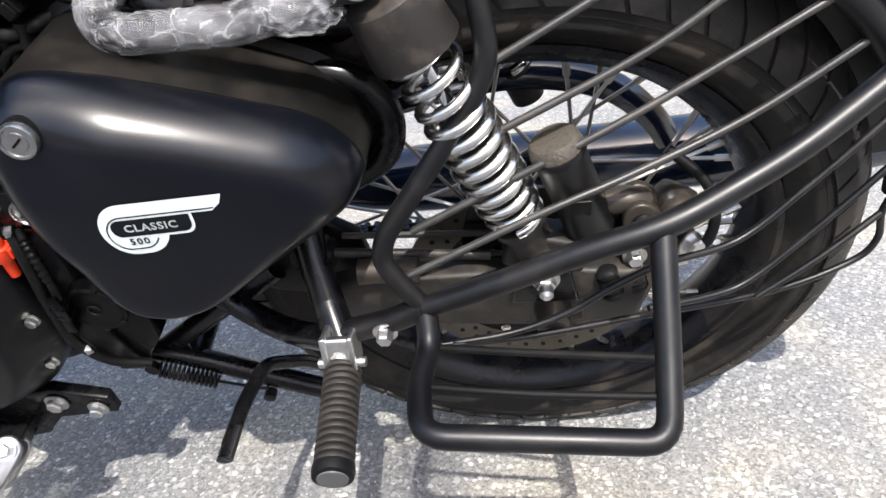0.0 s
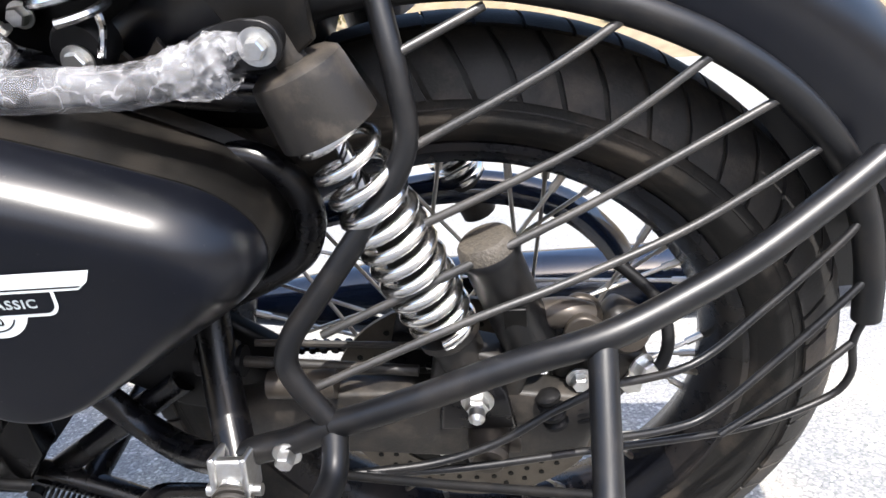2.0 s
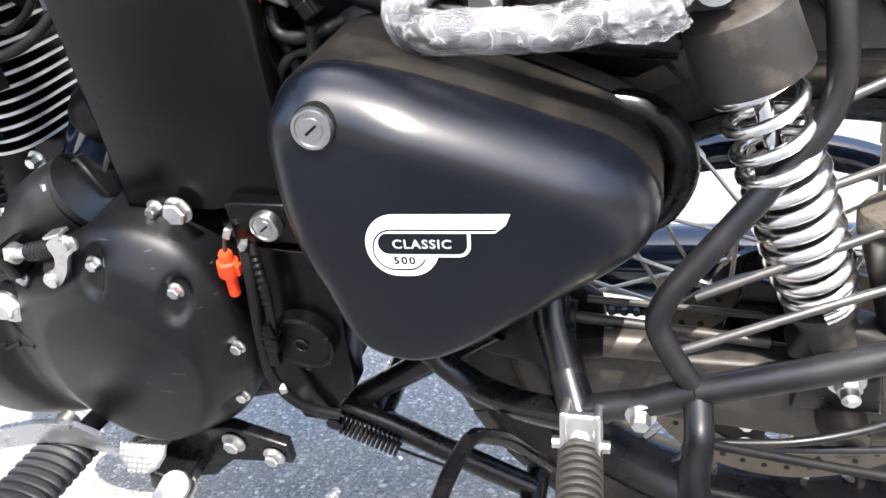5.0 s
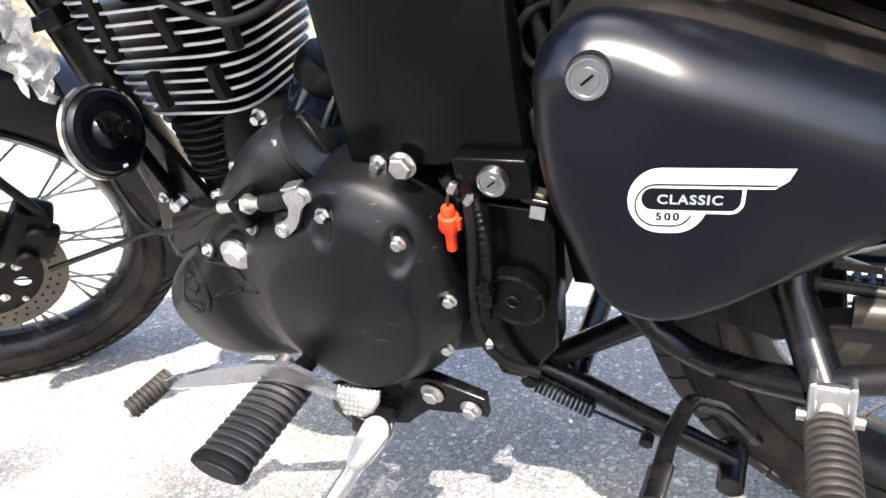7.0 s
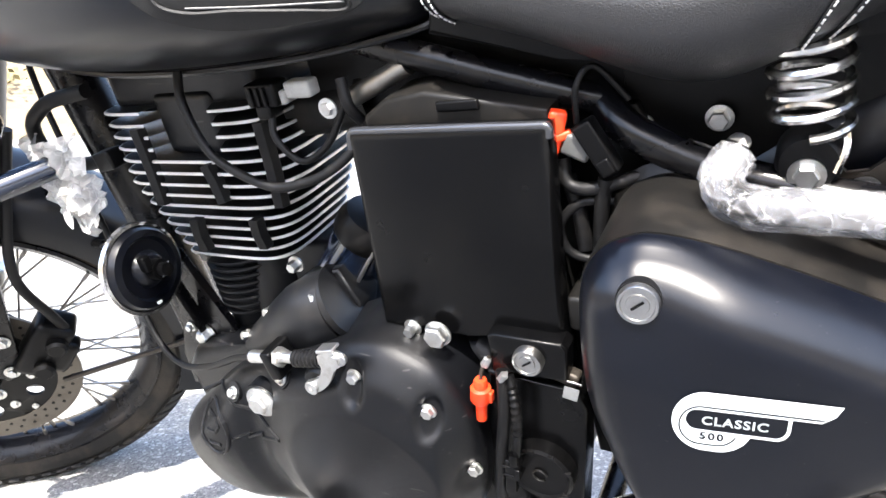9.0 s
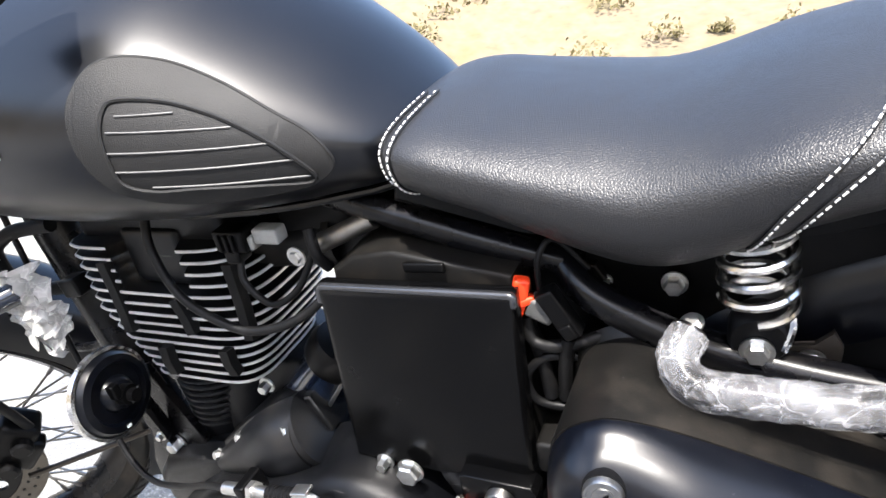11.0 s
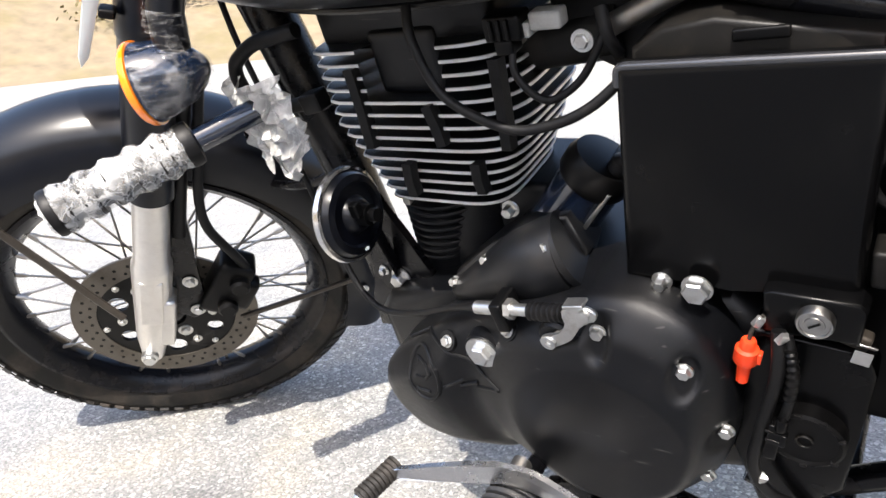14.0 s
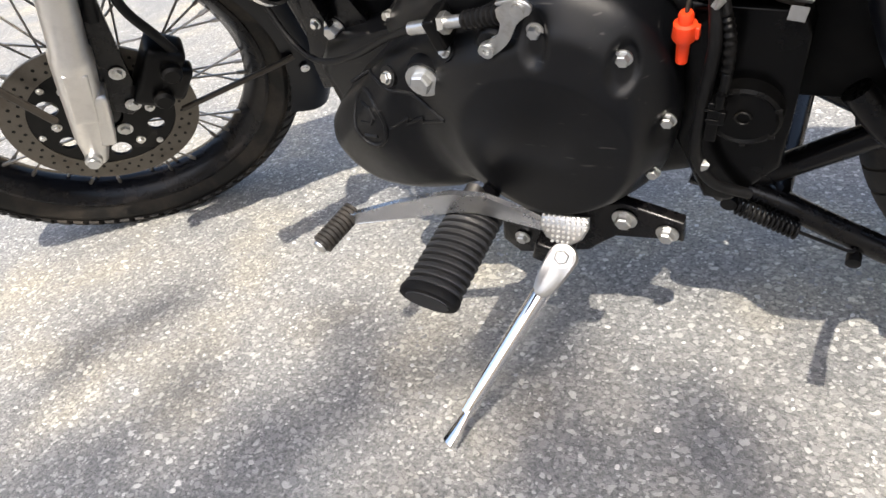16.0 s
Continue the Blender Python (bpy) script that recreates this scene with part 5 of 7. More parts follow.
def ribbed_peg(name, a, b, rx, rz, ribs, label, cap_mat, tilt=0, mat=RUBBER):
    """A rubber peg of oval section from a to b with ribs all along."""
    a, b = Vector(a), Vector(b)
    m = along(a, b - a)
    ln = (b - a).length
    sq = m @ pose(0, 0, 0, 0, 0, tilt) @ Matrix.Diagonal((1, rz / rx, 1, 1))
    bm = bmesh.new()
    prof = [(rx * 0.6, 0.0), (rx * 0.84, 0.002)]
    for k in range(ribs):
        z = ln * (0.06 + 0.86 * k / (ribs - 1))
        w = ln / ribs * 0.30
        prof += [(rx * 0.74, z - w * 1.12), (rx * 0.97, z - w * 0.88), (rx * 1.0, z - w * 0.4), (rx * 1.0, z + w * 0.4), (rx * 0.97, z + w * 0.88), (rx * 0.74, z + w * 1.12)]
    lathe(bm, prof + [(rx * 0.84, ln - 0.002), (rx * 0.7, ln)], 28, sq)
    peg = on_bike(name, bm, mat, label)
    bm = bmesh.new()
    lathe(bm, [(rx * 1.02, ln - 0.006), (rx * 1.05, ln - 0.001), (rx * 1.0, ln + 0.003), (rx * 0.8, ln + 0.004), (0.0, ln + 0.004)], 28, sq)
    part("end_cap", bm, RUBBER, peg)
    bm = bmesh.new()
    lathe(bm, [(rx * 0.78, ln + 0.003), (rx * 0.74, ln + 0.0052), (0.0, ln + 0.0056)], 28, sq)
    part("end_disc", bm, cap_mat, peg)
    return peg


front_peg = ribbed_peg("front_footrest", (-0.632, -0.200, 0.320), (-0.627, -0.325, 0.334), 0.0285, 0.0135, 13, "oval black ribbed rubber footrest", FOOTR, -13, mat=FOOTR)
bm = bmesh.new()
tube(bm, [(-0.63, -0.06, 0.300), (-0.632, -0.205, 0.320)], 0.010, 12)
part("hanger_bar", bm, FRAME, front_peg)
rear_peg = ribbed_peg("rear_footrest", (-0.157, -0.202, 0.382), (-0.1487, -0.300, 0.3865), 0.0158, 0.0152, 14, "dusty ribbed rubber pillion footrest", GREY, mat=PEGRUB)
bm = bmesh.new()
box(bm, 0.024, 0.008, 0.028, pose(-0.163, -0.196, 0.394, -20, 0, 0), 0.003)
box(bm, 0.005, 0.026, 0.032, pose(-0.1745, -0.190, 0.392, -20, 0, 0), 0.002)
box(bm, 0.005, 0.026, 0.032, pose(-0.1515, -0.190, 0.392, -20, 0, 0), 0.002)
tube(bm, [(-0.183, -0.198, 0.382), (-0.143, -0.198, 0.382)], 0.0045, 10)
lathe(bm, [(0.0075, 0.0), (0.0075, 0.003), (0.0, 0.004)], 18, along((-0.163, -0.199, 0.390), (0, -1, -0.3)))
bmesh.ops.translate(bm, vec=(0.0065, -0.003, 0.0045), verts=bm.verts)
part("folding_clevis", bm, ZINC, rear_peg, "zinc plated folding clevis")

bm = bmesh.new()
plate(bm, [(-0.658, 0.205), (-0.648, 0.245), (-0.560, 0.284), (-0.505, 0.294), (-0.448, 0.275), (-0.450, 0.247), (-0.52, 0.247), (-0.552, 0.208), (-0.60, 0.200), (-0.64, 0.182)], -0.156, -0.141, 0.004)
stand_bracket = on_bike("stand_bracket", bm, FRAME, "black steel side stand bracket")
bolt(stand_bracket, (-0.5043, -0.158, 0.2750), 0.0085, 0.008)
bolt(stand_bracket, (-0.4635, -0.158, 0.2615), 0.0075, 0.008)
bolt(stand_bracket, (-0.628, -0.158, 0.218), 0.006, 0.006)
bm = bmesh.new()
box(bm, 0.04, 0.05, 0.03, pose(-0.578, -0.168, 0.236, 0, 20, 0), 0.004)
part("stand_lug", bm, FRAME, stand_bracket)

TIP = Vector((-0.6485, -0.3810, 0.1330))
s0 = Vector((-0.5645, -0.1910, 0.2380))
s1 = s0.lerp(TIP, 0.84)
ax = (TIP - s0).normalized()
out_ = Vector((0.20, -0.62, 0.72))
out_ = (out_ - ax * out_.dot(ax)).normalized()
across_ = ax.cross(out_)
bm = bmesh.new()
tube(bm, [s0 + ax * 0.026, s0 + ax * 0.05, s0.lerp(TIP, 0.55), s1], lambda t: 0.0112 - 0.0034 * t, 18)
side_stand = on_bike("side_stand", bm, CHROME, "chrome side stand with its foot on the asphalt")


def clevis_cheek(bm, off):
    """A flat cheek with a round head that narrows into the leg."""
    line = [(0.0155 * math.sin(radians(a)), -0.0155 * math.cos(radians(a))) for a in range(-100, 101, 20)]
    line += [(0.0145, 0.012), (0.0125, 0.030), (0.0095, 0.041), (0.004, 0.047), (-0.004, 0.047), (-0.0095, 0.041), (-0.0125, 0.030), (-0.0145, 0.012)]
    rings = []
    for h, k in ((off - 0.0025, 1.0), (off + 0.0013, 1.0), (off + 0.0025, 0.92)):
        rings.append([bm.verts.new(s0 + ax * v * k + across_ * u * k + out_ * h) for u, v in line])
    n = len(line)
    for a, b in zip(rings, rings[1:]):
        for k in range(n):
            bm.faces.new((a[k], a[(k + 1) % n], b[(k + 1) % n], b[k]))
    bm.faces.new(rings[0])
    bm.faces.new(rings[-1])
    bmesh.ops.recalc_face_normals(bm, faces=bm.faces)


for off in (0.0095, -0.0095):
    bm = bmesh.new()
    clevis_cheek(bm, off)
    part("clevis_cheek", bm, STEEL, side_stand)
bolt(side_stand, s0 + out_ * 0.0122, 0.0078, 0.007, out_, washer=1.5)
bm = bmesh.new()
tube(bm, [s0 - ax * 0.012 - out_ * 0.003, s0 + ax * 0.030 - out_ * 0.003], 0.012, 10, flat=0.5)
part("stop", bm, REAR_BARE, side_stand, "rusty stand stop")
bm = bmesh.new()
tube(bm, [s1 - ax * 0.004, s1.lerp(TIP, 0.35), s1.lerp(TIP, 0.75) + Vector((0.002, 0.004, 0.002)), TIP], lambda t: 0.0080 + 0.0100 * t, 14, flat=0.5)
part("foot", bm, CHROME, side_stand)

# centre stand, folded up
bm = bmesh.new()
LEVER = [(-0.205, -0.085, 0.200), (-0.232, -0.130, 0.292), (-0.2530, -0.160, 0.331), (-0.2605, -0.205, 0.3365), (-0.2625, -0.248, 0.3385)]
for y in (-0.09, 0.09):
    tube(bm, bent([(-0.455, y, 0.280), (-0.385, y, 0.256), (-0.325, y, 0.220), (-0.225, y, 0.166)], 0.03), 0.0125, 12)
    tube(bm, [(-0.225, y - 0.028, 0.160), (-0.225, y + 0.022, 0.158)], 0.0135, 12)
tube(bm, [(-0.378, -0.09, 0.252), (-0.378, 0.09, 0.252)], 0.013, 10)
centre_stand = on_bike("centre_stand", bm, FRAME, "black centre stand folded up")
bm = bmesh.new()
tube(bm, bent(LEVER, 0.012), 0.0068, 12)
tube(bm, [Vector(LEVER[-1]) + Vector((0.001, 0.016, 0.0)), Vector(LEVER[-1]) + Vector((-0.002, -0.012, -0.004))], 0.0135, 12, flat=0.45)
part("foot_lever", bm, FRAME, centre_stand)
bm = bmesh.new()
sa, sb = Vector((-0.410, -0.112, 0.262)), Vector((-0.354, -0.110, 0.231))
coil(bm, sa, sb, 0.0075, 0.0017, 13, 6, 14)
tube(bm, spline([sb, (-0.330, -0.108, 0.218), (-0.308, -0.106, 0.207), (-0.304, -0.104, 0.210)]), 0.0018, 6)
lathe(bm, [(0.008, -0.004), (0.008, 0.004)], 14, along((-0.416, -0.112, 0.265), LEFT))
lathe(bm, [(0.007, -0.005), (0.007, 0.006), (0.0, 0.008)], 14, along((-0.304, -0.108, 0.198), LEFT))
part("return_spring", bm, RUBBER, centre_stand, "black coil return spring")

# ---------------------------------------------------------------- rear frame
bm = bmesh.new()
tube(bm, bent([(-0.350, -0.050, 0.712), (-0.328, -0.078, 0.690), (-0.266, -0.090, 0.664), (-0.194, -0.095, 0.648), (-0.10, -0.095, 0.635)], 0.04), 0.0125, 14)
rear_frame = on_bike("seat_rail", bm, FRAME, "black rear frame rail")
bm = bmesh.new()
tube(bm, [(-0.190, -0.095, 0.470), (-0.184, -0.122, 0.425), (-0.160, -0.180, 0.390)], 0.0145, 14)
part("footrest_strut", bm, FRAME, rear_frame)
bm = bmesh.new()
tube(bm, spline([(-0.325, -0.095, 0.395), (-0.294, -0.100, 0.356), (-0.255, -0.120, 0.346), (-0.211, -0.150, 0.363), (-0.166, -0.176, 0.386)]), 0.0125, 14)
part("lower_strut", bm, FRAME, rear_frame)
bm = bmesh.new()
tube(bm, [(-0.435, -0.080, 0.245), (-0.390, -0.080, 0.277), (-0.307, -0.082, 0.3365), (-0.24, -0.085, 0.385)], 0.0125, 14)
part("lower_rail", bm, FRAME, rear_frame)
bm = bmesh.new()
tube(bm, spline([(-0.162, -0.178, 0.392), (-0.14, -0.178, 0.402), (-0.113, -0.180, 0.412), (-0.081, -0.180, 0.428)]), 0.0105, 10)
part("hinge_link", bm, GUARDP, rear_frame)
bolt(rear_frame, (-0.1168, -0.188, 0.4085), 0.0070, 0.010)
bm = bmesh.new()
plate(bm, [(-0.33, 0.60), (-0.33, 0.74), (-0.19, 0.75), (-0.10, 0.72), (-0.10, 0.59), (-0.18, 0.60)], -0.052, -0.046, 0.002)
part("side_panel", bm, PLASTIC, rear_frame, "black plastic inner panel")
bm = bmesh.new()
plate(bm, [(-0.300, 0.385), (-0.31, 0.45), (-0.20, 0.46), (-0.15, 0.42), (-0.142, 0.345), (-0.19, 0.338), (-0.25, 0.352)], -0.088, -0.070, 0.006)
part("inner_mudguard", bm, PLASTIC, rear_frame, "black plastic inner mudguard")
bm = bmesh.new()
plate(bm, [(-0.60, 0.70), (-0.60, 0.765), (-0.46, 0.775), (-0.10, 0.785), (-0.06, 0.70), (-0.10, 0.60), (-0.40, 0.60), (-0.52, 0.66)], -0.050, 0.050, 0.004)
part("battery_tray", bm, PLASTIC, rear_frame, "black battery tray")
for p, r in (((-0.2665, -0.0600, 0.6885), 0.0068), ((-0.315, -0.0535, 0.684), 0.0036)):
    bolt(rear_frame, p, r, 0.008, washer=1.35)
bm = bmesh.new()
plate(bm, [(-0.15, 0.80), (-0.135, 0.72), (-0.111, 0.700), (-0.100, 0.672), (-0.078, 0.660), (-0.058, 0.675), (-0.060, 0.715), (-0.045, 0.80)], -0.122, -0.114, 0.002)
part("mudguard_stay", bm, DUSTY, rear_frame, "black sheet steel mudguard stay")

# wrapped grab handle
bm = bmesh.new()
HANDLE = [(-0.250, -0.108, 0.686), (-0.258, -0.124, 0.675), (-0.246, -0.138, 0.665), (-0.210, -0.140, 0.663), (-0.160, -0.138, 0.662), (-0.125, -0.138, 0.671), (-0.100, -0.140, 0.677)]
tube(bm, spline(HANDLE), 0.0095, 12)
handle = on_bike("lifting_handle", bm, FRAME, "black lifting handle wrapped in plastic film")
bm = bmesh.new()
wrapped(bm, [(-0.251, -0.110, 0.683)] + HANDLE[1:], 0.0126, 3, n=44, rough=0.09)
part("film_wrap", bm, FILM, handle, "crumpled clear plastic film")
bm = bmesh.new()
wrapped(bm, [(-0.134, -0.140, 0.668), (-0.116, -0.143, 0.668), (-0.102, -0.142, 0.675)], 0.0146, 11, n=40, rough=0.15)
part("film_end", bm, FILM, handle)
bm = bmesh.new()
plate(bm, smooth2([(-0.122, 0.686), (-0.092, 0.6935), (-0.076, 0.690), (-0.071, 0.678), (-0.078, 0.667), (-0.094, 0.666), (-0.120, 0.668)], 3), -0.139, -0.1355, 0.001)
part("handle_tab", bm, GUARDP, handle)
bm = bmesh.new()
wrapped(bm, [(-0.108, -0.1415, 0.6775), (-0.098, -0.1415, 0.680), (-0.090, -0.1415, 0.6815)], lambda t: 0.0120 - 0.0075 * t, 17, n=30, rough=0.2)
part("film_end", bm, FILM, handle)
bolt(handle, (-0.0845, -0.140, 0.679), 0.0062, 0.008, washer=1.75)
bolt(handle, (-0.2505, -0.107, 0.689), 0.0050, 0.005, (-0.1, -0.35, 1))

# seat spring
def seat_spring(y):
    bm = bmesh.new()
    coil(bm, (-0.213, y, 0.692), (-0.217, y, 0.775), 0.0212, 0.0032, 6.4)
    sp = on_bike("seat_spring", bm, SPRING, "chrome coil seat spring")
    bm = bmesh.new()
    lathe(bm, [(0.0, 0.0), (0.014, 0.0), (0.0188, 0.002), (0.0188, 0.020), (0.016, 0.024), (0.0, 0.024)], 28, along((-0.2125, y + 0.012, 0.673), LEFT))
    part("rubber_bush", bm, RUBBER, sp)
    bm = bmesh.new()
    tube(bm, spline([(-0.1955, y - 0.004, 0.696), (-0.1935, y - 0.008, 0.684), (-0.198, y - 0.012, 0.668)]), 0.0026, 8)
    part("hook", bm, CHROME, sp)
    bm = bmesh.new()
    plate(bm, [(-0.224, 0.652), (-0.220, 0.674), (-0.202, 0.674), (-0.192, 0.658), (-0.180, 0.660), (-0.170, 0.672), (-0.164, 0.660), (-0.166, 0.636), (-0.188, 0.634), (-0.208, 0.639)], y + 0.006, y + 0.011, 0.001)
    part("spring_bracket", bm, REAR_BARE, sp, "dusty brown steel spring bracket")
    bolt(sp, (-0.2132, y - 0.013, 0.667), 0.0074, 0.006, washer=1.45)
    bolt(sp, (-0.182, y + 0.004, 0.6495), 0.0068, 0.007, washer=1.4)
    return sp


seat_spring(-0.088)
seat_spring(0.088)

bm = bmesh.new()
tube(bm, spline([(-0.60, -0.05, 0.775), (-0.48, -0.066, 0.745), (-0.42, -0.068, 0.728), (-0.366, -0.066, 0.712), (-0.33, -0.06, 0.70)]), 0.0115, 14)
part("upper_rail", bm, FRAME, rear_frame)
bm = bmesh.new()
plate(bm, [(-0.50, 0.42), (-0.50, 0.575), (-0.27, 0.575), (-0.26, 0.45), (-0.33, 0.405), (-0.42, 0.385)], -0.050, -0.042, 0.002)
part("inner_cover", bm, PLASTIC, rear_frame, "black plastic inner cover")

# ---------------------------------------------------------------- rear guard
bm = bmesh.new()
tube(bm, spline([(-0.081, -0.180, 0.4275), (-0.023, -0.179, 0.449), (0.045, -0.1755, 0.4755), (0.103, -0.169, 0.4915), (0.155, -0.148, 0.5045), (0.200, -0.130, 0.522), (0.255, -0.102, 0.548), (0.285, -0.086, 0.564)]), 0.0098, 14)
guard = on_bike("leg_guard", bm, GUARDP, "black tubular leg guard beside the rear wheel")
bm = bmesh.new()
tube(bm, bent([(-0.081, -0.181, 0.4250), (-0.0790, -0.205, 0.405), (-0.0850, -0.240, 0.4105), (-0.0790, -0.288, 0.4165), (0.0930, -0.288, 0.3975), (0.0975, -0.235, 0.4330), (0.1000, -0.172, 0.4850)], 0.019), 0.0095, 14)
part("foot_loop", bm, GUARDP, guard)
bm = bmesh.new()
tube(bm, bent([(-0.0270, -0.084, 0.688), (-0.0180, -0.1035, 0.650), (-0.0130, -0.115, 0.607), (-0.0290, -0.1265, 0.579), (-0.0700, -0.1455, 0.530), (-0.1030, -0.161, 0.492), (-0.1095, -0.168, 0.4735), (-0.0990, -0.1735, 0.4535), (-0.081, -0.180, 0.4265)], 0.020), 0.0082, 14)
part("upright", bm, GUARDP, guard)
bm = bmesh.new()
tube(bm, spline([(-0.078, -0.074, 0.680), (-0.058, -0.074, 0.685), (-0.0286, -0.074, 0.688), (0.0136, -0.074, 0.6885), (0.055, -0.074, 0.6845), (0.115, -0.074, 0.668), (0.172, -0.074, 0.642), (0.220, -0.074, 0.608), (0.258, -0.074, 0.567), (0.284, -0.074, 0.523), (0.300, -0.076, 0.47), (0.306, -0.080, 0.425)]), 0.0105, 14)
part("upper_rail", bm, GUARDP, guard)
for at, ends in enumerate(([(-0.0195, -0.103, 0.6560), (0.0359, -0.077, 0.6744)],
             [(-0.0140, -0.116, 0.6020), (0.0694, -0.0932, 0.6354), (0.1200, -0.077, 0.6610)],
             [(-0.0250, -0.124, 0.5450), (0.0963, -0.0971, 0.5898), (0.1756, -0.077, 0.6365)],
             [(-0.0850, -0.151, 0.4840), (0.0186, -0.1263, 0.5209), (0.1032, -0.1055, 0.5527), (0.2193, -0.077, 0.6045)],
             [(-0.1050, -0.170, 0.4470), (0.0125, -0.1412, 0.4831), (0.0844, -0.1217, 0.5001), (0.1701, -0.0984, 0.527), (0.2500, -0.077, 0.5695)],
             [(-0.0743, -0.186, 0.384), (-0.0177, -0.1745, 0.380), (0.0301, -0.1648, 0.3905), (0.0672, -0.1572, 0.4111), (0.1027, -0.150, 0.4272)],
             [(0.1050, -0.152, 0.4320), (0.1681, -0.1282, 0.4265), (0.2192, -0.1071, 0.4575), (0.2726, -0.085, 0.4995), (0.287, -0.076, 0.514)],
             [(0.1000, -0.152, 0.3760), (0.1560, -0.135, 0.3680), (0.1912, -0.1227, 0.3735), (0.2431, -0.1027, 0.4125), (0.2889, -0.085, 0.4535), (0.301, -0.078, 0.465)],
             [(0.2000, -0.120, 0.3440), (0.2514, -0.1036, 0.3738), (0.2991, -0.085, 0.4054)],
             [(0.305, -0.081, 0.426), (0.2991, -0.085, 0.4054), (0.3044, -0.085, 0.3720), (0.2872, -0.0883, 0.3478), (0.2155, -0.1082, 0.3365), (0.095, -0.1416, 0.3524), (0.0055, -0.1665, 0.3654), (-0.0648, -0.186, 0.3833)],
             [(-0.0790, -0.203, 0.4045), (0.0, -0.218, 0.4125), (0.0970, -0.240, 0.4300)],
             [(-0.0840, -0.243, 0.4105), (0.0, -0.252, 0.4090), (0.0965, -0.262, 0.4150)])):
    bm = bmesh.new()
    tube(bm, spline(ends), 0.0031, 12)
    # first five rods paler grey, last two darker and duller
    part("guard_rod", bm, PALEROD if at < 5 else DARKROD if at > 9 else GUARDP, guard)

# ---------------------------------------------------------------- shock absorbers
def shock(side):
    y = 0.117 * side
    a, b = Vector((-0.0735, y, 0.6585)), Vector((-0.0040, y, 0.4590))
    bm = bmesh.new()
    m = along(a, b - a)
    lathe(bm, [(0.009, -0.026), (0.0095, -0.004), (0.0245, -0.003), (0.0285, 0.0), (0.0295, 0.005), (0.0318, 0.034), (0.0322, 0.040), (0.0295, 0.040), (0.0, 0.036)], 44, m)
    top = on_bike("shock_absorber", bm, DIRTY, "gas shock absorber with chrome coil spring")
    bm = bmesh.new()
    ln = (b - a).length
    p = []
    q = along(a, b - a)
    turns, per = 11.5, 24
    for i in range(int(turns * per) + 1):
        t = i / (turns * per)
        k = t * turns
        h = 0.034 + (0.0190 * k if k < 3 else 0.0570 + (ln - 0.0910) * (k - 3) / (turns - 3))
        r = 0.0222 - 0.0012 * max(k - 9, 0)
        w = 2 * math.pi * k
        p.append(q @ Vector((r * math.cos(w), r * math.sin(w), h)))
    tube(bm, p, lambda t: 0.0040 + 0.0010 * min(max(t * turns - 3, 0), 1), 10)
    part("coil_spring", bm, SPRING, top, "chrome coil spring")
    bm = bmesh.new()
    tube(bm, [a, a.lerp(b, 0.55)], 0.0055, 14)
    part("piston_rod", bm, CHROME, top)
    bm = bmesh.new()
    lathe(bm, [(0.0150, ln * 0.48), (0.0130, ln), (0.0235, ln), (0.0235, ln + 0.006), (0.019, ln + 0.010), (0.018, ln + 0.045), (0.0, ln + 0.050)], 28, m)
    part("damper_body", bm, DIRTY, top)
    if side < 0:
        c0, c1 = Vector((0.0278, -0.110, 0.5270)), Vector((0.0565, -0.112, 0.4360))
        bm = bmesh.new()
        lathe(bm, [(0.0, -0.002), (0.019, -0.002), (0.0205, 0.002), (0.0215, 0.008), (0.0218, 0.012), (0.0205, 0.014), (0.0205, 0.090), (0.018, 0.096), (0.0, 0.096)], 36, along(c0, c1 - c0))
        can = part("gas_canister", bm, GUARDP, top, "dusty black gas canister")
        bm = bmesh.new()
        lathe(bm, [(0.0, -0.0045), (0.012, -0.005), (0.0175, -0.004), (0.0200, -0.001), (0.0212, 0.006)], 36, along(c0, c1 - c0))
        part("canister_cap", bm, GRIT, can, "gritty worn canister cap")
        bm = bmesh.new()
        box(bm, 0.003, 0.016, 0.034, Matrix.Translation(c0.lerp(c1, 0.60) + Vector((0.001, -0.0192, 0))) @ pose(0, 0, 0, 0, -16.5, 90), 0.001)
        part("cast_panel", bm, PLASTIC, can)
        bm = bmesh.new()
        box(bm, 0.07, 0.03, 0.04, pose(0.018, -0.114, 0.422, 0, 18, 0), 0.006)
        part("damper_foot", bm, DIRTY, top)
    bm = bmesh.new()
    lathe(bm, [(0.0115, -0.020), (0.0115, 0.008), (0.009, 0.010), (0.0, 0.010)], 26, along((-0.0845, y - 0.010, 0.679), LEFT))
    part("top_eye", bm, RUBBER, top)
    bolt(top, (-0.0845, y - 0.018, 0.679), 0.0058, 0.008, washer=1.6)
    return top


shock(-1)
shock(1)

# ---------------------------------------------------------------- swinging arm and brake
bm = bmesh.new()
plate(bm, [(-0.185, 0.345), (-0.185, 0.385), (-0.14, 0.394), (0.03, 0.392), (0.095, 0.385), (0.100, 0.355), (0.093, 0.322), (0.03, 0.315), (-0.10, 0.330)], -0.129, -0.104, 0.006)
bmesh.ops.translate(bm, vec=(0.004, 0, 0.011), verts=bm.verts)
swing = on_bike("swinging_arm", bm, DIRTY, "dusty black swinging arm")
bm = bmesh.new()
plate(bm, [(-0.018, 0.365), (-0.014, 0.400), (0.000, 0.418), (0.024, 0.418), (0.034, 0.402), (0.040, 0.365)], -0.141, -0.130, 0.003)
bmesh.ops.translate(bm, vec=(0.003, 0, 0.012), verts=bm.verts)
part("shock_lug", bm, FRAME, swing)
bolt(swing, (0.0154, -0.1415, 0.4090), 0.0088, 0.010, washer=1.4)
bm = bmesh.new()
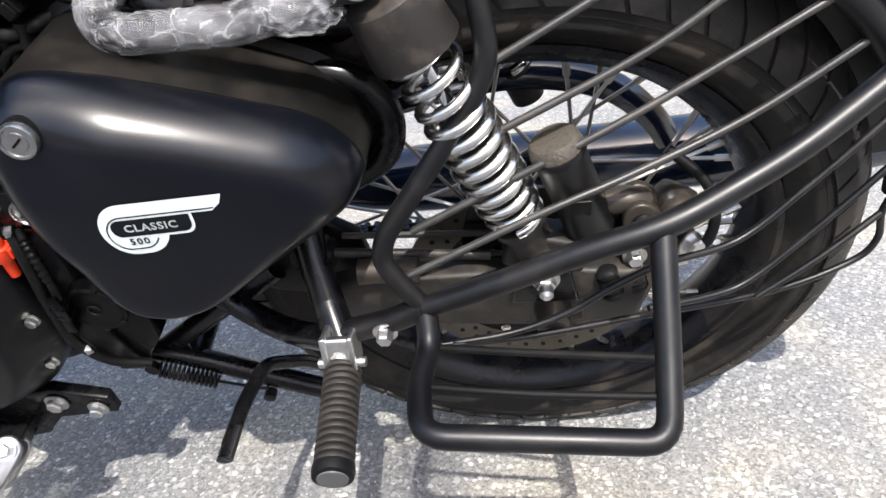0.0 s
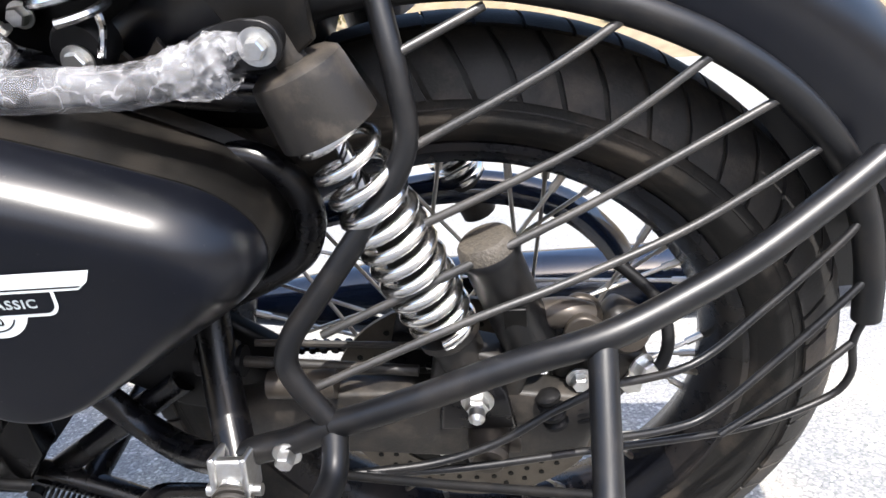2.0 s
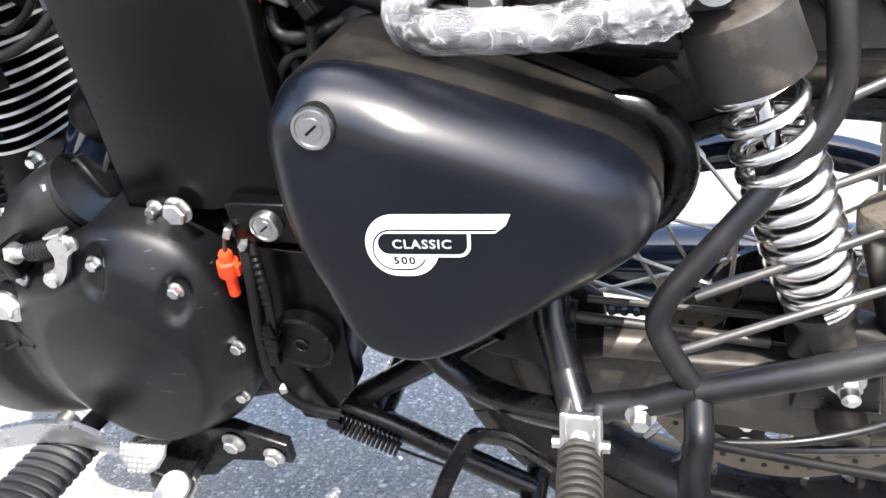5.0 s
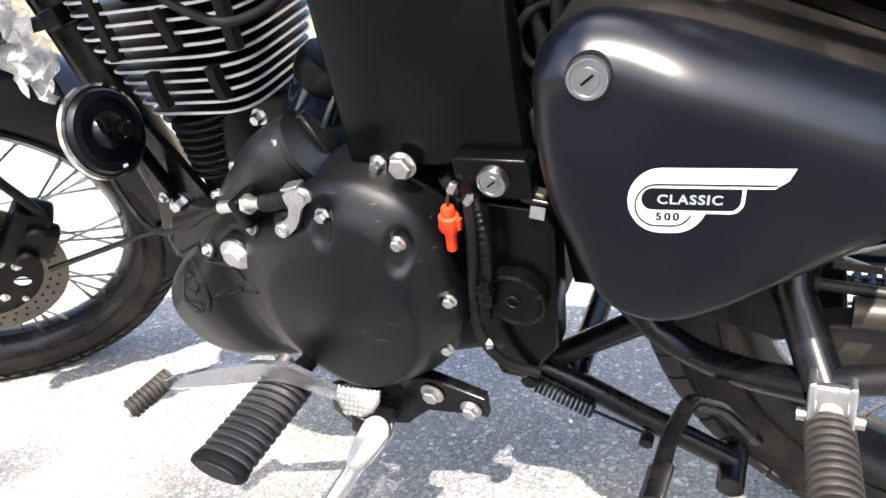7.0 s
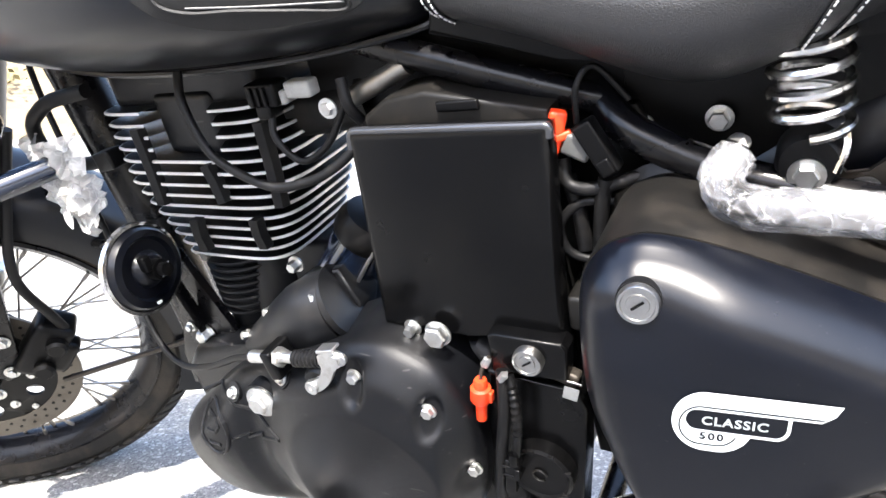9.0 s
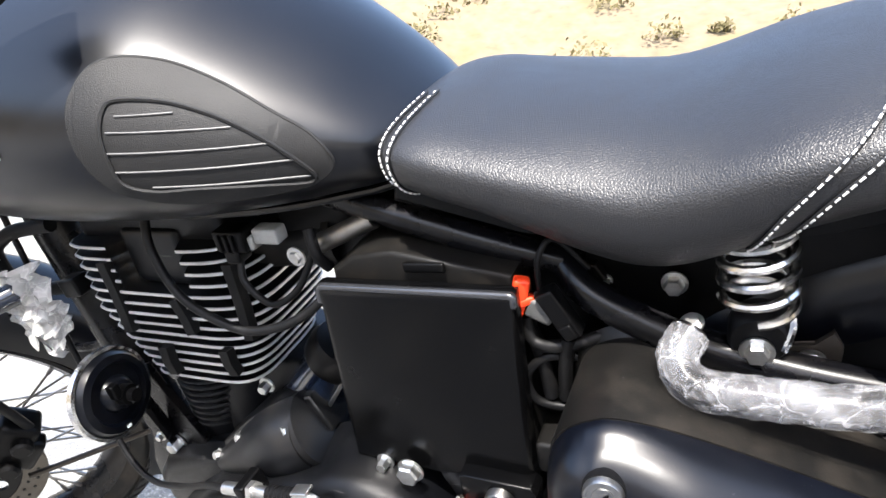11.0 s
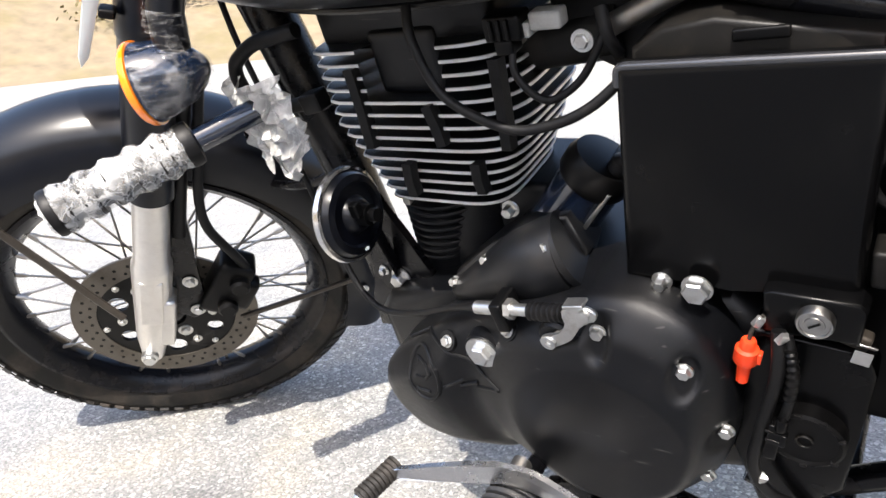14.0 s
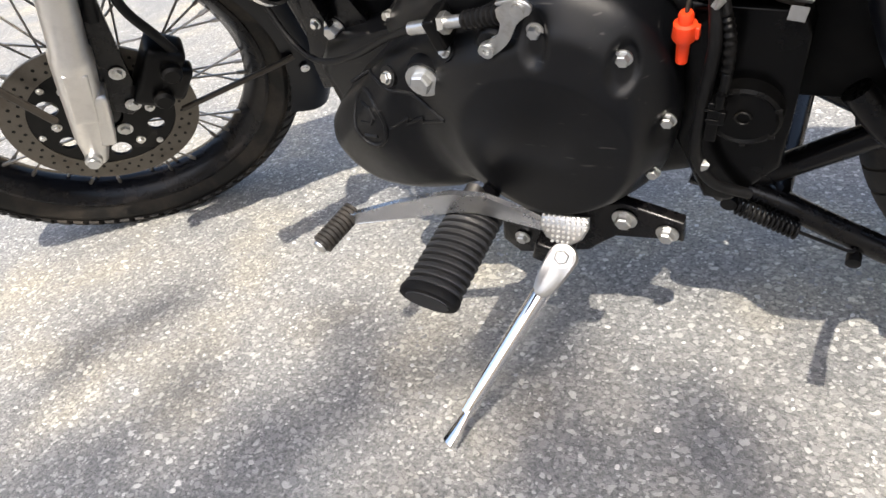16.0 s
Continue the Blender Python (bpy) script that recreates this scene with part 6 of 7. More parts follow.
lathe(bm, [(0.006, 0.0), (0.006, 0.010), (0.003, 0.013), (0.0, 0.013)], 12, along((0.0154, -0.1500, 0.4090), LEFT))
part("stud", bm, ZINC, swing)
bm = bmesh.new()
lathe(bm, [(0.017, 0.0), (0.017, 0.010), (0.0155, 0.014), (0.0155, 0.026), (0.012, 0.030), (0.0, 0.030)], 28, along((0.021, -0.129, 0.361), LEFT))
box(bm, 0.010, 0.004, 0.016, pose(0.041, -0.146, 0.367), 0.001)
part("axle_end", bm, REAR_BARE, swing, "dull wheel axle end")
bm = bmesh.new()
tube(bm, [(-0.146, -0.125, 0.414), (-0.093, -0.125, 0.413)], 0.0115, 18)
part("pivot_sleeve", bm, REAR_BARE, swing, "bare grey pivot sleeve")
bm = bmesh.new()
tube(bm, [(-0.17, -0.11, 0.425), (-0.03, -0.115, 0.415)], 0.0045, 10)
tube(bm, [(-0.16, -0.10, 0.435), (0.00, -0.10, 0.425)], 0.003, 8)
part("brake_rod", bm, DIRTY, swing)
bm = bmesh.new()
tube(bm, [(-0.205, -0.11, 0.428), (-0.168, -0.11, 0.425)], 0.013, 14)
for k in range(4):
    lathe(bm, [(0.011, -0.003), (0.0155, 0), (0.011, 0.003)], 14, along((-0.198 + 0.008 * k, -0.11, 0.427), (1, 0, 0)))
part("rubber_gaiter", bm, RUBBER, swing)
bm = bmesh.new()
plate(bm, [(-0.06, 0.40), (-0.045, 0.455), (-0.015, 0.445), (0.01, 0.41), (0.0, 0.39)], -0.092, -0.085, 0.002)
part("torque_plate", bm, FRAME, swing)

bm = bmesh.new()
box(bm, 0.062, 0.034, 0.052, pose(0.108, -0.092, 0.404, 0, 28, 0), 0.010, 3)
box(bm, 0.040, 0.030, 0.030, pose(0.126, -0.090, 0.436, 0, 34, 0), 0.010, 3)
caliper = on_bike("rear_caliper", bm, DIRTY, "dusty black rear brake caliper")
bm = bmesh.new()
tube(bm, spline([(0.050, -0.100, 0.452), (0.066, -0.106, 0.460), (0.084, -0.108, 0.462), (0.098, -0.106, 0.455)]), 0.0115, 16)
for y in (-0.124, -0.100):
    plate(bm, smooth2([(0.080, 0.446), (0.082, 0.462), (0.092, 0.469), (0.104, 0.464), (0.110, 0.450), (0.106, 0.436), (0.094, 0.434)], 4), y, y + 0.008, 0.002)
part("slide_arm", bm, REAR_BARE, caliper, "dusty brown slide arm")
bm = bmesh.new()
lathe(bm, [(0.009, -0.006), (0.0095, 0.004), (0.007, 0.006), (0.007, 0.012), (0.005, 0.014), (0.0, 0.014)], 20, along((0.095, -0.122, 0.450), (0.2, -1, 0.1)))
part("slide_pin", bm, RUBBER, caliper)
bm = bmesh.new()
lathe(bm, [(0.016, -0.012), (0.017, 0.004), (0.013, 0.010), (0.0, 0.012)], 24, along((0.127, -0.102, 0.438), (0.2, -1, 0.3)))
part("piston_housing", bm, REAR_BARE, caliper)
bolt(caliper, (0.137, -0.112, 0.410), 0.0085, 0.010, (0.5, -0.8, 0.1), washer=1.4, name="banjo_bolt")
bm = bmesh.new()
plate(bm, [(0.122, 0.392), (0.128, 0.404), (0.140, 0.400), (0.138, 0.386), (0.128, 0.384)], -0.114, -0.110, 0.001)
part("clip", bm, ZINC, caliper)
bm = bmesh.new()
tube(bm, spline([(0.140, -0.112, 0.404), (0.152, -0.11, 0.410), (0.158, -0.10, 0.43), (0.15, -0.085, 0.455), (0.12, -0.07, 0.48)]), 0.0048, 10)
part("brake_hose", bm, RUBBER, caliper)
bolt(caliper, (0.092, -0.116, 0.404), 0.007, 0.008)
bm = bmesh.new()
plate(bm, [(0.06, 0.40), (0.07, 0.44), (0.12, 0.42), (0.135, 0.395), (0.115, 0.365), (0.09, 0.36)], -0.088, -0.078, 0.004)
part("caliper_bracket", bm, FRAME, caliper)
for p0, p1 in (((0.066, -0.128, 0.402), (0.074, -0.132, 0.370)), ((0.090, -0.118, 0.392), (0.096, -0.122, 0.368))):
    bm = bmesh.new()
    p0, p1 = Vector(p0), Vector(p1)
    lathe(bm, [(0.0062 if k % 3 == 0 else 0.0098, (p1 - p0).length * k / 12) for k in range(13)], 18, along(p0, p1 - p0))
    part("bellows_boot", bm, RUBBER, caliper)

# chain run, far silencer, chain guard
bm = bmesh.new()
for k in range(26):
    x = -0.30 + 0.0127 * k
    for z0, z1 in ((0.287, 0.284),):
        box(bm, 0.0155, 0.004 if k % 2 else 0.009, 0.011, pose(x, 0.062, z0 + (z1 - z0) * k / 25), 0.003)
    lathe(bm, [(0.0045, -0.008), (0.0045, 0.008)], 8, along((x + 0.006, 0.062, 0.2865), LEFT))
on_bike("drive_chain", bm, FRAME, "oily black drive chain")
bm = bmesh.new()
lathe(bm, [(0.018, -0.55), (0.020, -0.30), (0.044, -0.12), (0.046, 0.0), (0.046, 0.42), (0.040, 0.46), (0.022, 0.47), (0.0, 0.46)], 36, along((-0.02, 0.175, 0.268), (1, 0, 0.03)))
on_bike("silencer", bm, BLUEB, "gloss blue-black exhaust silencer")
bm = bmesh.new()
tube(bm, spline([(-0.16, 0.105, 0.43), (-0.041, 0.105, 0.452), (0.032, 0.105, 0.450), (0.096, 0.105, 0.428), (0.138, 0.105, 0.389), (0.160, 0.105, 0.353)]), 0.017, 10, flat=0.55)
on_bike("chain_guard", bm, BLUEB, "gloss black chain guard")

# ---------------------------------------------------------------- mudguards
def mudguard(name, m, rows, a0, a1, label, steps=56, mat=PAINT):
    """A guard swept round the axle: rows of (radius, y) across it, both faces, between two angles in degrees."""
    bm = bmesh.new()
    grid = []
    for i in range(steps + 1):
        a = radians(a0 + (a1 - a0) * i / steps)
        grid.append([bm.verts.new(m @ Vector((r * math.cos(a), y, r * math.sin(a)))) for r, y in rows])
    n = len(rows)
    for g, h in zip(grid, grid[1:]):
        for k in range(n):
            bm.faces.new((g[k], g[(k + 1) % n], h[(k + 1) % n], h[k]))
    bm.faces.new(grid[0])
    bm.faces.new(grid[-1][::-1])
    return on_bike(name, bm, mat, label, sharp=50)


def guard_section(R, w, skirt, thick=0.0025, bead=0.004):
    """Cross-section of a domed guard with side skirts, outside then inside."""
    outer = [(skirt, -w)] + [(R - (R - skirt) * (1 - math.cos(a) ** 0.6), w * math.sin(a)) for a in (radians(-84 + 12 * k) for k in range(15))] + [(skirt, w)]
    inner = [(r - thick, y * 0.97) for r, y in reversed(outer)]
    inner[0], inner[-1] = (skirt, w - thick), (skirt, -w + thick)
    return outer + inner


rear_mud = mudguard("rear_mudguard", REAR, guard_section(0.432, 0.0640, 0.362), 4, 128, "black domed rear mudguard")
flap = mudguard("mud_flap", REAR, [(0.300, 0.056), (0.372, 0.056), (0.372, 0.060), (0.300, 0.060)], 4, 40, "black inner flap of the rear mudguard", 20)
flap.parent = rear_mud
front_mud = mudguard("front_mudguard", FRONT, guard_section(0.372, 0.070, 0.288), -15, 178, "satin black deep front mudguard")
for a, b in (((0.118, -0.090, 0.008), (0.288, -0.076, 0.047)), ((0.288, -0.076, 0.047), (0.30, -0.074, 0.05)), ((-0.055, -0.092, 0.040), (-0.20, -0.078, 0.285))):
    bm = bmesh.new()
    tube(bm, [FRONT @ Vector(a), FRONT @ Vector(b)], 0.0062, 10, flat=0.75)
    part("stay", bm, REAR_BARE, front_mud, "flat black mudguard stay")
bolt(front_mud, FRONT @ Vector((0.315, -0.073, 0.02)), 0.005, 0.004, FRONT.to_3x3() @ Vector(LEFT))

# ---------------------------------------------------------------- fork and front brake
FORK = FRONT @ pose(-0.042, 0, 0.0) @ pose(0, 0, 0, 0, 11.3, 0)
for s in (-1, 1):
    bm = bmesh.new()
    m = FORK @ pose(0.022, s * 0.106, 0)
    lathe(bm, [(0.010, -0.034), (0.016, -0.032), (0.018, -0.020), (0.024, 0.02), (0.027, 0.12), (0.028, 0.165), (0.0275, 0.175), (0.0245, 0.182), (0.0235, 0.290), (0.026, 0.294), (0.026, 0.305), (0.0, 0.305)], 36, m)
    leg = on_bike("fork_leg", bm, ALU, "brushed aluminium lower fork leg", sharp=30)
    bm = bmesh.new()
    box(bm, 0.032, 0.020, 0.090, m @ pose(0.0, s * 0.017, 0.112), 0.004)
    box(bm, 0.026, 0.050, 0.10, m @ pose(0.020, -s * 0.004, 0.06), 0.008)
    part("cast_flat", bm, ALU, leg)
    bm = bmesh.new()
    lathe(bm, [(0.0125, 0.0), (0.0125, 0.008), (0.009, 0.010), (0.009, 0.014), (0.0, 0.014)], 18, m @ pose(-0.004, s * 0.018, -0.014, 90 if s < 0 else -90, 0, 0))
    part("axle_nut", bm, ZINC, leg)
    bm = bmesh.new()
    lathe(bm, [(0.0255, 0.296), (0.0300, 0.300), (0.0300, 0.52), (0.0320, 0.525), (0.0320, 0.545), (0.0315, 0.55), (0.0315, 0.80), (0.0, 0.80)], 36, m)
    part("fork_shroud", bm, PAINT, leg, "black fork shroud")
bm = bmesh.new()
CAL = FRONT @ pose(0.104, -0.082, 0.085, 0, 28, 0)
box(bm, 0.055, 0.050, 0.105, CAL, 0.012)
box(bm, 0.040, 0.030, 0.060, CAL @ pose(0.022, -0.012, 0.0), 0.010)
f_cal = on_bike("front_caliper", bm, PLASTIC, "black front brake caliper")
bm = bmesh.new()
for z in (-0.025, 0.025):
    lathe(bm, [(0.015, 0.0), (0.015, 0.010), (0.011, 0.014), (0.0, 0.014)], 22, CAL @ pose(0.010, -0.025, z, 90, 0, 0))
part("piston_housing", bm, PLASTIC, f_cal)
bm = bmesh.new()
plate(bm, [(0.042, 0.28), (0.020, 0.04), (0.046, 0.022), (0.070, 0.035), (0.068, 0.12), (0.072, 0.28)], -0.094, -0.084, 0.003, FRONT)
part("caliper_mount", bm, FRAME, f_cal)
for p in ((0.054, -0.096, 0.108), (0.055, -0.096, 0.045), (0.028, -0.096, 0.000)):
    bolt(f_cal, FRONT @ Vector(p), 0.0075, 0.006, FRONT.to_3x3() @ Vector(LEFT))
bm = bmesh.new()
tube(bm, spline([FRONT @ Vector(p) for p in ((0.125, -0.09, 0.45), (0.106, -0.100, 0.345), (0.094, -0.102, 0.266), (0.098, -0.102, 0.213), (0.124, -0.100, 0.158), (0.140, -0.09, 0.11))], 8), 0.0068, 12)
part("brake_hose", bm, RUBBER, f_cal, "black brake hose")
bm = bmesh.new()
tube(bm, spline([FRONT @ Vector(p) for p in ((0.110, -0.085, 0.45), (0.082, -0.092, 0.33), (0.055, -0.092, 0.20))], 8), 0.010, 12)
part("cable_sleeve", bm, RUBBER, f_cal)
bm = bmesh.new()
tube(bm, spline([(-0.90, 0.03, 0.56), (-1.0, -0.01, 0.515), (-1.10, 0.0, 0.50)]), 0.006, 8)
on_bike("exhaust_bracket", bm, FRAME, "black bracket bar")

# headlamp shell, lamp bracket, spare plate
bm = bmesh.new()
lathe(bm, [(0.0, -0.10), (0.05, -0.092), (0.085, -0.06), (0.098, -0.01), (0.102, 0.03), (0.106, 0.035), (0.106, 0.06), (0.095, 0.065), (0.0, 0.072)], 44, FORK @ pose(-0.15, 0.0, 0.70, 0, -90, 0))
headlamp = on_bike("headlamp", bm, PAINT, "black round headlamp shell")
bolt(headlamp, FORK @ Vector((-0.115, -0.104, 0.675)), 0.006, 0.004, FORK.to_3x3() @ Vector(LEFT))
bm = bmesh.new()
PLQ = FORK @ pose(-0.028, -0.135, 0.555, 0, 8, 10) @ Matrix.Diagonal((0.62, 1, 0.85, 1))
plate(bm, [(-0.012, 0.075), (0.018, 0.075), (0.006, -0.06), (-0.004, -0.075), (-0.010, -0.06)], -0.002, 0.002, 0.001, PLQ)
plq = on_bike("reflector_plate", bm, DECAL, "pale plastic reflector plate on the fork")
bm = bmesh.new()
plate(bm, [(-0.020, 0.075), (-0.013, 0.075), (-0.011, 0.02), (-0.014, 0.01)], -0.003, 0.003, 0.001, PLQ)
part("reflector", bm, AMBER, plq)
bm = bmesh.new()
box(bm, 0.016, 0.016, 0.010, FORK @ pose(-0.012, -0.13, 0.555), 0.003)
part("clip", bm, PLASTIC, plq)

# indicator in film, on its stalk
IND = Matrix.Translation((-0.975, -0.168, 0.728)) @ Vector((0.80, 0.60, 0.02)).to_track_quat("X", "Z").to_matrix().to_4x4()
bm = bmesh.new()
lathe(bm, [(0.0, -0.060), (0.008, -0.058), (0.018, -0.050), (0.028, -0.036), (0.036, -0.016), (0.0395, 0.002), (0.0400, 0.008), (0.0, 0.010)], 40, IND @ pose(0, 0, 0, 0, -90, 0))
indicator = on_bike("indicator", bm, BLUEB, "black teardrop indicator in plastic film")
bm = bmesh.new()
lathe(bm, [(0.0390, 0.004), (0.0420, 0.005), (0.0422, 0.009), (0.0395, 0.013), (0.030, 0.016), (0.014, 0.018), (0.0, 0.0185)], 40, IND @ pose(0, 0, 0, 0, -90, 0))
part("lens", bm, AMBER, indicator, "amber lens")
bm = bmesh.new()
tube(bm, [(-0.952, -0.148, 0.745), (-0.945, -0.140, 0.785), (-0.930, -0.120, 0.835)], 0.0175, 18)
part("stalk", bm, PAINT, indicator)
bm = bmesh.new()
lathe(bm, [(0.0, -0.062), (0.009, -0.060), (0.0195, -0.0515), (0.0295, -0.037), (0.0375, -0.016), (0.0410, 0.001)], 40, IND @ pose(0, 0, 0, 0, -90, 0))
wrapped(bm, [(-0.953, -0.149, 0.755), (-0.950, -0.145, 0.770), (-0.945, -0.140, 0.788)], 0.0195, 5, rough=0.12)
part("film_wrap", bm, THIN, indicator, "crumpled clear plastic film")

# wrapped crash-bar peg in front of the engine
ga, gb = Vector((-0.950, -0.168, 0.664)), Vector((-1.022, -0.300, 0.655))
peg = ribbed_peg("crash_bar_peg", ga, gb, 0.0235, 0.0235, 6, "ribbed black crash-bar peg wrapped in clear film", RUBBER)
bm = bmesh.new()
tube(bm, [ga, ga + (ga - gb) * 0.55], 0.013, 14)
part("bar", bm, BLUEB, peg, "gloss black bar")
bm = bmesh.new()
prof, ln = [], (gb - ga).length
for k in range(49):
    t = 0.10 + 0.92 * k / 48
    prof.append((0.0228 + 0.0022 * math.cos(2 * math.pi * (t - 0.06) / 0.172), ln * t))
prof = [(0.0185, ln * 0.09)] + prof + [(0.018, ln * 1.045), (0.006, ln * 1.05)]
lathe(bm, prof, 56, along(ga, gb - ga))
for v in bm.verts:
    v.co += Vector((noise.noise(v.co * 210), noise.noise(v.co * 210 + Vector((9, 0, 0))), noise.noise(v.co * 210 + Vector((0, 9, 0))))) * 0.0016
part("film_wrap", bm, FILMW, peg, "crumpled clear plastic film")
bm = bmesh.new()
tail = []
for i in range(27):
    u = i / 26
    low = 0.625 - 0.030 * math.sin(u * 3.0) + 0.014 * noise.noise((u * 9, 1.3, 0)) + (0.028 if 0.40 < u < 0.52 else 0.0)
    tail.append([])
    for j in range(21):
        v = j / 20
        x, z = -0.968 + 0.090 * u + 0.016 * (1 - v), low + (0.700 - low) * v
        q = Vector((x, 0, z)) * 42
        crease = abs(noise.noise(q)) * 0.030 + abs(noise.noise(q * 2.3 + Vector((4, 0, 0)))) * 0.014 + noise.noise(q * 5) * 0.003
        tail[-1].append(bm.verts.new((x + 0.010 * noise.noise(q + Vector((0, 8, 0))), -0.112 + crease - 0.012 * math.sin(u * 3.1), z + 0.008 * noise.noise(q + Vector((0, 0, 8))))))
for a, b in zip(tail, tail[1:]):
    for j in range(20):
        bm.faces.new((a[j], b[j], b[j + 1], a[j + 1]))
bmesh.ops.solidify(bm, geom=bm.faces[:], thickness=0.0004)
part("film_tail", bm, TISSUE, peg, "loose crumpled film tail")

# ---------------------------------------------------------------- tank
# x: half width, bottom, widest height, top
TANK = [(-0.990, 0.05, 0.810, 0.86, 0.90), (-0.975, 0.090, 0.795, 0.855, 0.93), (-0.94, 0.134, 0.781, 0.85, 0.955), (-0.89, 0.165, 0.765, 0.848, 0.972), (-0.80, 0.186, 0.752, 0.845, 0.978),
        (-0.70, 0.188, 0.748, 0.842, 0.968), (-0.62, 0.177, 0.749, 0.838, 0.950), (-0.56, 0.152, 0.752, 0.826, 0.912), (-0.505, 0.118, 0.757, 0.815, 0.872), (-0.465, 0.090, 0.763, 0.805, 0.836), (-0.440, 0.055, 0.775, 0.798, 0.815)]


def table_at(table, x):
    """Smooth values of a table at x."""
    i = max(j for j in range(len(table) - 1) if table[j][0] <= x or j == 0)
    a, b, c, d = table[max(i - 1, 0)], table[i], table[i + 1], table[min(i + 2, len(table) - 1)]
    h = c[0] - b[0]
    t = max(min((x - b[0]) / h, 1), 0)
    out = []
    for k in range(1, len(b)):
        m0 = (c[k] - a[k]) / (c[0] - a[0]) * h if c[0] > a[0] else 0
        m1 = (d[k] - b[k]) / (d[0] - b[0]) * h if d[0] > b[0] else 0
        out.append((2 * t ** 3 - 3 * t * t + 1) * b[k] + (t ** 3 - 2 * t * t + t) * m0 + (-2 * t ** 3 + 3 * t * t) * c[k] + (t ** 3 - t * t) * m1)
    return out


def loft(bm, sections):
    rings = [[bm.verts.new(v) for v in s] for s in sections]
    n = len(rings[0])
    for a, b in zip(rings, rings[1:]):
        for i in range(n):
            bm.faces.new((a[i], a[(i + 1) % n], b[(i + 1) % n], b[i]))
    bm.faces.new(rings[0][::-1])
    bm.faces.new(rings[-1])
    return bm


def tank_y(x, z):
    w, b, m, t = table_at(TANK, x)
    e = (z - m) / ((t - m) if z > m else (m - b))
    p, q = (1.9, 1.9) if z > m else (2.6, 2.2)
    return -w * max(1 - abs(e) ** p, 0.0) ** (1 / q)


bm = bmesh.new()
secs = []
for i in range(61):
    x = TANK[0][0] + (TANK[-1][0] - TANK[0][0]) * (0.5 - 0.5 * math.cos(math.pi * i / 60))
    w, b, m, t = table_at(TANK, x)
    ring = []
    for k in range(56):
        a = 2 * math.pi * k / 56
        c, s = math.cos(a), math.sin(a)
        ring.append((x, w * math.copysign(abs(c) ** (2 / (1.9 if s > 0 else 2.2)), c), m + ((t - m) * abs(s) ** (2 / 1.9) if s > 0 else -(m - b) * abs(s) ** (2 / 2.6))))
    secs.append(ring)
fuel_tank = on_bike("fuel_tank", loft(bm, secs), TANKP, "matte black teardrop fuel tank with rubber knee pads", sharp=70)
bm = bmesh.new()
lip = []
for i in range(40):
    x = -0.975 + 0.52 * i / 39
    w, b, m, t = table_at(TANK, x)
    lip.append((x, tank_y(x, b + 0.008) * 1.0 - 0.002, b + 0.004))
tube(bm, lip, 0.0032, 8)
part("seam_lip", bm, TANKP, fuel_tank)


def tank_patch(bm, outline, lift, thick=0.0):
    """A shape laid on the tank's side: outline in x and z, cut fine enough to follow it."""
    face = [bm.verts.new((x, 0, z)) for x, z in outline]
    bm.faces.new(face)
    bmesh.ops.triangulate(bm, faces=bm.faces)
    for _ in range(2):
        long = [e for e in bm.edges if e.calc_length() > 0.016]
        if long:
            bmesh.ops.subdivide_edges(bm, edges=long, cuts=2)
            bmesh.ops.triangulate(bm, faces=bm.faces)
    for v in bm.verts:
        v.co.y = tank_y(v.co.x, v.co.z) - lift
    return bm


PADO = [(-0.6339, 0.8692), (-0.6301, 0.8847), (-0.6224, 0.8947), (-0.6093, 0.8975), (-0.5898, 0.8927), (-0.5704, 0.8834), (-0.5431, 0.8659), (-0.5162, 0.8445), (-0.4936, 0.8250), (-0.4838, 0.8076), (-0.4883, 0.7968), (-0.5052, 0.7898), (-0.5336, 0.7895), (-0.5804, 0.7963), (-0.6163, 0.8147), (-0.6297, 0.8412)]
bm = bmesh.new()
tank_patch(bm, smooth2(PADO, 5), 0.0035)
pad = part("knee_pad", bm, PAD, fuel_tank, "grained black rubber knee pad with pale grooves", sharp=70)
bm = bmesh.new()
rim = smooth2(PADO, 8)
tube(bm, [Vector((x, tank_y(x, z) - 0.002, z)) for x, z in rim + rim[:1]], 0.0013, 8)
part("pad_rim", bm, PAD, pad)
PADI = [(-0.6104, 0.8584), (-0.6072, 0.8709), (-0.6011, 0.8739), (-0.5846, 0.8705), (-0.5654, 0.8629), (-0.5397, 0.8477), (-0.5151, 0.8270), (-0.4990, 0.8060), (-0.4961, 0.7960), (-0.5038, 0.7928), (-0.5288, 0.7990), (-0.5611, 0.8064), (-0.5895, 0.8106), (-0.6068, 0.8202), (-0.6096, 0.8399)]
bm = bmesh.new()
rim = smooth2(PADI, 8)
tube(bm, [Vector((x, tank_y(x, z) - 0.0042, z)) for x, z in rim + rim[:1]], 0.0016, 6)
part("pad_bead", bm, PAD, pad)
for xa, za, xb, zb in ((-0.6008, 0.8647, -0.5681, 0.8592), (-0.6069, 0.8560, -0.5363, 0.8427), (-0.6086, 0.8428, -0.5167, 0.8272), (-0.6080, 0.8293, -0.5029, 0.8121), (-0.5897, 0.8141, -0.4985, 0.7979)):
    bm = bmesh.new()
    tube(bm, [Vector((x, tank_y(x, z) - 0.0040, z)) for x, z in ((xa + (xb - xa) * i / 12, za + (zb - za) * i / 12) for i in range(13))], 0.0008, 6)
    part("pad_groove", bm, PADLINE, pad)

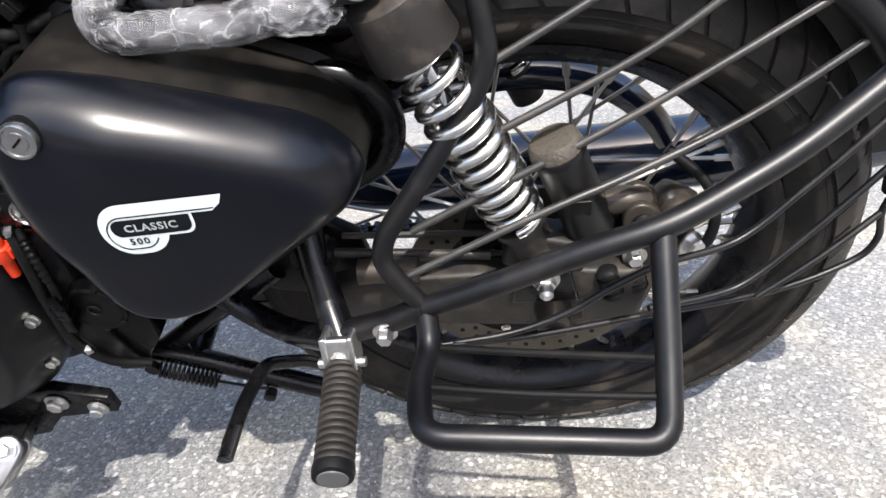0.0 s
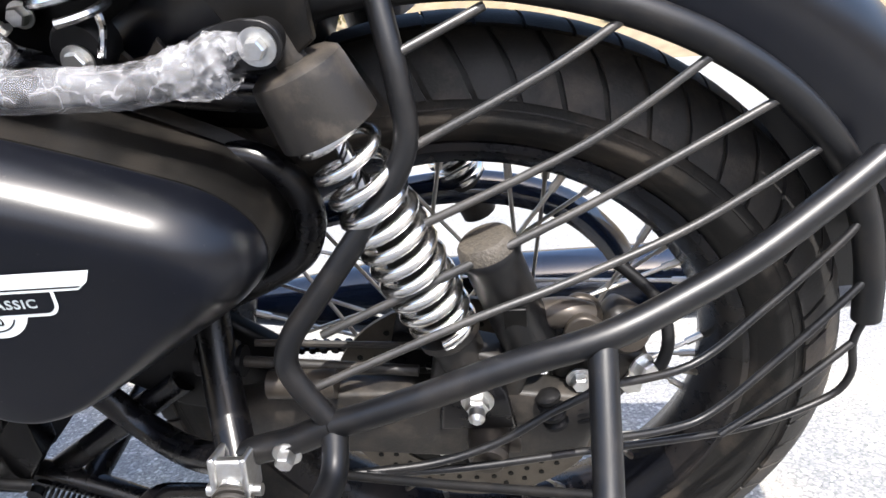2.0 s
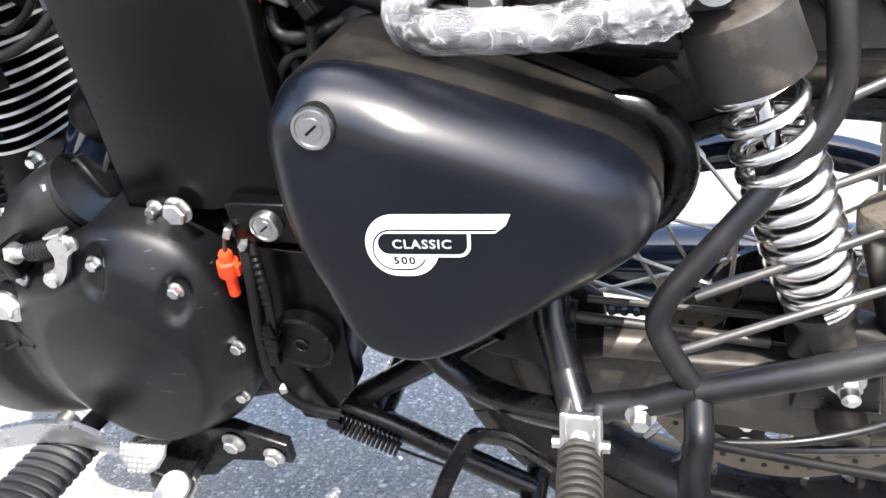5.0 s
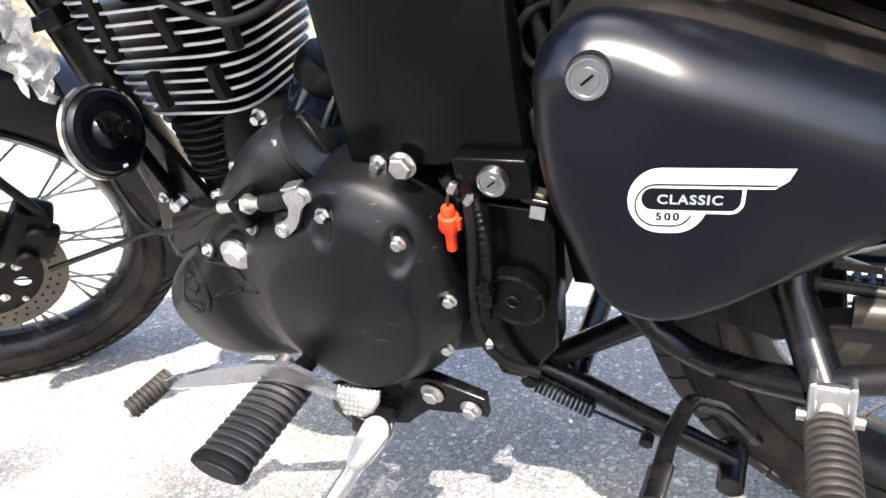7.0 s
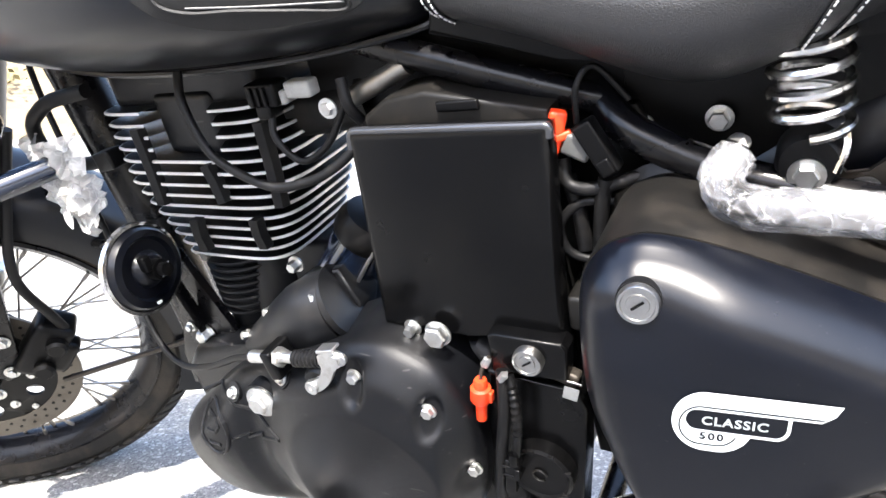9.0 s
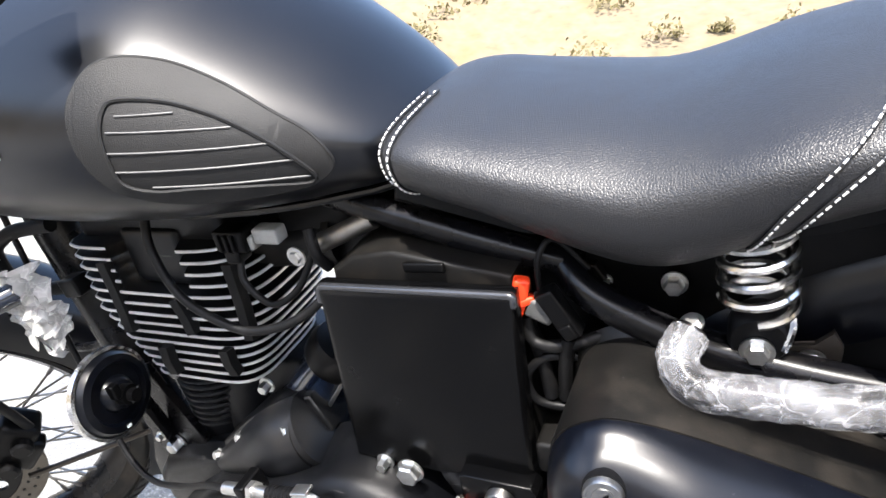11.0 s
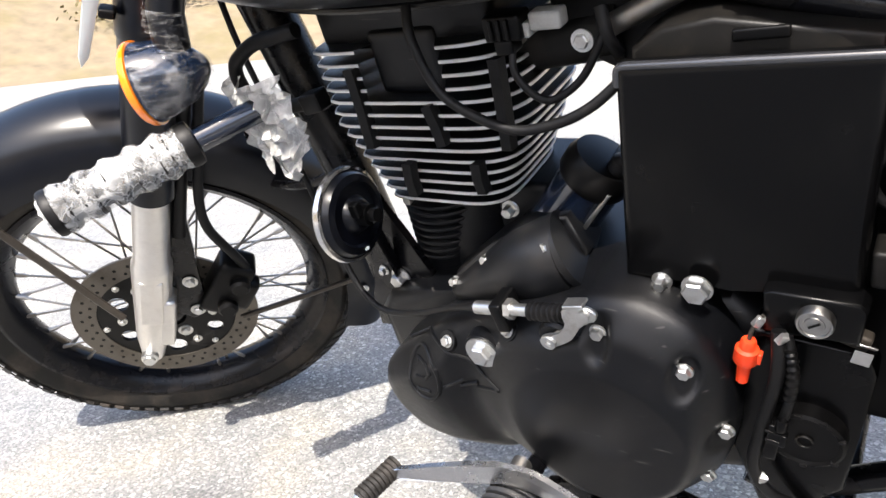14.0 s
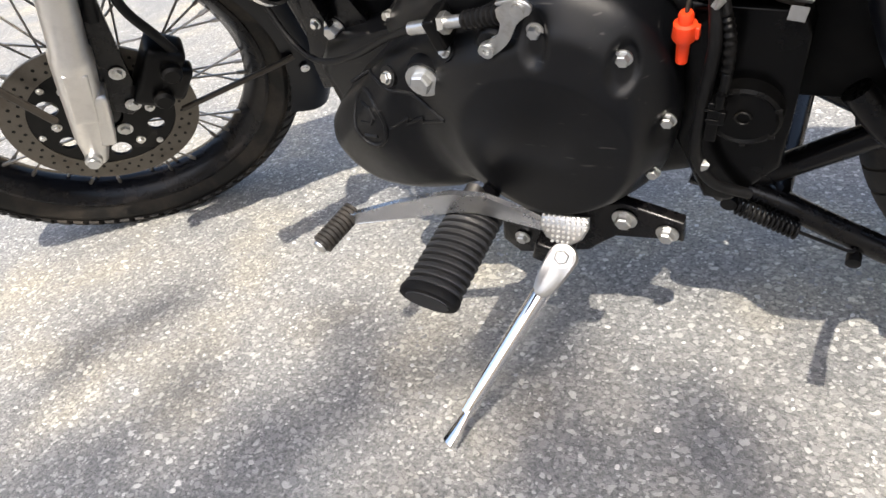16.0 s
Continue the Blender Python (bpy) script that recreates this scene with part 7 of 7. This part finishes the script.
# the maker's mark: two lines of plain pale bars
uz = -0.075
for x0, z0, widths, h in ((-0.781, 0.8885, (0.0150, 0.0150, 0.0130, 0.0140, 0.0125), 0.0185), (-0.796, 0.8625, (0.0110, 0.0135, 0.0105, 0.0055, 0.0105, 0.0100, 0.0165), 0.0195)):
    x = x0
    for w in widths:
        bm = bmesh.new()
        for i in range(3):
            a, b = x + w * i / 3, x + w * (i + 1) / 3
            quad = []
            for px, dz in ((a, 0), (b, 0), (b, h), (a, h)):
                z = z0 - h / 2 + dz + (px - x0) * uz
                quad.append(bm.verts.new((px, tank_y(px, z) - 0.0009, z)))
            bm.faces.new(quad)
        part("mark_bar", bm, DECAL, fuel_tank, "plain pale bar of the maker's mark")
        x += w + 0.0028

# ---------------------------------------------------------------- seat
# x: half width, bottom, top
SEAT = [(-0.466, 0.050, 0.782, 0.806), (-0.457, 0.082, 0.776, 0.818), (-0.446, 0.104, 0.770, 0.824), (-0.42, 0.116, 0.762, 0.826), (-0.38, 0.121, 0.750, 0.821), (-0.31, 0.128, 0.722, 0.815), (-0.28, 0.131, 0.715, 0.814), (-0.25, 0.133, 0.719, 0.819),
        (-0.20, 0.137, 0.743, 0.832), (-0.16, 0.137, 0.759, 0.839), (-0.10, 0.132, 0.776, 0.847), (-0.04, 0.11, 0.784, 0.845), (-0.01, 0.08, 0.795, 0.830)]


def seat_ring(w, b, t, a):
    """A place on the seat's cross-section at angle a: round above, steeper sided below."""
    c, s = math.cos(a), math.sin(a)
    mid = b + 0.60 * (t - b)
    if s > 0:
        return w * math.copysign(abs(c) ** 0.88, c), mid + (t - mid) * s ** 0.90
    return w * math.copysign(abs(c) ** 0.62, c), mid - (mid - b) * abs(s) ** 0.80


def seat_point(x, u, lift=0.0):
    """A place on the seat's left side at x; u: 0 at the bottom to 1 at the top of its outline."""
    w, b, t = table_at(SEAT, x)
    mid = b + 0.60 * (t - b)
    s = (u - 0.60) / (0.40 if u > 0.60 else 0.60)
    a = math.asin(math.copysign(min(abs(s) ** (1 / (0.90 if s > 0 else 0.80)), 1), s))
    y, z = seat_ring(w, b, t, a)
    out = Vector((0, -y / w ** 2, (z - mid) / ((t - b) / 2) ** 2)).normalized()
    return Vector((x, -y, z)) + out * lift


bm = bmesh.new()
secs = []
for i in range(70):
    x = SEAT[0][0] + (SEAT[-1][0] - SEAT[0][0]) * i / 69
    w, b, t = table_at(SEAT, x)
    ring = []
    for k in range(48):
        ring.append((x, *seat_ring(w, b, t, 2 * math.pi * k / 48)))
    secs.append(ring)
seat = on_bike("seat", loft(bm, secs), LEATHER, "grained black single seat with white stitching", sharp=70)
for line in ([(-0.4400, 1.0), (-0.4465, 0.85), (-0.4485, 0.62), (-0.4475, 0.4), (-0.4440, 0.2), (-0.4380, 0.03)], [(-0.4300, 1.0), (-0.4360, 0.85), (-0.4380, 0.62), (-0.4370, 0.4), (-0.4335, 0.2), (-0.4280, 0.03)],
             [(-0.150, 0.95), (-0.175, 0.7), (-0.200, 0.45), (-0.215, 0.22), (-0.226, 0.04)], [(-0.132, 0.95), (-0.157, 0.7), (-0.182, 0.45), (-0.199, 0.22), (-0.212, 0.04)]):
    p = spline([(x, u, 0) for x, u in line], 24)
    pts = [seat_point(q.x, min(max(q.y, 0.01), 0.99), 0.0012) for q in p]
    bm = bmesh.new()
    tube(bm, pts, 0.0011, 6)
    part("seam", bm, LEATHER, seat)
    bm = bmesh.new()
    run, pts = 0.0, [seat_point(q.x, min(max(q.y, 0.01), 0.99), 0.0026) for q in p]
    for a, b in zip(pts, pts[1:]):
        run += (b - a).length
        if run > 0.0046:
            d = (b - a).normalized()
            tube(bm, [b - d * 0.0016, b + d * 0.0016], 0.00068, 5)
            run = 0.0
    tagged(part("stitching", bm, THREAD, seat, "white thread stitching"), kind="stuff")
bm = bmesh.new()
plate(bm, [(-0.455, 0.765), (-0.45, 0.785), (-0.02, 0.795), (-0.02, 0.785), (-0.18, 0.745), (-0.28, 0.732), (-0.36, 0.742)], -0.09, 0.09, 0.004)
part("seat_pan", bm, PLASTIC, seat)

# handlebar end and lever ball over the tank
bm = bmesh.new()
lathe(bm, [(0.0, 0.0), (0.030, 0.0), (0.036, -0.006), (0.036, -0.05), (0.0, -0.05)], 32, along((-0.64, -0.20, 0.975), (0.55, -0.75, -0.2)))
on_bike("bar_end", bm, RUBBER, "black rubber handlebar end")

# ---------------------------------------------------------------- far hillside
def hillside():
    bm = bmesh.new()
    rows = []
    for i in range(121):
        a = radians(3 * i)
        ring = []
        for r, h in ((19, -0.1), (21, 0.5), (24, 1.8), (28, 4.0), (34, 7.5), (44, 12), (60, 17), (90, 22)):
            x, y = r * math.cos(a), r * math.sin(a)
            f = 1 + 0.35 * noise.noise((x * 0.12, y * 0.12, 0))
            ring.append(bm.verts.new((x, y, h * f + 0.25 * noise.noise((x * 0.6, y * 0.6, 3)) if h > 0 else h)))
        rows.append(ring)
    for a, b in zip(rows, rows[1:]):
        for k in range(len(a) - 1):
            bm.faces.new((a[k], a[k + 1], b[k + 1], b[k]))
    m = material("dry_grass_slope", (0.25, 0.195, 0.12), 0.9, grain_scale=2.2, mottled=0.65, dirt=(0.14, 0.115, 0.05), dirt_scale=0.5, dirt_amount=0.85, bump=0.3)
    ob = part("hillside", bm, m, None)
    return tagged(ob, "sunlit slope of dry yellow grass", "hillside", kind="structure")


hillside()


def bushes():
    """Dry scrub on the slope: clumps of many small leaves."""
    rng = random.Random(5)
    verts, faces = [], []
    for _ in range(420):
        a, r = radians(rng.uniform(0, 360)), rng.uniform(22, 46)
        h = np.interp(r, (21, 24, 28, 34, 44), (0.5, 1.8, 4.0, 7.5, 12))
        size = rng.uniform(0.35, 1.1)
        c = Vector((r * math.cos(a), r * math.sin(a), h + 0.2 * size))
        for _ in range(110):
            d = Vector((rng.gauss(0, 1), rng.gauss(0, 1), abs(rng.gauss(0, 0.8)))).normalized() * size * rng.uniform(0.3, 1.0)
            p, s = c + d, rng.uniform(0.05, 0.13)
            u = Vector((rng.uniform(-1, 1), rng.uniform(-1, 1), rng.uniform(-1, 1))).normalized()
            v = u.orthogonal().normalized()
            k = len(verts)
            verts += [p + u * s, p + v * s * 0.6, p - u * s, p - v * s * 0.6]
            faces.append((k, k + 1, k + 2, k + 3))
    me = bpy.data.meshes.new("scrub")
    me.from_pydata([tuple(v) for v in verts], [], faces)
    me.materials.append(material("dry_scrub_leaves", (0.15, 0.125, 0.05), 0.8, grain_scale=1.2, mottled=0.55))
    return tagged(new("scrub", me), "scattered dry olive scrub on the slope", "bushes", kind="stuff")


bushes()


# ---------------------------------------------------------------- unseen tree, added to shade the near asphalt
def shade_tree(base, height, spread):
    """An added shade caster out of view: a tree with a tapered trunk, limbs and a crown of many leaves in clumps."""
    rng = random.Random(11)
    x0, y0 = base
    bark = material("rough_grey_bark", (0.16, 0.125, 0.09), 0.85, grain_scale=40, bump=0.8, mottled=0.5)
    leafm = material("green_tree_leaves", (0.075, 0.11, 0.035), 0.55, grain_scale=3, mottled=0.5)
    tree = new("tree")
    tree.location = (x0, y0, 0)
    tagged(tree, "unseen leafy green tree added to cast broken shade on the asphalt", "tree")
    bm = bmesh.new()
    tube(bm, spline([(0, 0, -0.1), (0.06, 0.05, height * 0.3), (-0.05, 0.02, height * 0.6), (0, 0, height * 0.85)]), lambda t: 0.19 - 0.13 * t, 14)
    part("trunk", bm, bark, tree)
    tips = []
    for k in range(11):
        a, up = 2.4 * k, height * (0.55 + 0.03 * k)
        d = Vector((math.cos(a), math.sin(a), rng.uniform(0.1, 0.7))).normalized()
        tip = Vector((0, 0, up)) + d * spread * rng.uniform(0.6, 0.85)
        bm = bmesh.new()
        tube(bm, spline([(0, 0, up - 0.1), Vector((0, 0, up)) + d * spread * 0.35 + Vector((0, 0, 0.12)), tip]), lambda t: 0.06 - 0.045 * t, 8)
        part("limb", bm, bark, tree)
        tips.append(tip)
    verts, faces = [], []
    centre = Vector((0, 0, height))
    for _ in range(330):
        d = Vector((rng.gauss(0, 1), rng.gauss(0, 1), rng.gauss(0, 1))).normalized()
        c = centre + d * spread * rng.uniform(0.1, 1.0) ** 0.5
        for _ in range(26):
            p = c + Vector((rng.gauss(0, 1), rng.gauss(0, 1), rng.gauss(0, 1))) * 0.17
            s = rng.uniform(0.07, 0.11)
            u = Vector((rng.uniform(-1, 1), rng.uniform(-1, 1), rng.uniform(-0.7, 0.7))).normalized()
            v = u.cross(Vector((rng.uniform(-1, 1), rng.uniform(-1, 1), 1.0))).normalized()
            k = len(verts)
            verts += [p + u * s, p + v * s * 0.45, p - u * s, p - v * s * 0.45]
            faces.append((k, k + 1, k + 2, k + 3))
    me = bpy.data.meshes.new("crown")
    me.from_pydata([tuple(v) for v in verts], [], faces)
    me.materials.append(leafm)
    crown = tagged(new("crown", me), kind="stuff")
    crown.parent = tree


# place and spread set by where the ground should be darker
shade_tree((1.54, -7.98), 8.0, 1.95)
